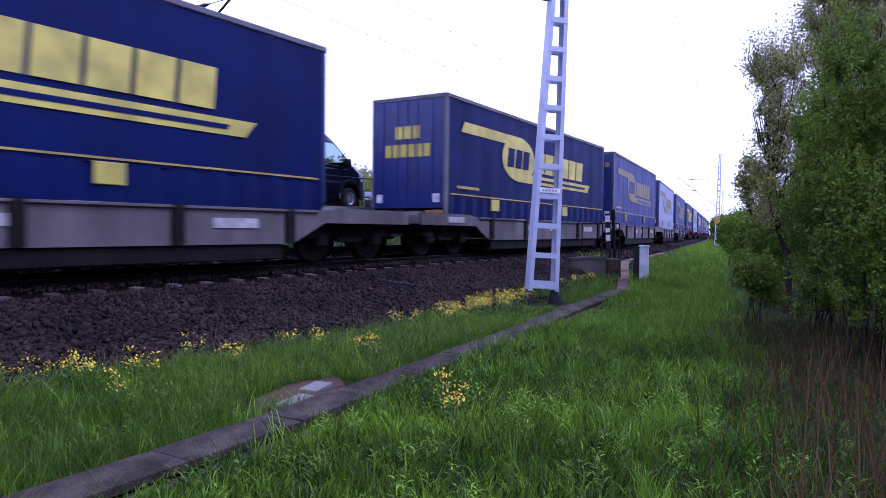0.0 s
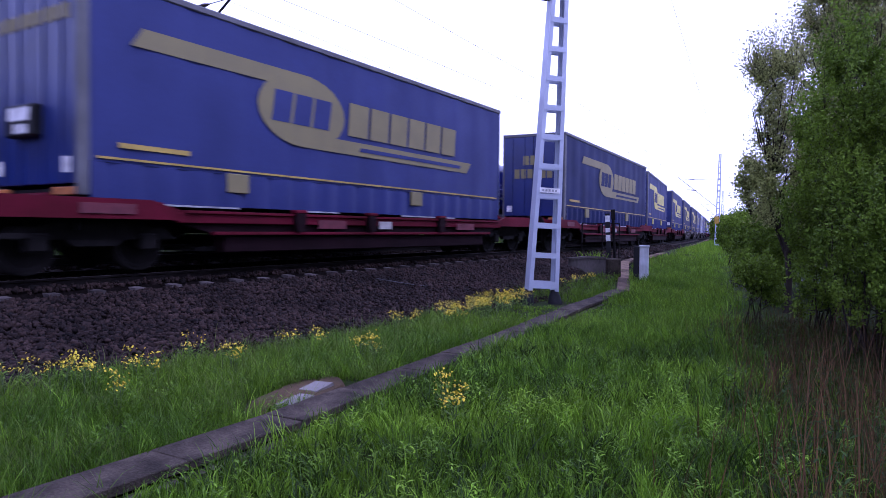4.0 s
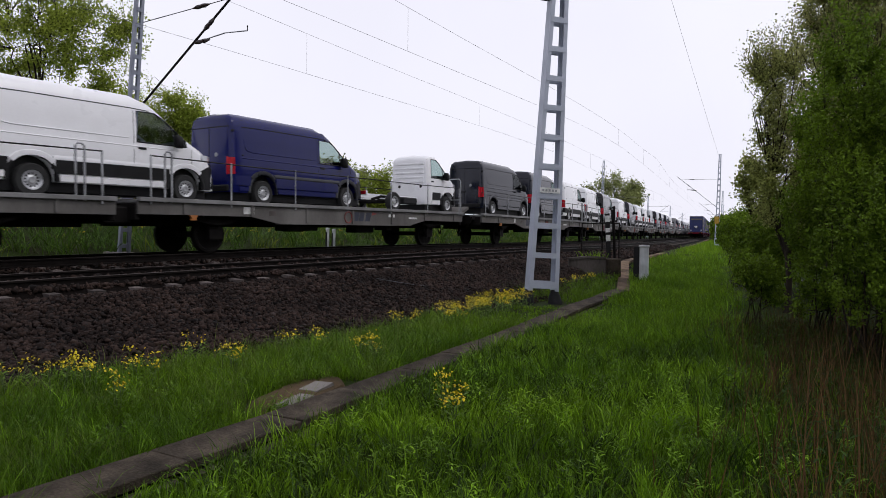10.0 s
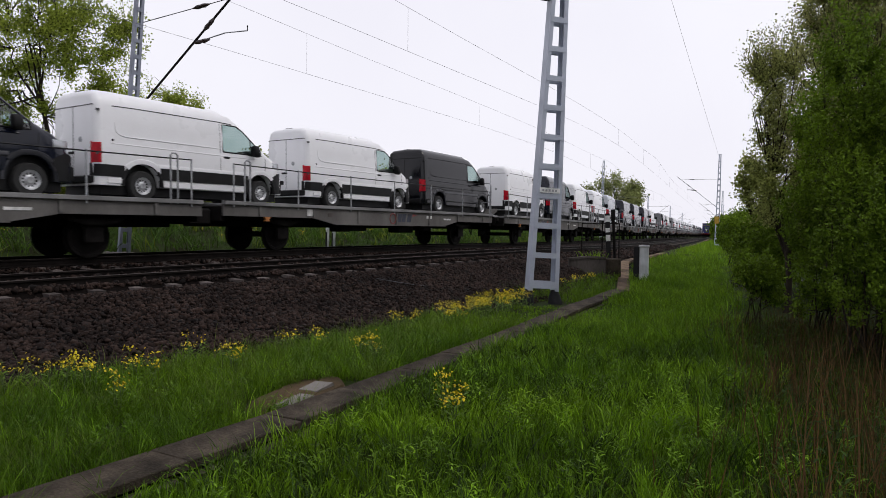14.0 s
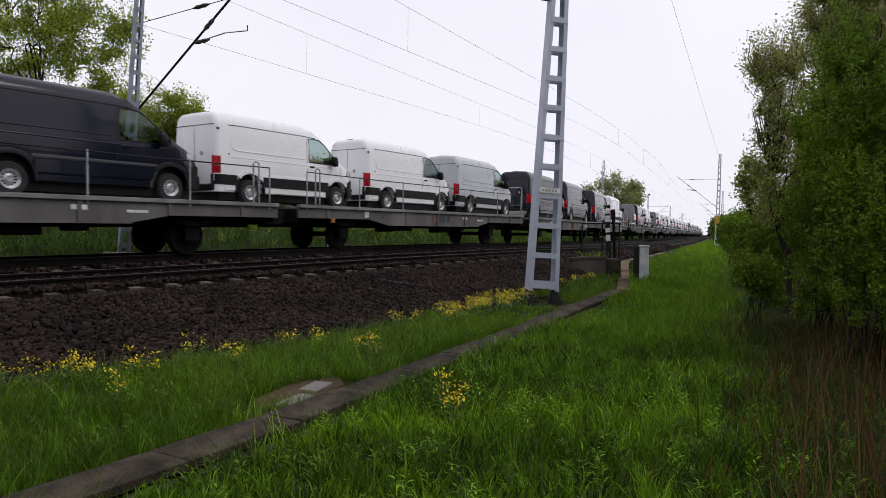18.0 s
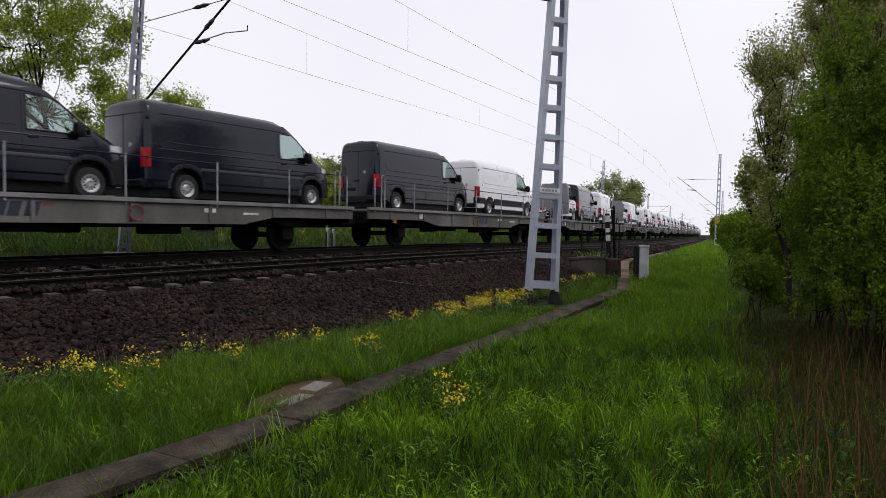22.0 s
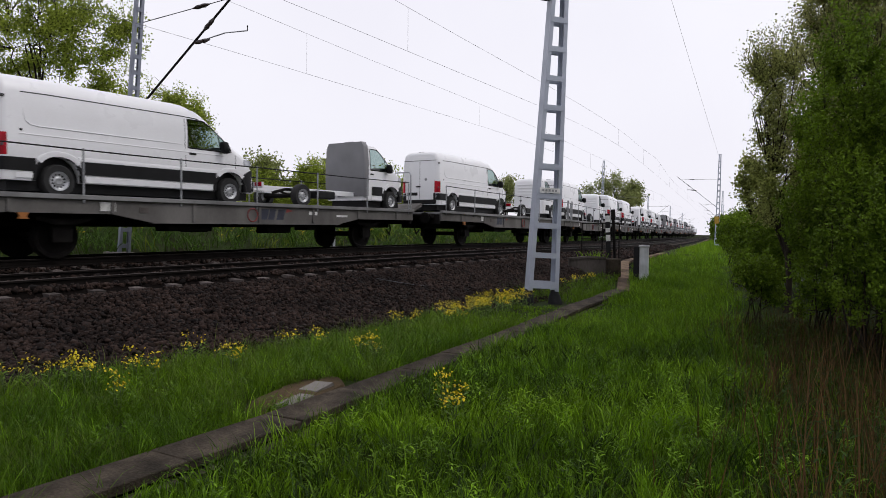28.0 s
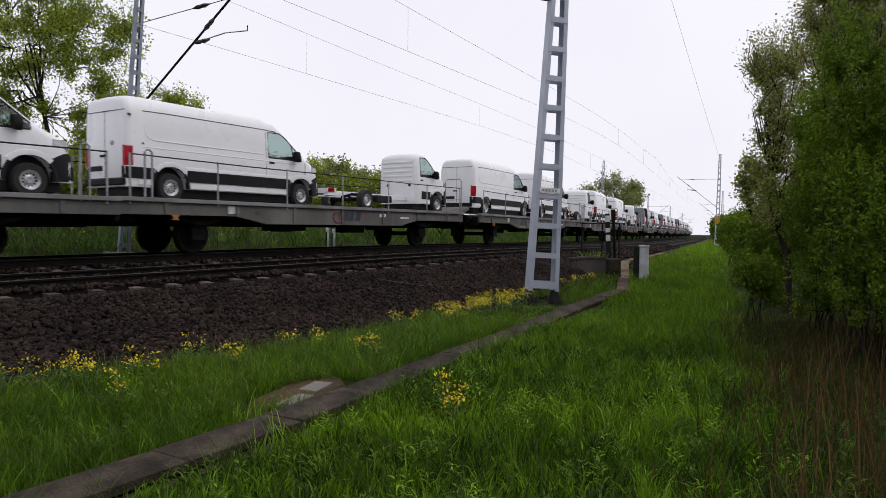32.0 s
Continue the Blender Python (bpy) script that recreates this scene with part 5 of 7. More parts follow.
def arch_lip(xa, sgn, a0, a1, r0=0.478, r1=0.60, lip=None):
    """A flared wheel arch from one angle to another, flattened a little at its top."""
    rings = []
    for w in np.linspace(radians(a0), radians(a1), max(4, int((a1 - a0) / 11))):
        c, s = math.cos(w), math.sin(w)
        flat = 1.04 - 0.05 * s ** 6
        rings.append([(xa + r * c, y, 0.37 + r * s * flat) for r, y in ((r0, sgn * 0.93), (r0, sgn * 1.008), (r0 + 0.03, sgn * 1.014), (r1 - 0.02, sgn * 1.008), (r1, sgn * 0.975))])
    return (lip or Geo()).loft(rings)


def arch_liner(xa, sgn):
    """The dark plastic round a wheel arch, broad at both feet and thin under the painted flare."""
    rings = []
    for deg in (-4, 10, 24, 36, 46, 52, 70, 90, 110, 128, 134, 144, 156, 170, 184):
        c, s = math.cos(radians(deg)), math.sin(radians(deg))
        r1 = 0.545 if deg < 48 or deg > 132 else 0.482
        rings.append([(xa + r * c, sgn * y, 0.37 + r * s * 1.03) for r, y in ((0.466, 0.90), (0.466, 1.000), ((0.466 + r1) / 2, 1.006), (r1, 0.97))])
    return Geo().loft(rings)


PROFILE = (((0.0, 2.27), (0.015, 2.335), (0.05, 2.385), (0.12, 2.42), (0.40, 2.465), (1.30, 2.52)),
           ((-2.30, 2.525), (-1.90, 2.51), (-1.55, 2.475), (-1.28, 2.42), (-1.04, 2.345), (-0.82, 2.235), (-0.60, 2.085), (-0.36, 1.91), (-0.12, 1.735), (0.10, 1.58), (0.30, 1.465), (0.50, 1.375), (0.66, 1.27), (0.78, 1.13), (0.87, 0.96), (0.93, 0.76)))


def van(paint_mat, label, wb, windows=False, full=True):
    """A high-roofed panel van; x = 0 at the rear axle, the front towards +x. full: with all fittings, for those that pass close by."""
    t = thing("panel_van", label, "van", "vans on the car train")
    back, nose = -1.12, wb + 0.93
    prof_x = [back + a for a, _ in PROFILE[0]] + [wb + a for a, _ in PROFILE[1]]
    prof_z = [z for _, z in PROFILE[0]] + [z for _, z in PROFILE[1]]
    x0, x1 = wb - 1.28, wb + 0.02
    xs = sorted(set([round(v, 3) for v in prof_x + arch_x(0.0) + arch_x(wb) + [back + 0.085, back + 0.15, 0.9, 1.6, 2.2, x0, x1, wb - 0.48, wb - 0.24]]))
    st = []
    for x in xs:
        w = rear_half(back, x)
        if x > wb + 0.25:
            w = 0.99 - 0.24 * ((x - wb - 0.25) / 0.68) ** 2.2
        st.append((x, float(np.interp(x, prof_x, prof_z)), w))
    rings = body_rings(st, (0.0, wb))
    body_with_windows(t, "body", rings, x0, x1, wb - 0.83, wb + 0.29, paint_mat)
    window_rubber(t, rings, x0, x1)
    if full:
        cab_inside(t, wb)
    else:
        part("dashboard", Geo().box(wb - 0.42, wb + 0.20, -0.80, 0.80, 0.90, 1.34, 0.05), BLACK, t, "black dashboard")
    part("underbody", Geo().box(back + 0.2, nose - 0.25, -0.78, 0.78, 0.13, 0.95), BLACK, t, "dark underside and wheel wells")
    light_paint = paint_mat in (VAN_WHITE, VAN_SILVER)
    strip = BLACK if light_paint else paint_mat
    for sgn in (-1, 1) if full else (-1,):
        y0, y1 = sorted((sgn * 0.972, sgn * 1.000))
        part("side_moulding", Geo().prism([(0.46, 0.51), (wb - 0.46, 0.51), (wb - 0.46, 0.79), (0.46, 0.79)], y0, y1), strip, t, "black protective strip" if light_paint else "raised side moulding")
        edge = [[(x, sgn * y, z) for y, z in ((0.96, 0.775), (1.006, 0.785), (1.012, 0.82), (0.985, 0.885))] for x in (0.40, 1.2, wb - 0.40)]
        part("moulding_edge", Geo().loft(edge), paint_mat if light_paint else TRIM, t, "flared edge above the strip", smooth=40)
        part("sill", Geo().box(0.55, wb - 0.55, *sorted((sgn * 0.93, sgn * 0.985)), 0.34, 0.485, 0.012), paint_mat, t, "painted sill")
        part("rear_sill", Geo().box(back + 0.26, -0.48, *sorted((sgn * 0.93, sgn * 0.985)), 0.37, 0.49, 0.012), paint_mat, t)
        for xa in (0.0, wb):
            part("wheel_arch", arch_lip(xa, sgn, 40, 140), paint_mat if light_paint else TRIM, t, "flared wheel arch", smooth=45)
            part("arch_liner", arch_liner(xa, sgn), BLACK if light_paint else TRIM, t, "dark plastic arch edging", smooth=45)
        part("tail_light", tail_lens(back, sgn), TAIL_RED, t, "tall red tail light")
        part("bumper_corner", wrap(back, sgn, -0.46, 0.50, 0.795, 0.10, 0.012), strip, t)
        for xw in (0.0, wb):
            add_wheel(t, xw, sgn * 0.86)
        if windows:
            g = Geo()
            o = [(back + 0.46, 1.46), (wb - 1.46, 1.46), (wb - 1.46, 2.03), (back + 0.46, 2.03)]
            g.add([(x, sgn * (side_y(z) - 0.012), z) for x, z in o] + [(x, sgn * (side_y(z) + 0.006), z) for x, z in o], [(0, 1, 5, 4), (1, 2, 6, 5), (2, 3, 7, 6), (3, 0, 4, 7), (4, 5, 6, 7)])
            part("side_panel_window", g, WINDOW, t, "dark tinted side window")
        if sgn > 0:
            part("mirror", mirror_geo(wb, sgn), BLACK, t, "black wing mirror", smooth=50)
            continue
        # pressed panel: groove under the roof, ridge along its foot that turns up at the rear
        xa, xb = back + 0.44, wb - 1.46
        part("roof_groove", Geo().loft([[(x, -side_y(z) - d, z + e) for d, e in ((-0.01, -0.014), (0.005, -0.012), (0.005, 0.012), (-0.01, 0.014))] for x, z in ((xa - 0.04, 2.07), (xa + 0.5, 2.085), (xb, 2.10), (xb + 0.5, 2.085))]), SEAM if light_paint else BLACK, t, "dark groove under the roof")
        foot = [(xa, 1.75), (xa + 0.01, 1.60), (xa + 0.05, 1.50), (xa + 0.14, 1.44), (xa + 0.30, 1.42), ((xa + xb) / 2, 1.42), (xb, 1.42)]
        part("panel_ridge", Geo().tube([(x, -side_y(z) - 0.001, z) for x, z in foot], [0.003, 0.006, 0.009, 0.013, 0.015, 0.015, 0.010], 6), paint_mat, t, "pressed ridge along the side panel", smooth=60)
        part("crease", Geo().loft([[(x, -y, z) for y, z in ((0.975, 1.21), (0.9985, 1.245), (0.975, 1.285))] for x in (back + 0.36, wb - 0.2)]), paint_mat, t, "crease along the waist", smooth=20)
        for xd, za, zb in ((wb - 1.36, 0.86, 2.05), (wb + 0.16, 0.95, 1.30)):
            part("door_seam", Geo().loft([[(xd + e, -side_y(z) - d, z) for d, e in ((-0.01, -0.007), (0.0035, -0.006), (0.0035, 0.006), (-0.01, 0.007))] for z in np.linspace(za, zb, 6)]), SEAM if light_paint else BLACK, t)
        part("mirror", mirror_geo(wb, sgn), BLACK, t, "black wing mirror", smooth=50)
        part("door_handle", Geo().box(wb - 1.26, wb - 1.06, -1.012, -0.98, 1.185, 1.235, 0.012), BLACK, t)
        part("headlight", Geo().loft([[(wb + a, -y * b, z) for y, z in ((0.99, 1.03), (1.003, 1.09), (0.99, 1.20), (0.93, 1.21), (0.90, 1.03))] for a, b in ((0.44, 0.985), (0.60, 0.94), (0.72, 0.885), (0.80, 0.82))]), LAMP_CLEAR, t, "clear swept-back headlight", smooth=40)
        part("bumper_side", Geo().loft([[(wb + a, -y, z) for y, z in ((b - 0.10, 0.33), (b + 0.012, 0.36), (b + 0.012, c), (b - 0.10, c + 0.02))] for a, b, c in ((0.43, 0.978, 0.80), (0.58, 0.952, 0.87), (0.72, 0.885, 0.93), (0.84, 0.80, 0.93), (0.93, 0.70, 0.88))]), BLACK, t, "black front bumper corner", smooth=40)
        if full:
            for zz in (0.98, 1.92):
                part("hinge", Geo().box(back + 0.02, back + 0.10, -0.975, -0.93, zz, zz + 0.055, 0.008), SEAM if light_paint else BLACK, t)
            part("guide_cap", Geo().box(back + 0.36, back + 0.41, -0.998, -0.97, 1.30, 1.345, 0.01), BLACK, t)
    part("rear_bumper", Geo().box(back - 0.06, back + 0.14, -0.86, 0.86, 0.36, 0.53, 0.03), BLACK, t, "black plastic rear bumper with step")
    part("front_bumper", Geo().box(wb + 0.60, nose + 0.04, -0.80, 0.80, 0.33, 0.72, 0.07), BLACK, t)
    part("door_split", Geo().box(back - 0.006, back + 0.02, -0.007, 0.007, 0.55, 2.06), SEAM if light_paint else BLACK, t)
    part("roof_seam", Geo().box(back - 0.006, back + 0.02, -0.84, 0.84, 2.052, 2.072), SEAM if light_paint else BLACK, t, "seam above the rear doors")
    part("plate_recess", Geo().box(back - 0.010, back + 0.02, 0.12, 0.66, 0.70, 0.82, 0.006), BLACK, t)
    part("rear_handle", Geo().box(back - 0.03, back + 0.02, -0.04, 0.20, 1.02, 1.075, 0.012), BLACK, t)
    if full:
        part("badge", Geo().lathe([(0.0, -0.016), (0.055, -0.014), (0.062, 0.0)], (0, 0, 0), 14), GALV, t, "small round metal badge").matrix_basis = pose(back - 0.002, -0.32, 1.33, 0, 0, -90)
        part("brake_light", Geo().box(back + 0.10, back + 0.26, -0.14, 0.14, 2.38, 2.425, 0.012), BLACK, t, "dark brake light on the roof edge")
    if windows:
        for sgn in (-1, 1):
            part("rear_window", Geo().box(back - 0.010, back + 0.02, *sorted((sgn * 0.09, sgn * 0.78)), 1.36, 1.95, 0.02), WINDOW, t, "dark rear window")
    return t


CAB_PROFILE = ((0.0, 2.02), (0.05, 2.14), (0.16, 2.21), (0.32, 2.245))


def chassis_cab(paint_mat, label, wb, cover=False):
    """A cab on a bare ladder frame, its rear wheels and lights showing."""
    t = thing("chassis_cab_truck", label, "truck", "cabs on the car train")
    back, nose = -1.55, wb + 0.93
    cab_back = wb - 1.44
    prof_x = [cab_back + a for a, _ in CAB_PROFILE] + [wb + a for a, _ in PROFILE[1] if a > -0.9]
    prof_z = [z for _, z in CAB_PROFILE] + [z for a, z in PROFILE[1] if a > -0.9]
    x0, x1 = wb - 1.18, wb + 0.02
    xs = sorted(set([round(v, 3) for v in prof_x + arch_x(wb) + [x0, x1, wb - 0.48, wb - 0.24]]))
    st = [(x, float(np.interp(x, prof_x, prof_z)), 0.99 - (0.24 * ((x - wb - 0.25) / 0.68) ** 2.2 if x > wb + 0.25 else 0.10 * (1 - min(1, (x - cab_back) / 0.16)) ** 2)) for x in xs]
    rings = body_rings(st, (wb,))
    body_with_windows(t, "cab", rings, x0, x1, wb - 0.83, wb + 0.29, paint_mat, "painted cab")
    window_rubber(t, rings, x0, x1)
    cab_inside(t, wb)
    if cover:
        part("cab_cover", Geo().loft([[(x, y * w, z) for y, z in ((-1.0, 0.46), (-1.01, 1.6), (-0.95, 2.12), (-0.84, 2.28), (0.84, 2.28), (0.95, 2.12), (1.01, 1.6), (1.0, 0.46))] for x, w in ((cab_back - 0.04, 0.95), (cab_back, 0.985), (cab_back + 0.06, 1.0), (wb - 1.30, 1.0))]), CAB_COVER, t, "grey protective cover over the back of the cab", smooth=25)
        part("roof_vent", Geo().box(wb - 1.30, wb - 0.98, -0.25, 0.25, 2.23, 2.33, 0.04), CAB_COVER, t, "small raised roof cap")
    else:
        for k in range(5):
            part("back_rib", Geo().loft([[(cab_back - d, y, 1.20 + 0.17 * k + e) for d, e in ((-0.03, -0.055), (0.022, -0.03), (0.022, 0.02), (-0.03, 0.035))] for y in (-0.76, -0.70, 0.70, 0.76)]), paint_mat, t, "pressed rib of the cab's back wall", smooth=30)
        for y in (-0.62, 0.50):
            part("vent_cap", Geo().lathe([(0.0, -0.02), (0.055, -0.018), (0.06, 0.0)], (0, 0, 0), 12), BLACK, t, "round black vent cap").matrix_basis = pose(cab_back - 0.001, y, 1.02, 0, 0, -90)
    part("underbody", Geo().box(cab_back + 0.1, nose - 0.25, -0.76, 0.76, 0.13, 0.95), BLACK, t)
    for sgn in (-1, 1):
        part("frame_rail", Geo().box(back, cab_back + 0.2, *sorted((sgn * 0.36, sgn * 0.44)), 0.44, 0.60, 0.01), VAN_WHITE, t, "pressed steel frame rail")
        part("side_moulding", Geo().box(cab_back + 0.34, wb - 0.52, *sorted((sgn * 0.97, sgn * 1.004)), 0.51, 0.80, 0.008), BLACK, t, "black protective strip")
        part("sill", Geo().box(cab_back + 0.30, wb - 0.54, *sorted((sgn * 0.93, sgn * 0.99)), 0.34, 0.485, 0.012), paint_mat, t, "painted sill")
        part("mirror", mirror_geo(wb, sgn), BLACK, t, "black wing mirror", smooth=50)
        part("door_handle", Geo().box(wb - 1.20, wb - 1.02, *sorted((sgn * 0.98, sgn * 1.012)), 1.185, 1.235, 0.012), BLACK, t)
        part("tail_light", Geo().box(back - 0.04, back + 0.04, *sorted((sgn * 0.62, sgn * 0.90)), 0.54, 0.66, 0.015), TAIL_RED, t, "red tail light on the frame end")
        part("headlight", Geo().loft([[(wb + a, sgn * y * b, z) for y, z in ((0.99, 1.03), (1.003, 1.09), (0.99, 1.20), (0.93, 1.21), (0.90, 1.03))] for a, b in ((0.44, 0.985), (0.60, 0.94), (0.72, 0.885), (0.80, 0.82))]), LAMP_CLEAR, t, "clear swept-back headlight", smooth=40)
        part("bumper_side", Geo().loft([[(wb + a, sgn * y, z) for y, z in ((b - 0.10, 0.33), (b + 0.012, 0.36), (b + 0.012, c), (b - 0.10, c + 0.02))] for a, b, c in ((0.43, 0.978, 0.80), (0.58, 0.952, 0.87), (0.72, 0.885, 0.93), (0.84, 0.80, 0.93), (0.93, 0.70, 0.88))]), BLACK, t, "black front bumper corner", smooth=40)
        part("wheel_arch", arch_lip(wb, sgn, 40, 140), paint_mat, t, "flared wheel arch", smooth=45)
        part("arch_liner", arch_liner(wb, sgn), BLACK, t, "dark plastic arch edging", smooth=45)
        for xw in (0.0, wb):
            add_wheel(t, xw, sgn * 0.87)
    for x in (back + 0.02, -0.75, 0.75, 1.6):
        part("cross_member", Geo().box(x, x + 0.09, -0.42, 0.42, 0.46, 0.57), DARK_STEEL, t)
    part("end_bar", Geo().box(back - 0.02, back + 0.05, -0.93, 0.93, 0.50, 0.66, 0.01), VAN_WHITE, t, "end bar carrying the lights")
    part("fuel_tank", Geo().box(0.7, 1.6, -0.85, -0.48, 0.30, 0.54, 0.04), BLACK, t)
    part("rear_axle", Geo().tube([(0, -0.8, 0.365), (0, 0.8, 0.365)], 0.07, 8), DARK_STEEL, t)
    part("rear_spring", Geo().prism([(-0.62, 0.44), (-0.3, 0.37), (0.3, 0.37), (0.62, 0.44), (0.62, 0.48), (0.3, 0.41), (-0.3, 0.41), (-0.62, 0.48)], -0.60, -0.52), DARK_STEEL, t, "dark leaf spring")
    part("exhaust", Geo().tube([(1.7, -0.5, 0.34), (0.9, -0.52, 0.38), (0.4, -0.62, 0.52), (-0.4, -0.62, 0.52), (-0.9, -0.60, 0.40)], 0.045, 8), DARK_STEEL, t, "sooty exhaust pipe")
    part("front_bumper", Geo().box(wb + 0.60, nose + 0.04, -0.80, 0.80, 0.33, 0.72, 0.07), BLACK, t)
    return t


# ---- rail wheels and bogies shared by both trains ----
flange_wheel = make_mesh("rail_wheel", Geo().lathe([(0.0, -0.06), (0.10, -0.07), (0.12, -0.03), (0.36, -0.02), (0.40, -0.065), (0.46, -0.065), (0.465, 0.05), (0.49, 0.055), (0.49, 0.08), (0.0, 0.08)], (0, 0, 0), 20), DARK_STEEL, 35)
axle_mesh = make_mesh("axle", Geo().tube([(0, -0.72, 0), (0, 0.72, 0)], 0.08, 8), DARK_STEEL, 40)
SPINNING = []


def bogie(parent, x, z=0.0):
    b = part("bogie", Geo().prism([(-1.45, 0.52), (-1.2, 0.72), (-0.55, 0.62), (-0.35, 0.42), (0.35, 0.42), (0.55, 0.62), (1.2, 0.72), (1.45, 0.52), (1.1, 0.52), (0.6, 0.85), (-0.6, 0.85), (-1.1, 0.52)], -1.08, -0.98), DARK_STEEL, parent, "sooty bogie frame")
    b.matrix_basis = pose(x, 0, z)
    g = Geo().prism([(-1.45, 0.52), (-1.2, 0.72), (-0.55, 0.62), (-0.35, 0.42), (0.35, 0.42), (0.55, 0.62), (1.2, 0.72), (1.45, 0.52), (1.1, 0.52), (0.6, 0.85), (-0.6, 0.85), (-1.1, 0.52)], 0.98, 1.08)
    part("far_frame", g, DARK_STEEL, b)
    part("bolster", Geo().box(-0.3, 0.3, -1.0, 1.0, 0.55, 0.88, 0.03), DARK_STEEL, b)
    for xa in (-0.9, 0.9):
        part("axle_box", Geo().box(xa - 0.16, xa + 0.16, -1.13, -0.95, 0.34, 0.62, 0.03), DARK_STEEL, b)
        for sgn in (-1, 1):
            w = part("rail_wheel", flange_wheel, DARK_STEEL, b)
            w.matrix_basis = pose(xa, sgn * 0.76, 0.46, 0, 0, 0 if sgn < 0 else 180)
    return b


def wheelset(parent, x):
    """A single axle of a two-axle wagon with its guards and leaf springs."""
    b = part("wheelset", Geo().tube([(0, -0.95, 0.46), (0, 0.95, 0.46)], 0.08, 8), DARK_STEEL, parent, "sooty wheelset")
    b.matrix_basis = pose(x, 0, 0)
    for sgn in (-1, 1):
        w = part("rail_wheel", flange_wheel, DARK_STEEL, b)
        w.matrix_basis = pose(0, sgn * 0.76, 0.46, 0, 0, 0 if sgn < 0 else 180)
        y0, y1 = sorted((sgn * 0.96, sgn * 1.06))
        part("axle_guard", Geo().prism([(-0.42, 0.95), (-0.20, 0.62), (-0.20, 0.34), (0.20, 0.34), (0.20, 0.62), (0.42, 0.95)], y0, y1), DARK_STEEL, b)
        part("leaf_spring", Geo().prism([(-0.62, 0.88), (-0.58, 0.80), (-0.2, 0.70), (0.2, 0.70), (0.58, 0.80), (0.62, 0.88), (0.3, 0.82), (-0.3, 0.82)], *sorted((sgn * 1.07, sgn * 1.17))), DARK_STEEL, b)
    return b


DECK = 1.25
HALF = 14.8


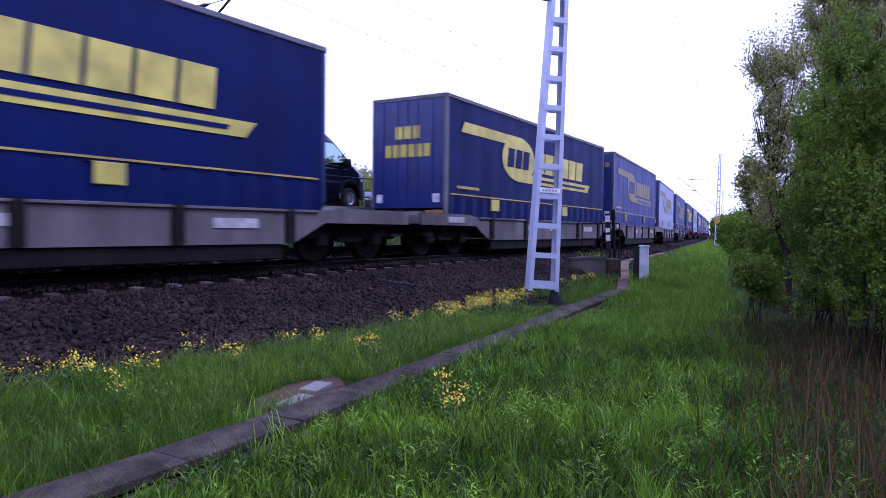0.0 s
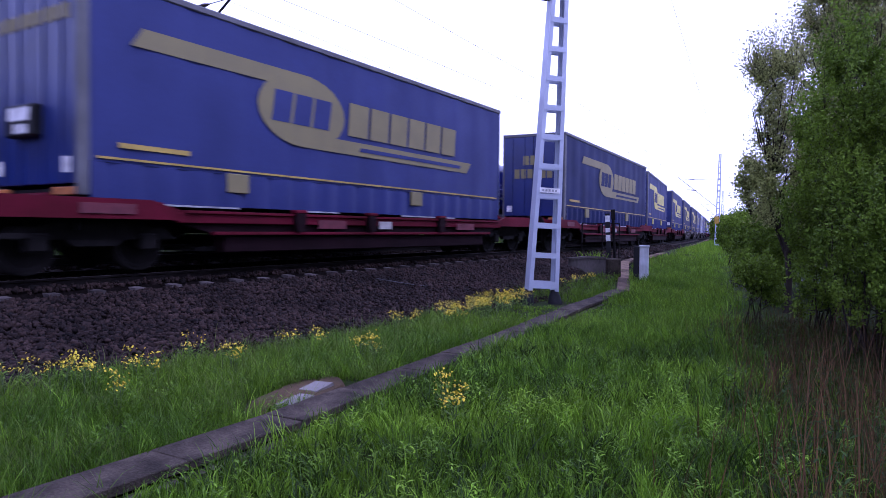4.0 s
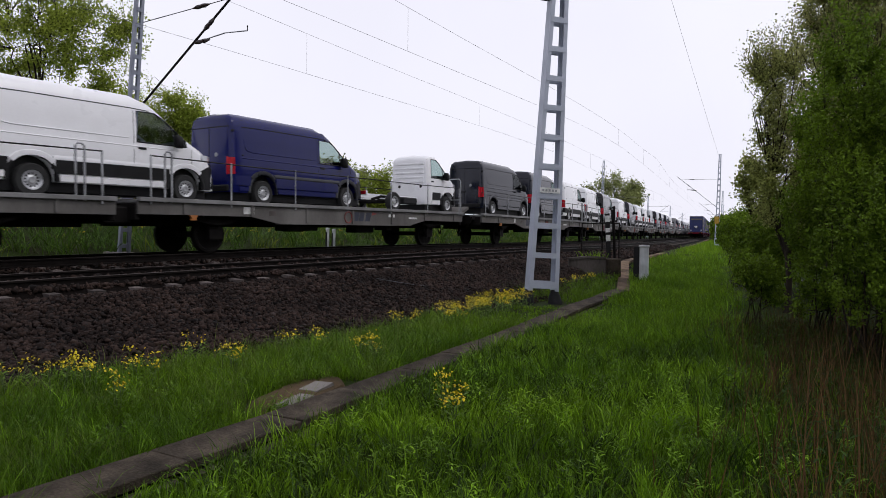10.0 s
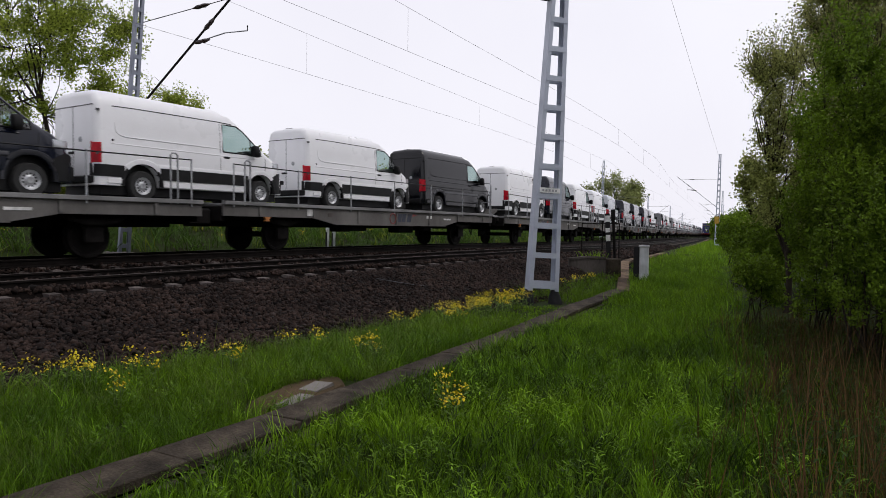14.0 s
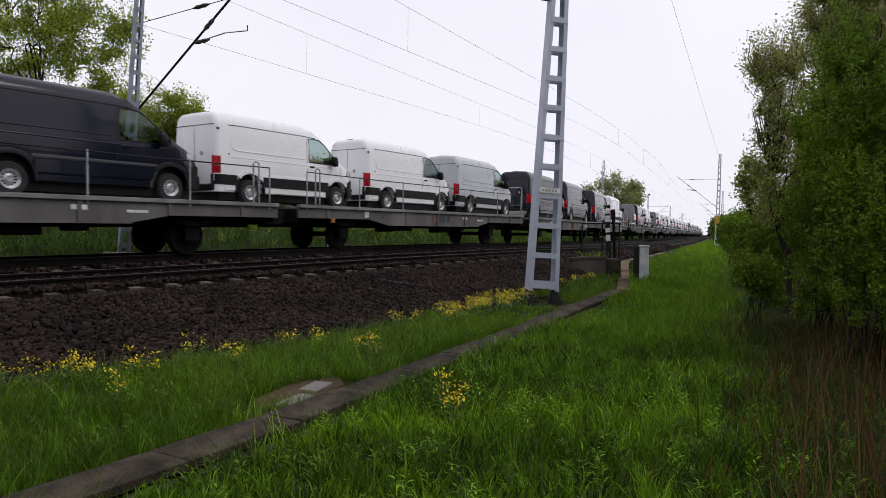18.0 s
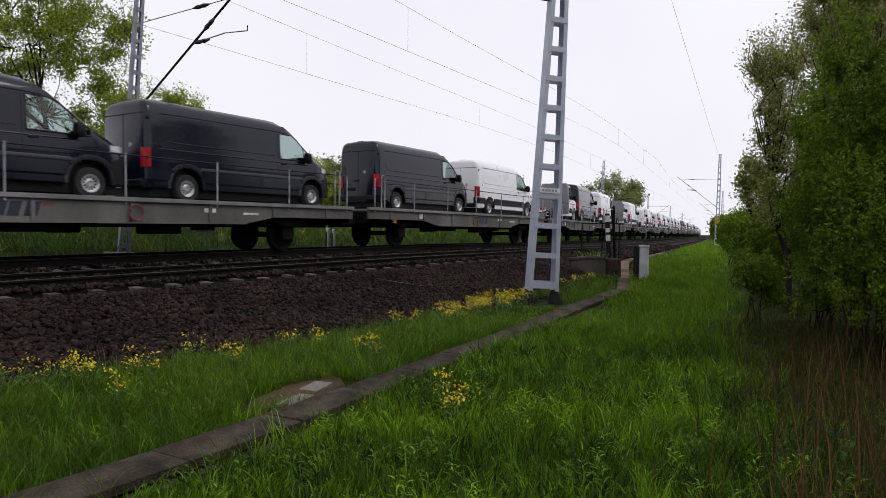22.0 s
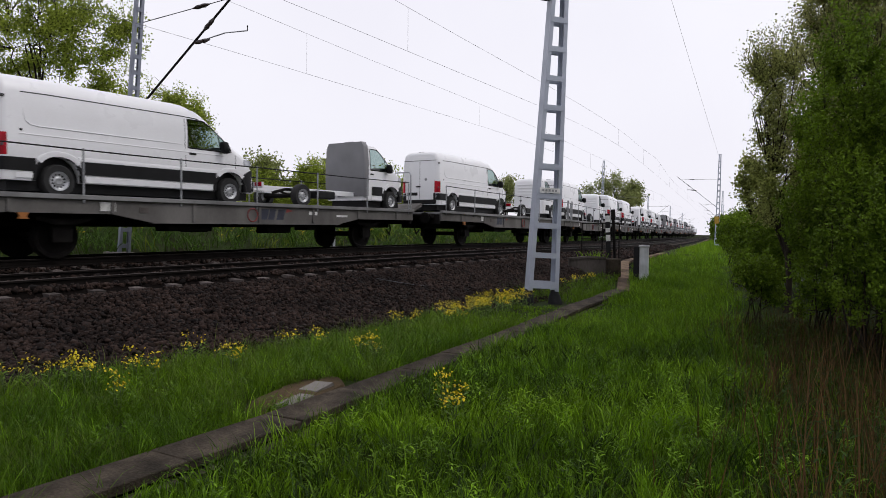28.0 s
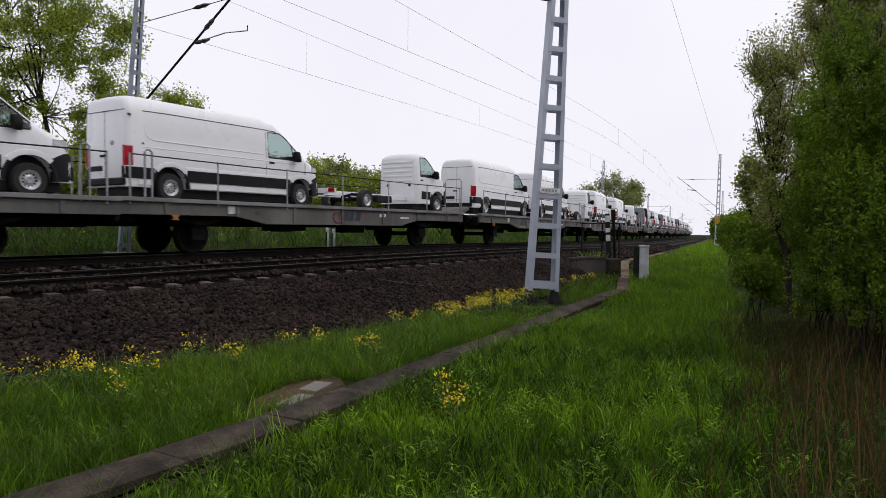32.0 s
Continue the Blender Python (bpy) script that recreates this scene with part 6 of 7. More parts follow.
def flat_half(outer, label, longer=0.0):
    """One half of a double car-carrying flat wagon, 14.8 m long; outer: +1 when its gated end looks towards +x; longer: how far that end reaches out."""
    t = thing("flat_wagon", label, "wagon", "car-carrying wagons")
    h = HALF / 2
    lo, hi = -h - (longer if outer < 0 else 0), h + (longer if outer > 0 else 0)
    logo, brake = (0.0, -0.28) if outer > 0 else (-2.85, 0.08)
    part("deck", Geo().box(lo, hi, -1.36, 1.36, DECK - 0.07, DECK, 0.01), DECK_GREY, t, "flat steel deck")
    for sgn in (-1, 1):
        y0, y1 = sorted((sgn * 1.33, sgn * 1.40))
        sill = part("side_sill", Geo().prism([(lo, 1.23), (hi, 1.23), (hi, 0.93), (4.15, 0.93), (3.2, 0.76), (-3.2, 0.76), (-4.15, 0.93), (lo, 0.93)], y0, y1), BED_GREY, t, "dusty grey fish-bellied side sill")
        part("upper_flange", Geo().box(lo, hi, *sorted((sgn * 1.33, sgn * 1.47)), 1.215, 1.31 if sgn < 0 else 1.37, 0.006), DECK_GREY, t, "raised steel deck edge")
        part("lower_flange", Geo().box(-3.2, 3.2, *sorted((sgn * 1.31, sgn * 1.45)), 0.74, 0.765), BED_GREY, t)
        if sgn < 0:
            for k in range(7):
                xk = -h + 1.2 + k * (2 * h - 2.4) / 6
                z0 = 0.95 if abs(xk) > 3.6 else 0.78
                part("rib", Geo().box(xk - 0.04, xk + 0.04, -1.44, -1.40, z0, 1.22), BED_GREY, t)
        for k, wd in enumerate((0.30, 0.24, 0.28) if sgn < 0 else ()):
            part("print_block", Geo().prism([(logo + k * 0.31, 0.87), (logo + k * 0.31 + 0.9 * wd, 0.87), (logo + 0.08 + k * 0.31 + 0.9 * wd, 1.15), (logo + 0.08 + k * 0.31, 1.15)], *sorted((sgn * 1.401, sgn * 1.405))), SIGN_NAVY, t, "navy blue logo block")
        if sgn < 0:
            part("red_wedge", Geo().prism([(logo + 0.98, 1.06), (logo + 1.26, 1.12), (logo + 1.01, 1.17)], *sorted((sgn * 1.401, sgn * 1.406))), SIGN_RED, t, "red logo wedge")
        for x0, wd, z0, hh in ((-4.4, 0.34, 0.99, 0.19), (1.9, 0.34, 1.02, 0.10), (-3.5, 0.22, 0.97, 0.12), (3.1, 0.5, 0.98, 0.06)) if sgn < 0 else ():
            part("data_plate", Geo().box(x0, x0 + wd, *sorted((sgn * 1.401, sgn * 1.41)), z0, z0 + hh), BED_PALE if x0 == -3.5 else WHITE_SIGN, t, "pale data panel")
        if sgn < 0:
            part("handwheel", Geo().tube([(brake + 0.17 * math.cos(a), sgn * 1.46, 0.98 + 0.17 * math.sin(a)) for a in np.linspace(0, 6.283, 17)], 0.018, 6, False), SIGN_RED, t, "dull red brake handwheel")
        for k in range(7):
            xk = lo + 0.30 + k * (hi - lo - 0.6) / 6
            part("post", Geo().tube([(xk, sgn * 1.43, DECK - 0.1), (xk, sgn * 1.43, DECK + 1.01)], 0.020, 6), GALV, t, "thin grey stanchion")
        part("rope", Geo().tube([(lo + 0.30, sgn * 1.43, DECK + 0.99), (-h / 2, sgn * 1.43, DECK + 0.97), (0, sgn * 1.43, DECK + 0.98), (h / 2, sgn * 1.43, DECK + 0.97), (hi - 0.30, sgn * 1.43, DECK + 0.99)], 0.016, 5), BLACK, t, "taut dark guard rope")
        xk = -outer * (h - 0.75)
        part("hoop", Geo().tube([(xk - 0.09, sgn * 1.43, DECK - 0.05), (xk - 0.09, sgn * 1.43, DECK + 1.06), (xk - 0.04, sgn * 1.43, DECK + 1.11), (xk + 0.04, sgn * 1.43, DECK + 1.11), (xk + 0.09, sgn * 1.43, DECK + 1.06), (xk + 0.09, sgn * 1.43, DECK - 0.05)], 0.022, 6), GALV, t, "grey tubular hoop")
    part("underframe", Geo().box(lo + 0.3, hi - 0.3, -0.55, 0.55, 0.66, 1.18), DARK_STEEL, t, "dark central underframe")
    for x0, x1, y0, y1, z0, z1 in ((-2.6, -1.3, -1.15, -0.65, 0.56, 0.76), (0.6, 1.5, -1.1, -0.6, 0.50, 0.76), (2.0, 2.4, -1.2, -0.7, 0.58, 0.76), (-0.6, 0.0, 0.6, 1.1, 0.52, 0.76)):
        part("brake_gear", Geo().box(x0, x1, y0, y1, z0, z1, 0.03), DARK_STEEL, t)
    for x in (-5.0, 5.0):
        wheelset(t, x)
    xo = hi if outer > 0 else lo
    for sgn in (-1, 1):
        part("buffer", Geo().tube([(xo - 0.05 * outer, sgn * 0.87, 1.03), (xo + 0.30 * outer, sgn * 0.87, 1.03), (xo + 0.30 * outer, sgn * 0.87, 1.03), (xo + 0.36 * outer, sgn * 0.87, 1.03)], [0.10, 0.10, 0.21, 0.21], 12), DARK_STEEL, t, "round dark buffer")
        if outer < 0:
            continue
        part("end_rail", Geo().tube([(xo - 0.1 * outer, sgn * 1.38, DECK), (xo - 0.1 * outer, sgn * 1.38, DECK + 1.28), (xo - 0.1 * outer, sgn * 1.31, DECK + 1.37), (xo - 0.1 * outer, sgn * 0.72, DECK + 1.37), (xo - 0.1 * outer, sgn * 0.65, DECK + 1.28), (xo - 0.1 * outer, sgn * 0.65, DECK)], 0.026, 6), GALV, t, "grey end railing")
        part("end_rail", Geo().tube([(xo - 0.1 * outer, sgn * 1.38, DECK + 0.55), (xo - 0.1 * outer, sgn * 0.75, DECK + 0.55)], 0.018, 6), GALV, t)
    part("brake_hose", Geo().tube([(xo, -0.3, 0.95), (xo + 0.15 * outer, -0.32, 0.62), (xo + 0.05 * outer, -0.34, 0.42), (xo - 0.15 * outer, -0.36, 0.60)], 0.03, 6), BLACK, t, "hanging black brake hose")
    if outer > 0:
        part("drop_ramp", Geo().prism([(xo + 0.20, DECK - 0.08), (xo + 0.88, DECK + 0.20), (xo + 0.86, DECK + 0.31), (xo + 0.24, DECK + 0.05)], -1.20, 1.10), BED_GREY, t, "raised loading flap at the wagon end")
        for y in (-0.9, 0.9):
            part("flap_strut", Geo().tube([(xo, y, 0.98), (xo + 0.60, y, DECK + 0.06)], 0.04, 6), DARK_STEEL, t)
    else:
        part("flap_rest", Geo().prism([(xo + 0.02, 1.0), (xo - 0.30, 1.06), (xo - 0.34, 1.16), (xo + 0.02, 1.20)], -1.10, 1.10), DARK_STEEL, t, "dark rest for the loading flap")
    part("coupling", Geo().box(*sorted((xo, xo + 0.58 * outer)), -0.16, 0.16, 0.86, 1.08, 0.04), DARK_STEEL, t, "dark screw coupling")
    part("jacking_point", Geo().prism([(-6.05, 0.93), (-5.83, 0.93), (-5.88, 0.86), (-5.85, 0.81), (-6.03, 0.81), (-6.00, 0.86)], -1.42, -1.36), SIGN_ORANGE, t, "ochre jacking bracket")
    xi = -outer * h
    part("drawbar", Geo().box(*sorted((xi, xi - 0.62 * outer)), -0.9, 0.9, 0.74, 1.12, 0.03), DARK_STEEL, t, "dark coupling between the wagon halves")
    for xe in (lo + 0.03, hi - 0.03):
        part("headstock", Geo().box(xe - 0.06, xe + 0.06, -1.325, 1.325, 0.80, 1.17, 0.01), DARK_STEEL, t, "dark end beam")
    return t


# ---- the far train: double flat wagons with vans ----
W, N, G, K, SV = VAN_WHITE, VAN_NAVY, VAN_GREY, VAN_BLACK, VAN_SILVER
NAMES = {W: "white", N: "navy blue", G: "slate grey", K: "black", SV: "silver", VAN_SLATE: "blue-grey"}
FAR_RIDERS, NEAR_RIDERS = [], []
protos = {}


def narrow(t, k):
    """Draws a vehicle in to its true width, its near side held."""
    for ob in t.children:
        wheel = ob.name.startswith("wheel") and not ob.name.startswith("wheel_arch")
        if not wheel:
            ob.data.transform(Matrix.Diagonal((1, k, 1, 1)))
        ob.location.y = ob.location.y * k - 0.99 * (0.945 - k)


def vehicle(kind, colour, wb, full=True):
    key = (kind, colour.name, wb, full)
    size = "long" if wb > 4 else "short"
    if key not in protos:
        if kind == "van":
            ob = van(colour, f"{NAMES[colour]} {size}-wheelbase panel van with high roof on a flat wagon", wb, False, full)
        elif kind == "glazed":
            ob = van(colour, f"{NAMES[colour]} van with dark side windows on a flat wagon", wb, True, full)
        else:
            ob = chassis_cab(colour, f"{NAMES[colour]} chassis cab with bare frame" + (" and grey cover" if kind == "covered" else "") + " on flat wagon", wb, kind == "covered")
        narrow(ob, 0.88)
        protos[key] = ob
        return ob
    return copy_thing(protos[key], Matrix())


SHORT, LONG = 3.56, 4.40
GATE0 = 36.20
PITCH_U = 33.35
units = {
    -1: [("van", G, SHORT, 6.6), ("van", G, SHORT, 13.5), ("cab", W, SHORT, 20.3), ("van", W, SHORT, 26.0), ("glazed", G, SHORT, 32.3)],
    0: [("van", K, SHORT, 39.6), ("cab", W, SHORT, 46.2), ("van", G, SHORT, 52.35), ("van", N, SHORT, 58.90), ("van", N, SHORT, 65.21)],
    1: [("van", VAN_SLATE, SHORT, 73.05), ("van", W, SHORT, 79.52), ("van", W, SHORT, 85.80), ("van", N, SHORT, 92.17), ("cab", W, SHORT, 98.39)],
    2: [("van", G, SHORT, 106.56), ("van", G, SHORT, 112.87), ("van", W, SHORT, 119.42), ("van", W, SHORT, 126.03), ("van", K, SHORT, 132.37)],
    3: [("van", W, SHORT, 140.44), ("van", G, SHORT, 147.02), ("van", W, SHORT, 153.37), ("van", W, SHORT, 159.62), ("van", SV, SHORT, 165.83)],
    4: [("van", G, LONG, 174.37), ("van", G, LONG, 181.72), ("van", G, LONG, 190.56), ("van", W, LONG, 198.22)],
    5: [("covered", W, LONG, 207.95), ("van", K, LONG, 215.30), ("van", W, LONG, 223.42), ("covered", W, LONG, 230.75)],
    6: [("van", W, LONG, 239.58), ("cab", W, LONG, 247.60), ("van", W, LONG, 255.83), ("cab", W, LONG, 263.40)],
    7: [("van", W, LONG, 272.4), ("van", W, LONG, 280.2), ("cab", W, LONG, 288.6), ("van", W, LONG, 296.2)],
    8: [("van", W, LONG, 305.6), ("cab", W, LONG, 313.2), ("covered", W, LONG, 322.2), ("van", K, LONG, 329.8)],
    9: [("van", W, LONG, 339.0), ("covered", W, LONG, 346.6), ("van", W, LONG, 355.4), ("van", SV, LONG, 363.0)],
    10: [("van", W, LONG, 372.2), ("covered", W, LONG, 380.0), ("van", G, LONG, 388.7), ("van", W, LONG, 396.3)],
    11: [("van", W, LONG, 405.5), ("van", W, LONG, 413.2), ("cab", W, LONG, 421.9)],
}
LONGER = {(0, 1): -0.4, (1, 0): 0.6, (1, 1): -0.55, (2, 0): 0.55, (2, 1): -0.3, (3, 0): 0.4, (3, 1): 0.2, (4, 0): 0.3, (4, 1): -0.3, (5, 0): 0.4, (5, 1): -0.2, (6, 0): 0.4}
AHEAD = {(4, 0): 0.28, (5, 0): 0.3, (5, 1): -0.42, (6, 0): 0.62}
halves = {}
for u, loads in units.items():
    gate = GATE0 + PITCH_U * u - 0.45 * min(max(u - 5, 0), 2) + {4: 0.25, 5: 0.15, 6: -0.20}.get(u, 0.0)
    for k, outer in ((0, -1), (1, 1)):
        longer = LONGER.get((u, k), 0.0)
        if (outer, longer) not in halves:
            halves[outer, longer] = ob = flat_half(outer, "dusty grey flat wagon half with rope-railed deck carrying vans", longer)
        else:
            ob = copy_thing(halves[outer, longer], Matrix())
        FAR_RIDERS.append((ob, gate + (9.55, 25.90)[k] + AHEAD.get((u, k), 0.0), 0.04, 0.0))
    for kind, colour, wb, tau in loads:
        FAR_RIDERS.append((vehicle(kind, colour, wb, 0 <= u < 7), tau, 0.04 + DECK, wb / 2))


# ---- the near train: curtain-sided trailers on pocket wagons ----
PANEL_PALE = surface("faded_panel", (0.42, 0.40, 0.38), 0.7, 0.3, 4.0, 25.0, 0.0)
PANEL_RED = surface("scuffed_red_panel", (0.125, 0.014, 0.024), 0.7, 0.35, 4.0, 25.0, 0.0)


def slab_quad(g, x0, x1, z0, z1, y, skew=0.0, th=0.006):
    return g.prism([(x0, z0), (x1, z0), (x1 + skew, z1), (x0 + skew, z1)], y - th, y)


def trailer(curtain, label, rear_style, L=13.6):
    """A curtain-sided semitrailer; x = 0 at its rear, the side at -y towards the viewer; L: its length."""
    yellow = TARP_YELLOW if curtain in (TARP_BLUE, TARP_DUSK) else YELLOW_FADED
    t = thing("semitrailer", label, "trailer", "trailers on the train")
    w, zt, zb = 1.275, 4.51, 1.30
    q = L - 13.6
    for sgn in (-1, 1):
        rings = []
        for x in np.linspace(0.14, L - 0.14, 60):
            wav = 0.010 * math.sin(x * 5.3) + 0.006 * math.sin(x * 11.0 + 1)
            y = sgn * (w - 0.022 + wav)
            rings.append([(x, y, zt - 0.10), (x, y + sgn * 0.006, 3.2), (x, y + sgn * 0.004, 2.2), (x, y, zb + 0.36), (x, y - sgn * 0.05, zb + 0.36), (x, y - sgn * 0.05, zt - 0.10)])
        part("curtain", Geo().loft(rings), curtain, t, "tensioned curtain", smooth=60)
        skirt = []
        for x in np.linspace(0.14, L - 0.14, 130):
            y = sgn * (w - 0.018 + 0.030 * math.sin(x * 9.4) + 0.008 * math.sin(x * 21.1))
            skirt.append([(x, y, zb + 0.355), (x, y + sgn * 0.010, zb + 0.14), (x, y - sgn * 0.01, zb - 0.24), (x, y - sgn * 0.05, zb - 0.24), (x, y - sgn * 0.05, zb + 0.355)])
        part("curtain_skirt", Geo().loft(skirt), curtain, t, "loose lower edge of the curtain", smooth=60)
        part("roof_rail", Geo().box(0.0, L, *sorted((sgn * (w - 0.08), sgn * (w + 0.01))), zt - 0.11, zt + 0.01, 0.02), ROOF_GREY, t, "dark roof rail")
        part("side_rave", Geo().box(0.0, L, *sorted((sgn * (w - 0.18), sgn * (w - 0.09))), zb - 0.16, zb - 0.02, 0.01), BLACK, t)
        ys = sgn * (w + 0.012)
        part("yellow_line", Geo().box(0.25, L - 0.25, *sorted((ys, ys - sgn * 0.012)), zb + 0.41, zb + 0.445), LINE_YELLOW, t, "ochre yellow line")
        for x in (2.7, 8.6 + q):
            part("side_board", Geo().box(x, x + 0.50, *sorted((sgn * (w + 0.040), sgn * (w - 0.02))), zb + 0.02, zb + 0.37, 0.01), yellow, t, "yellow square panel")
        if sgn > 0:
            continue
        for xk, wd in ((0.8, 2.2), (4.6, 1.2), (8.2, 2.6)):
            part("edge_strip", Geo().box(xk, xk + wd, *sorted((sgn * (w + 0.012), sgn * (w - 0.03))), zb - 0.275, zb - 0.245), GALV, t, "pale strip along the lower edge")
        # the printed device: an oval, two bars and plain blocks
        oval = [(q + 4.70 + 1.27 * math.cos(a), 3.10 + 0.74 * math.sin(a)) for a in np.linspace(0, 6.283, 25)[:-1]]
        dev = part("oval_print", Geo().prism(oval, *sorted((ys, ys - sgn * 0.012))), yellow, t, "yellow oval printed on the curtain")
        yi = sgn * (w + 0.018)
        for k in range(3):
            part("blue_block", Geo().prism([(q + 3.78 + 0.58 * k, 2.80), (q + 4.28 + 0.58 * k, 2.80), (q + 4.38 + 0.58 * k, 3.42), (q + 3.88 + 0.58 * k, 3.42)], *sorted((yi, yi - sgn * 0.005))), curtain, dev)
        g = Geo()
        slab_quad(g, q + 0.80, q + 4.70, 3.53, 3.84, ys + 0.012, 0.22)
        part("upper_bar", g, yellow, t, "yellow bar printed on the curtain")
        g = Geo()
        slab_quad(g, q + 4.70, q + 11.45, 2.36, 2.66, ys + 0.012, 0.26)
        part("lower_bar", g, yellow, t, "yellow bar printed on the curtain")
        g = Geo()
        slab_quad(g, q + 6.50, q + 11.05, 2.46, 2.55, ys - 0.001, 0.06, 0.004)
        part("small_print", g, curtain, t, "thin line of unreadable print")
        for k in range(6):
            g = Geo()
            slab_quad(g, q + 6.10 + 0.79 * k, q + 6.80 + 0.79 * k, 2.78, 3.52, ys if sgn > 0 else ys + 0.006, 0.06)
            part("yellow_block", g, yellow, t, "plain yellow block in a row")
        part("small_print", Geo().box(0.6, 1.9, *sorted((ys, ys - sgn * 0.012)), zb + 0.60, zb + 0.68), LINE_YELLOW, t)
    part("roof", Geo().box(0.02, L - 0.02, -w + 0.05, w - 0.05, zt - 0.04, zt + 0.005), TARP_PALE, t, "pale roof sheet")
    part("front_wall", Geo().box(L - 0.10, L, -w + 0.01, w - 0.01, zb - 0.1, zt - 0.02, 0.03), DOOR_BLUE, t)
    part("floor", Geo().box(0.05, L - 0.05, -w + 0.06, w - 0.06, zb - 0.18, zb - 0.05), BLACK, t)
    for sgn in (-1, 1):
        door = part("rear_door", Geo().box(-0.04, 0.02, *sorted((sgn * 0.012, sgn * (w - 0.07))), zb + 0.02, zt - 0.12, 0.01), DOOR_BLUE, t, "blue rear door")
        for yb in (0.35, 0.85):
            part("lock_rod", Geo().tube([(-0.055, sgn * yb, zb), (-0.055, sgn * yb, zt - 0.15)], 0.014, 6), DOOR_BLUE, door)
        part("rear_post", Geo().box(-0.05, 0.14, *sorted((sgn * (w - 0.08), sgn * w)), zb - 0.16, zt - 0.02, 0.015), ROOF_GREY, t)
        part("tail_lamp", Geo().box(-0.09, -0.03, *sorted((sgn * 0.65, sgn * 1.2)), zb - 0.16, zb - 0.04, 0.01), SIGN_ORANGE, t, "orange reflecting tail board")
        part("white_label", Geo().box(-0.055, -0.041, *sorted((sgn * 0.85, sgn * 1.08)), zb + 0.18, zb + 0.42), WHITE_SIGN, t)
        part("mudflap", Geo().box(-0.02, 0.0, *sorted((sgn * 0.55, sgn * 1.2)), 0.62, zb - 0.2), BLACK, t)
    part("rear_header", Geo().box(-0.05, 0.10, -w, w, zt - 0.12, zt, 0.015), ROOF_GREY, t)
    if rear_style == 0:
        for z, y1, n in ((3.30, 0.45, 3), (2.78, 0.80, 6)):
            for k in range(n):
                wd = 2 * y1 / n
                part("rear_block", Geo().box(-0.058, -0.041, -y1 + k * wd + 0.03, -y1 + (k + 1) * wd - 0.03, z, z + 0.36), yellow, t, "plain yellow block on the door")
    else:
        for k in range(9):
            part("rear_block", Geo().box(-0.058, -0.041, -1.05 + k * 0.235, -0.87 + k * 0.235, 3.78, 4.0), yellow, t, "plain yellow block on the door")
        part("rear_unit", Geo().box(-0.22, -0.04, -0.35, 0.45, 2.05, 2.55, 0.03), BLACK, t, "black box with pale labels on the door")
        part("label", Geo().box(-0.226, -0.221, -0.25, 0.35, 2.30, 2.50), WHITE_SIGN, t)
        part("label", Geo().box(-0.226, -0.221, -0.20, 0.20, 2.10, 2.24), WHITE_SIGN, t)
    for x in (3.1, 4.4, 5.7):
        part("trailer_axle", Geo().tube([(x, -1.0, 0.95), (x, 1.0, 0.95)], 0.07, 8), DARK_STEEL, t)
        for sgn in (-1, 1):
            wheel = part("trailer_wheel", tyre_mesh, TYRE, t)
            wheel.matrix_basis = pose(x, sgn * 0.86, 0.95, 0, 0, 0 if sgn < 0 else 180) @ Matrix.Diagonal((1.4, 1.8, 1.4, 1))
    part("chassis_beam", Geo().box(0.3, 13.2, -0.45, 0.45, zb - 0.45, zb - 0.18), BLACK, t)
    return t


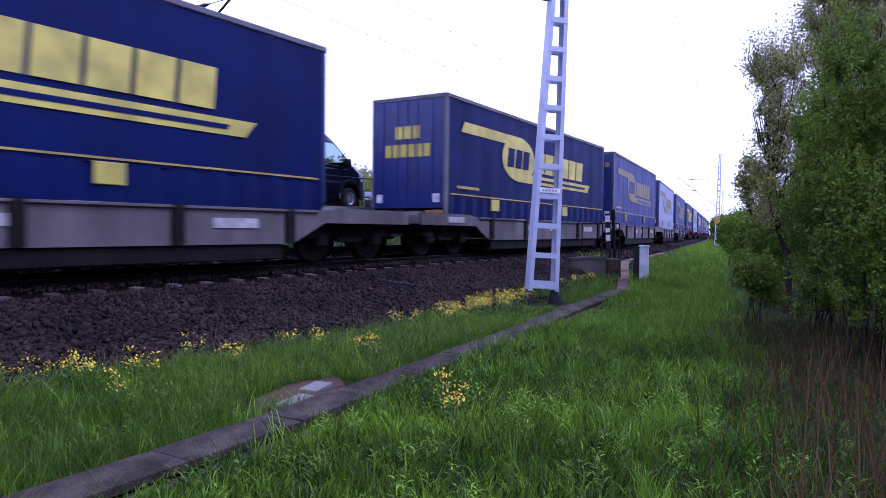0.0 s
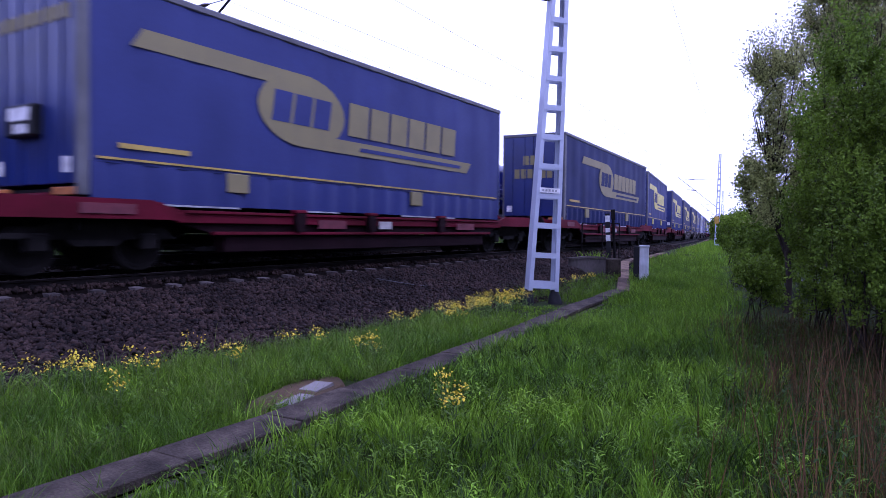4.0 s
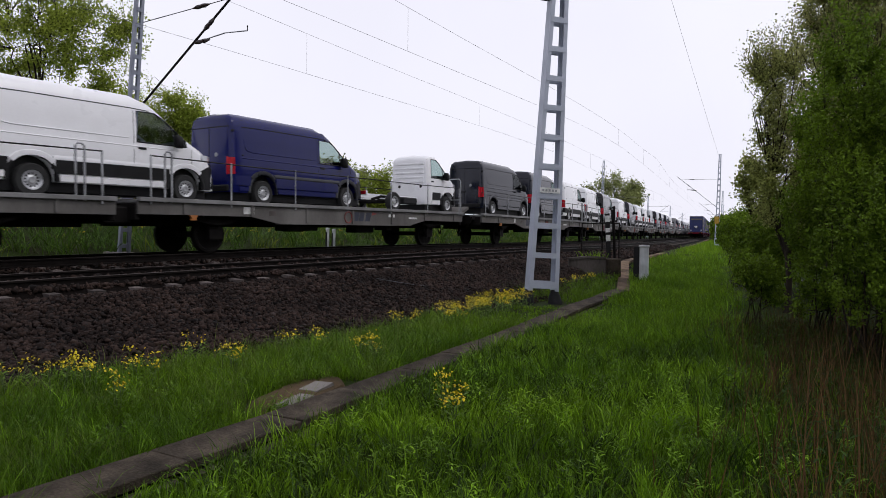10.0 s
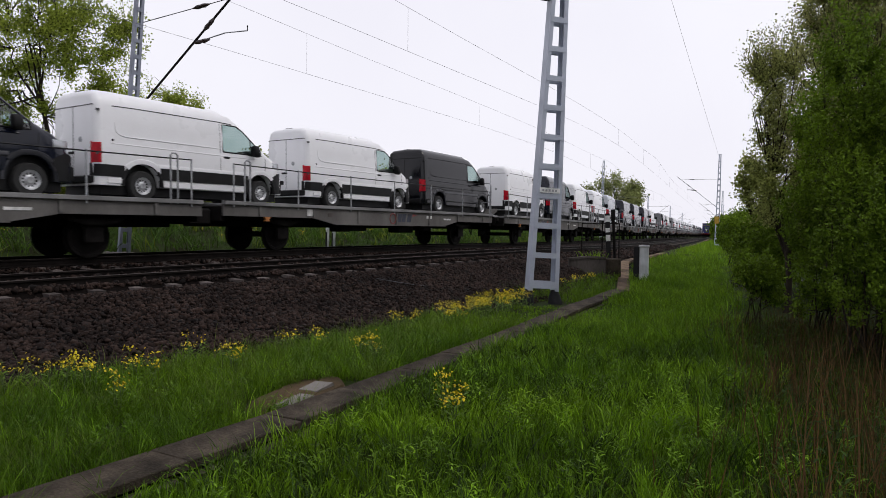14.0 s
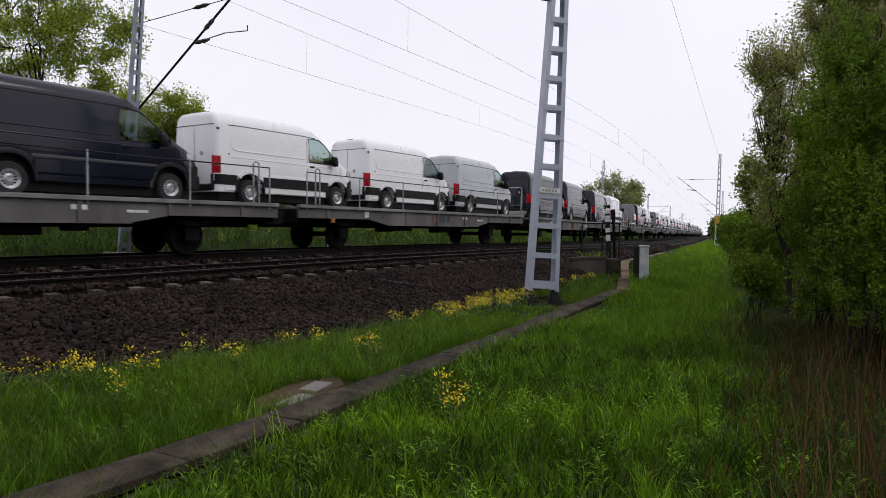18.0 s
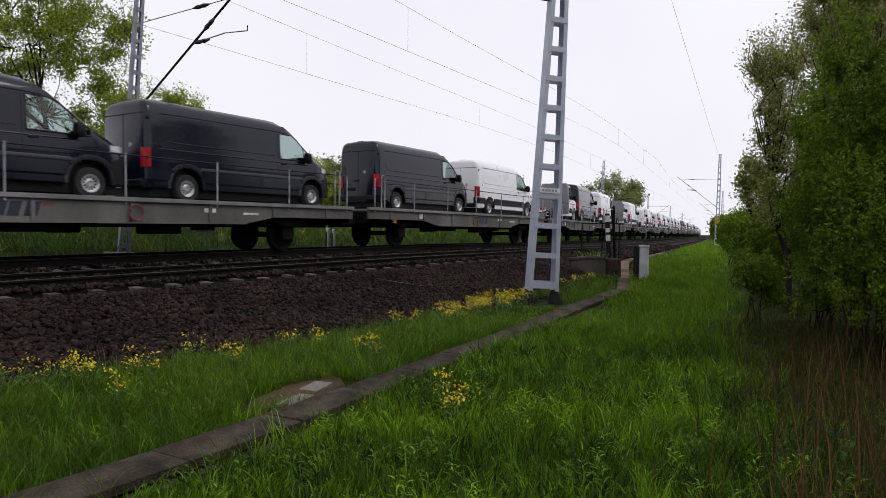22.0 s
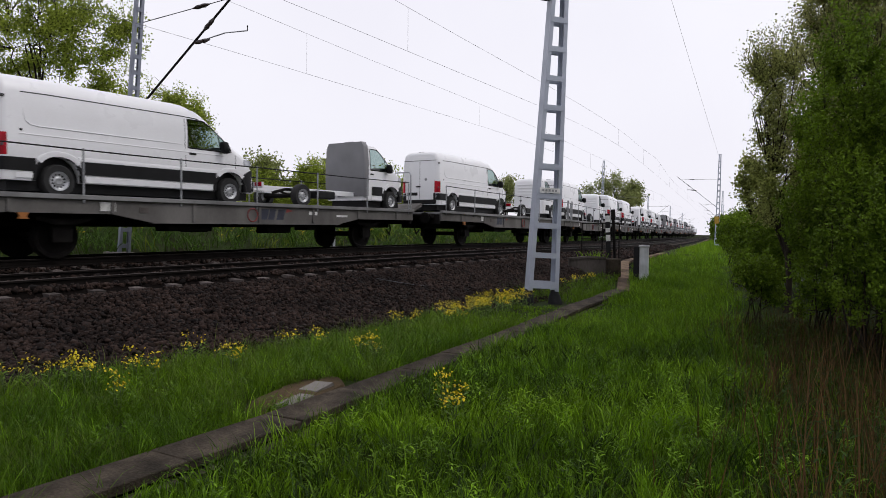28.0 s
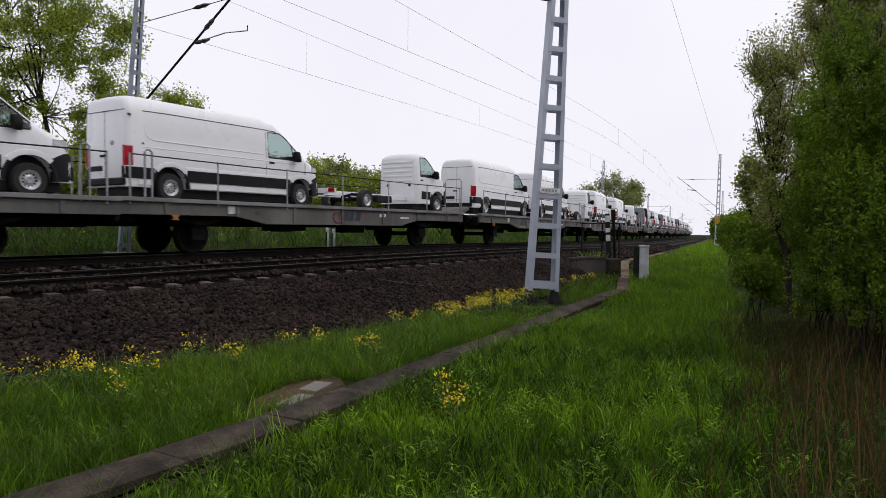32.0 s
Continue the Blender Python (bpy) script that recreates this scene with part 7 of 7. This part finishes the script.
def pocket_wagon(mat, label, pale):
    """A pocket wagon 18 m long: deep side sills between raised bogie ends; x = 0 at its middle."""
    t = thing("pocket_wagon", label, "wagon", "pocket wagons")
    h = 8.9
    top, low = (1.08, 0.42) if pale else (0.99, 0.60)
    for sgn in (-1, 1):
        y0, y1 = sorted((sgn * 1.30, sgn * 1.40))
        if not pale:
            y0, y1 = sorted((sgn * 1.27, sgn * 1.33))
            part("upper_band", Geo().box(-h + 3.0, h - 3.0, *sorted((sgn * 1.33, sgn * 1.41)), 0.795, top - 0.03, 0.01), mat, t, "red upper band of the sill")
            part("lower_lip", Geo().box(-h + 3.7, h - 3.7, *sorted((sgn * 1.33, sgn * 1.44)), low - 0.01, low + 0.05, 0.01), mat, t, "red lip along the sill's foot")
            for xe in (-1, 1):
                part("end_plate", Geo().prism([(xe * h, 1.155), (xe * (h - 2.5), 1.155), (xe * (h - 3.1), top), (xe * (h - 3.1), 0.80), (xe * (h - 2.9), 0.845), (xe * h, 0.845)], *sorted((sgn * 1.33, sgn * 1.40))), mat, t)
        # on red wagons the recessed web carries its shade in the colour
        part("side_sill", Geo().prism([(-h, 1.16), (-h + 2.5, 1.16), (-h + 3.1, top), (h - 3.1, top), (h - 2.5, 1.16), (h, 1.16), (h, 0.84), (h - 2.9, 0.84), (h - 3.8, low), (-h + 3.8, low), (-h + 2.9, 0.84), (-h, 0.84)], y0, y1), mat if pale else RED_SHADE, t, "deep steel side sill")
        part("sill_flange", Geo().box(-h + 3.1, h - 3.1, *sorted((sgn * 1.28, sgn * 1.46)), top - 0.03, top + 0.02, 0.006), mat, t)
        part("lower_beam", Geo().box(-h + 4.0, h - 4.0, *sorted((sgn * 1.0, sgn * 1.34)), 0.12 if pale else 0.27, low - 0.02, 0.02), DARK_STEEL if pale else RED_SHADE, t)
        for k in range(5 if sgn < 0 and pale else 0):
            xk = -h + 3.9 + k * (2 * h - 7.8) / 4
            part("rib", Geo().box(xk - 0.11, xk + 0.11, -1.46, -1.39, low + 0.02, top + 0.04), DARK_STEEL, t)
        for xk in (-3.1, -0.75, 2.3) if sgn < 0 and not pale else ():
            part("stanchion", Geo().prism([(xk - 0.13, top + 0.05), (xk + 0.13, top + 0.05), (xk + 0.14, 0.86), (xk + 0.08, 0.66), (xk - 0.08, 0.66), (xk - 0.14, 0.86)], -1.52, -1.40), RED_SHADE, t, "folded side stanchion in shade-darkened red")
            part("stanchion_cap", Geo().box(xk - 0.17, xk + 0.17, -1.53, -1.38, top + 0.03, top + 0.10, 0.015), mat, t)
        for x0, wd in ((-2.5, 0.9), (-0.4, 0.5), (3.2, 1.0), (-7.6, 0.9)) if sgn < 0 else ():
            part("data_panel", Geo().box(x0, x0 + wd, -1.425, -1.401, 0.72 if abs(x0) < 5 else 0.92, 0.90 if abs(x0) < 5 else 1.08), PANEL_PALE if pale or abs(x0 + 0.4) < 0.1 else PANEL_RED, t, "scuffed data panel")
        for xe in (-h, h):
            part("buffer", Geo().tube([(xe, sgn * 0.87, 1.03), (xe + 0.32 * np.sign(xe), sgn * 0.87, 1.03), (xe + 0.32 * np.sign(xe), sgn * 0.87, 1.03), (xe + 0.38 * np.sign(xe), sgn * 0.87, 1.03)], [0.1, 0.1, 0.21, 0.21], 12), DARK_STEEL, t)
    part("pocket_floor", Geo().box(-h + 3.6, h - 3.6, -1.1, 1.1, 0.30, 0.38), DARK_STEEL, t)
    for xe in (-1, 1):
        part("end_platform", Geo().box(*sorted((xe * (h - 0.05), xe * (h - 2.8))), -1.30, 1.30, 0.86, 1.13, 0.02), mat if not pale else BED_GREY, t)
        part("hitch", Geo().prism([(xe * (h - 1.9), 1.13), (xe * (h - 1.1), 1.13), (xe * (h - 1.35), 1.24), (xe * (h - 1.65), 1.24)], -0.5, 0.5), mat if not pale else BED_GREY, t, "folding trailer hitch")
        part("step", Geo().box(*sorted((xe * (h - 0.2), xe * (h - 0.6))), -1.36, -1.20, 0.55, 0.62), DARK_STEEL, t)
        bogie(t, xe * (h - 1.75))
    return t


spec = [(-76.20, TARP_GREYBLUE, 1, 0), (-56.85, TARP_DULL, 0, 0), (-38.45, TARP_BLUE, 1, 0), (-19.00, TARP_BLUE, 0, 0), (-1.85, TARP_DUSK, 1, 1), (17.35, TARP_DUSK, 0, 1), (33.65, TARP_GREYBLUE, 1, 1), (52.0, TARP_PALE, 0, 1), (69.0, TARP_GREYBLUE, 0, 1), (87.5, TARP_BLUE, 1, 0), (105.0, TARP_PALE, 0, 0),
        (123.5, TARP_BLUE, 0, 1), (141.5, TARP_GREYBLUE, 1, 0), (159.5, TARP_BLUE, 0, 0), (178.0, TARP_PALE, 1, 1), (196.0, TARP_BLUE, 0, 0)]
proto_t, proto_w = {}, {}
for rear, mat, style, pale in spec:
    rear -= 1.25
    key = (mat.name, style)
    if key not in proto_t:
        look_of = {TARP_BLUE: "bright blue", TARP_DUSK: "dark blue", TARP_DULL: "weathered blue", TARP_GREYBLUE: "dusty grey-blue", TARP_PALE: "pale faded blue"}[mat]
        proto_t[key] = ob = trailer(mat, f"{look_of} curtain-sided semitrailer with yellow print on a pocket wagon", style, 15.0 if mat is TARP_DULL else 13.6)
    else:
        ob = copy_thing(proto_t[key], Matrix())
    NEAR_RIDERS.append((ob, rear, -0.05, 7.5 if mat is TARP_DULL else 6.8, 0.0))
    if pale not in proto_w:
        proto_w[pale] = ob = pocket_wagon(BED_PALE if pale else BED_RED, ("pale grey" if pale else "dull red") + " pocket wagon with sooty bogies under a trailer", pale)
    else:
        ob = copy_thing(proto_w[pale], Matrix())
    NEAR_RIDERS.append((ob, rear + 7.5, -0.06, 0.0, 0.45))


# ---- what moves ----
def motions():
    fine_far = [k * 0.5 for k in range(65)]
    for ob, tau, z, mid in FAR_RIDERS:
        walk(ob, [(t, line_pose(tau + mid + far_travel(t), FAR, z) @ pose(-mid, 0, 0)) for t in fine_far])
    near_times = [k * 0.5 for k in range(27)] + [16.0, 20.0, 26.0, 32.0]
    for ob, rear, z, mid, climb in NEAR_RIDERS:
        walk(ob, [(t, line_pose(rear + mid + near_travel(t), NEAR, z, climb) @ pose(-mid, 0, 0)) for t in near_times])


motions()
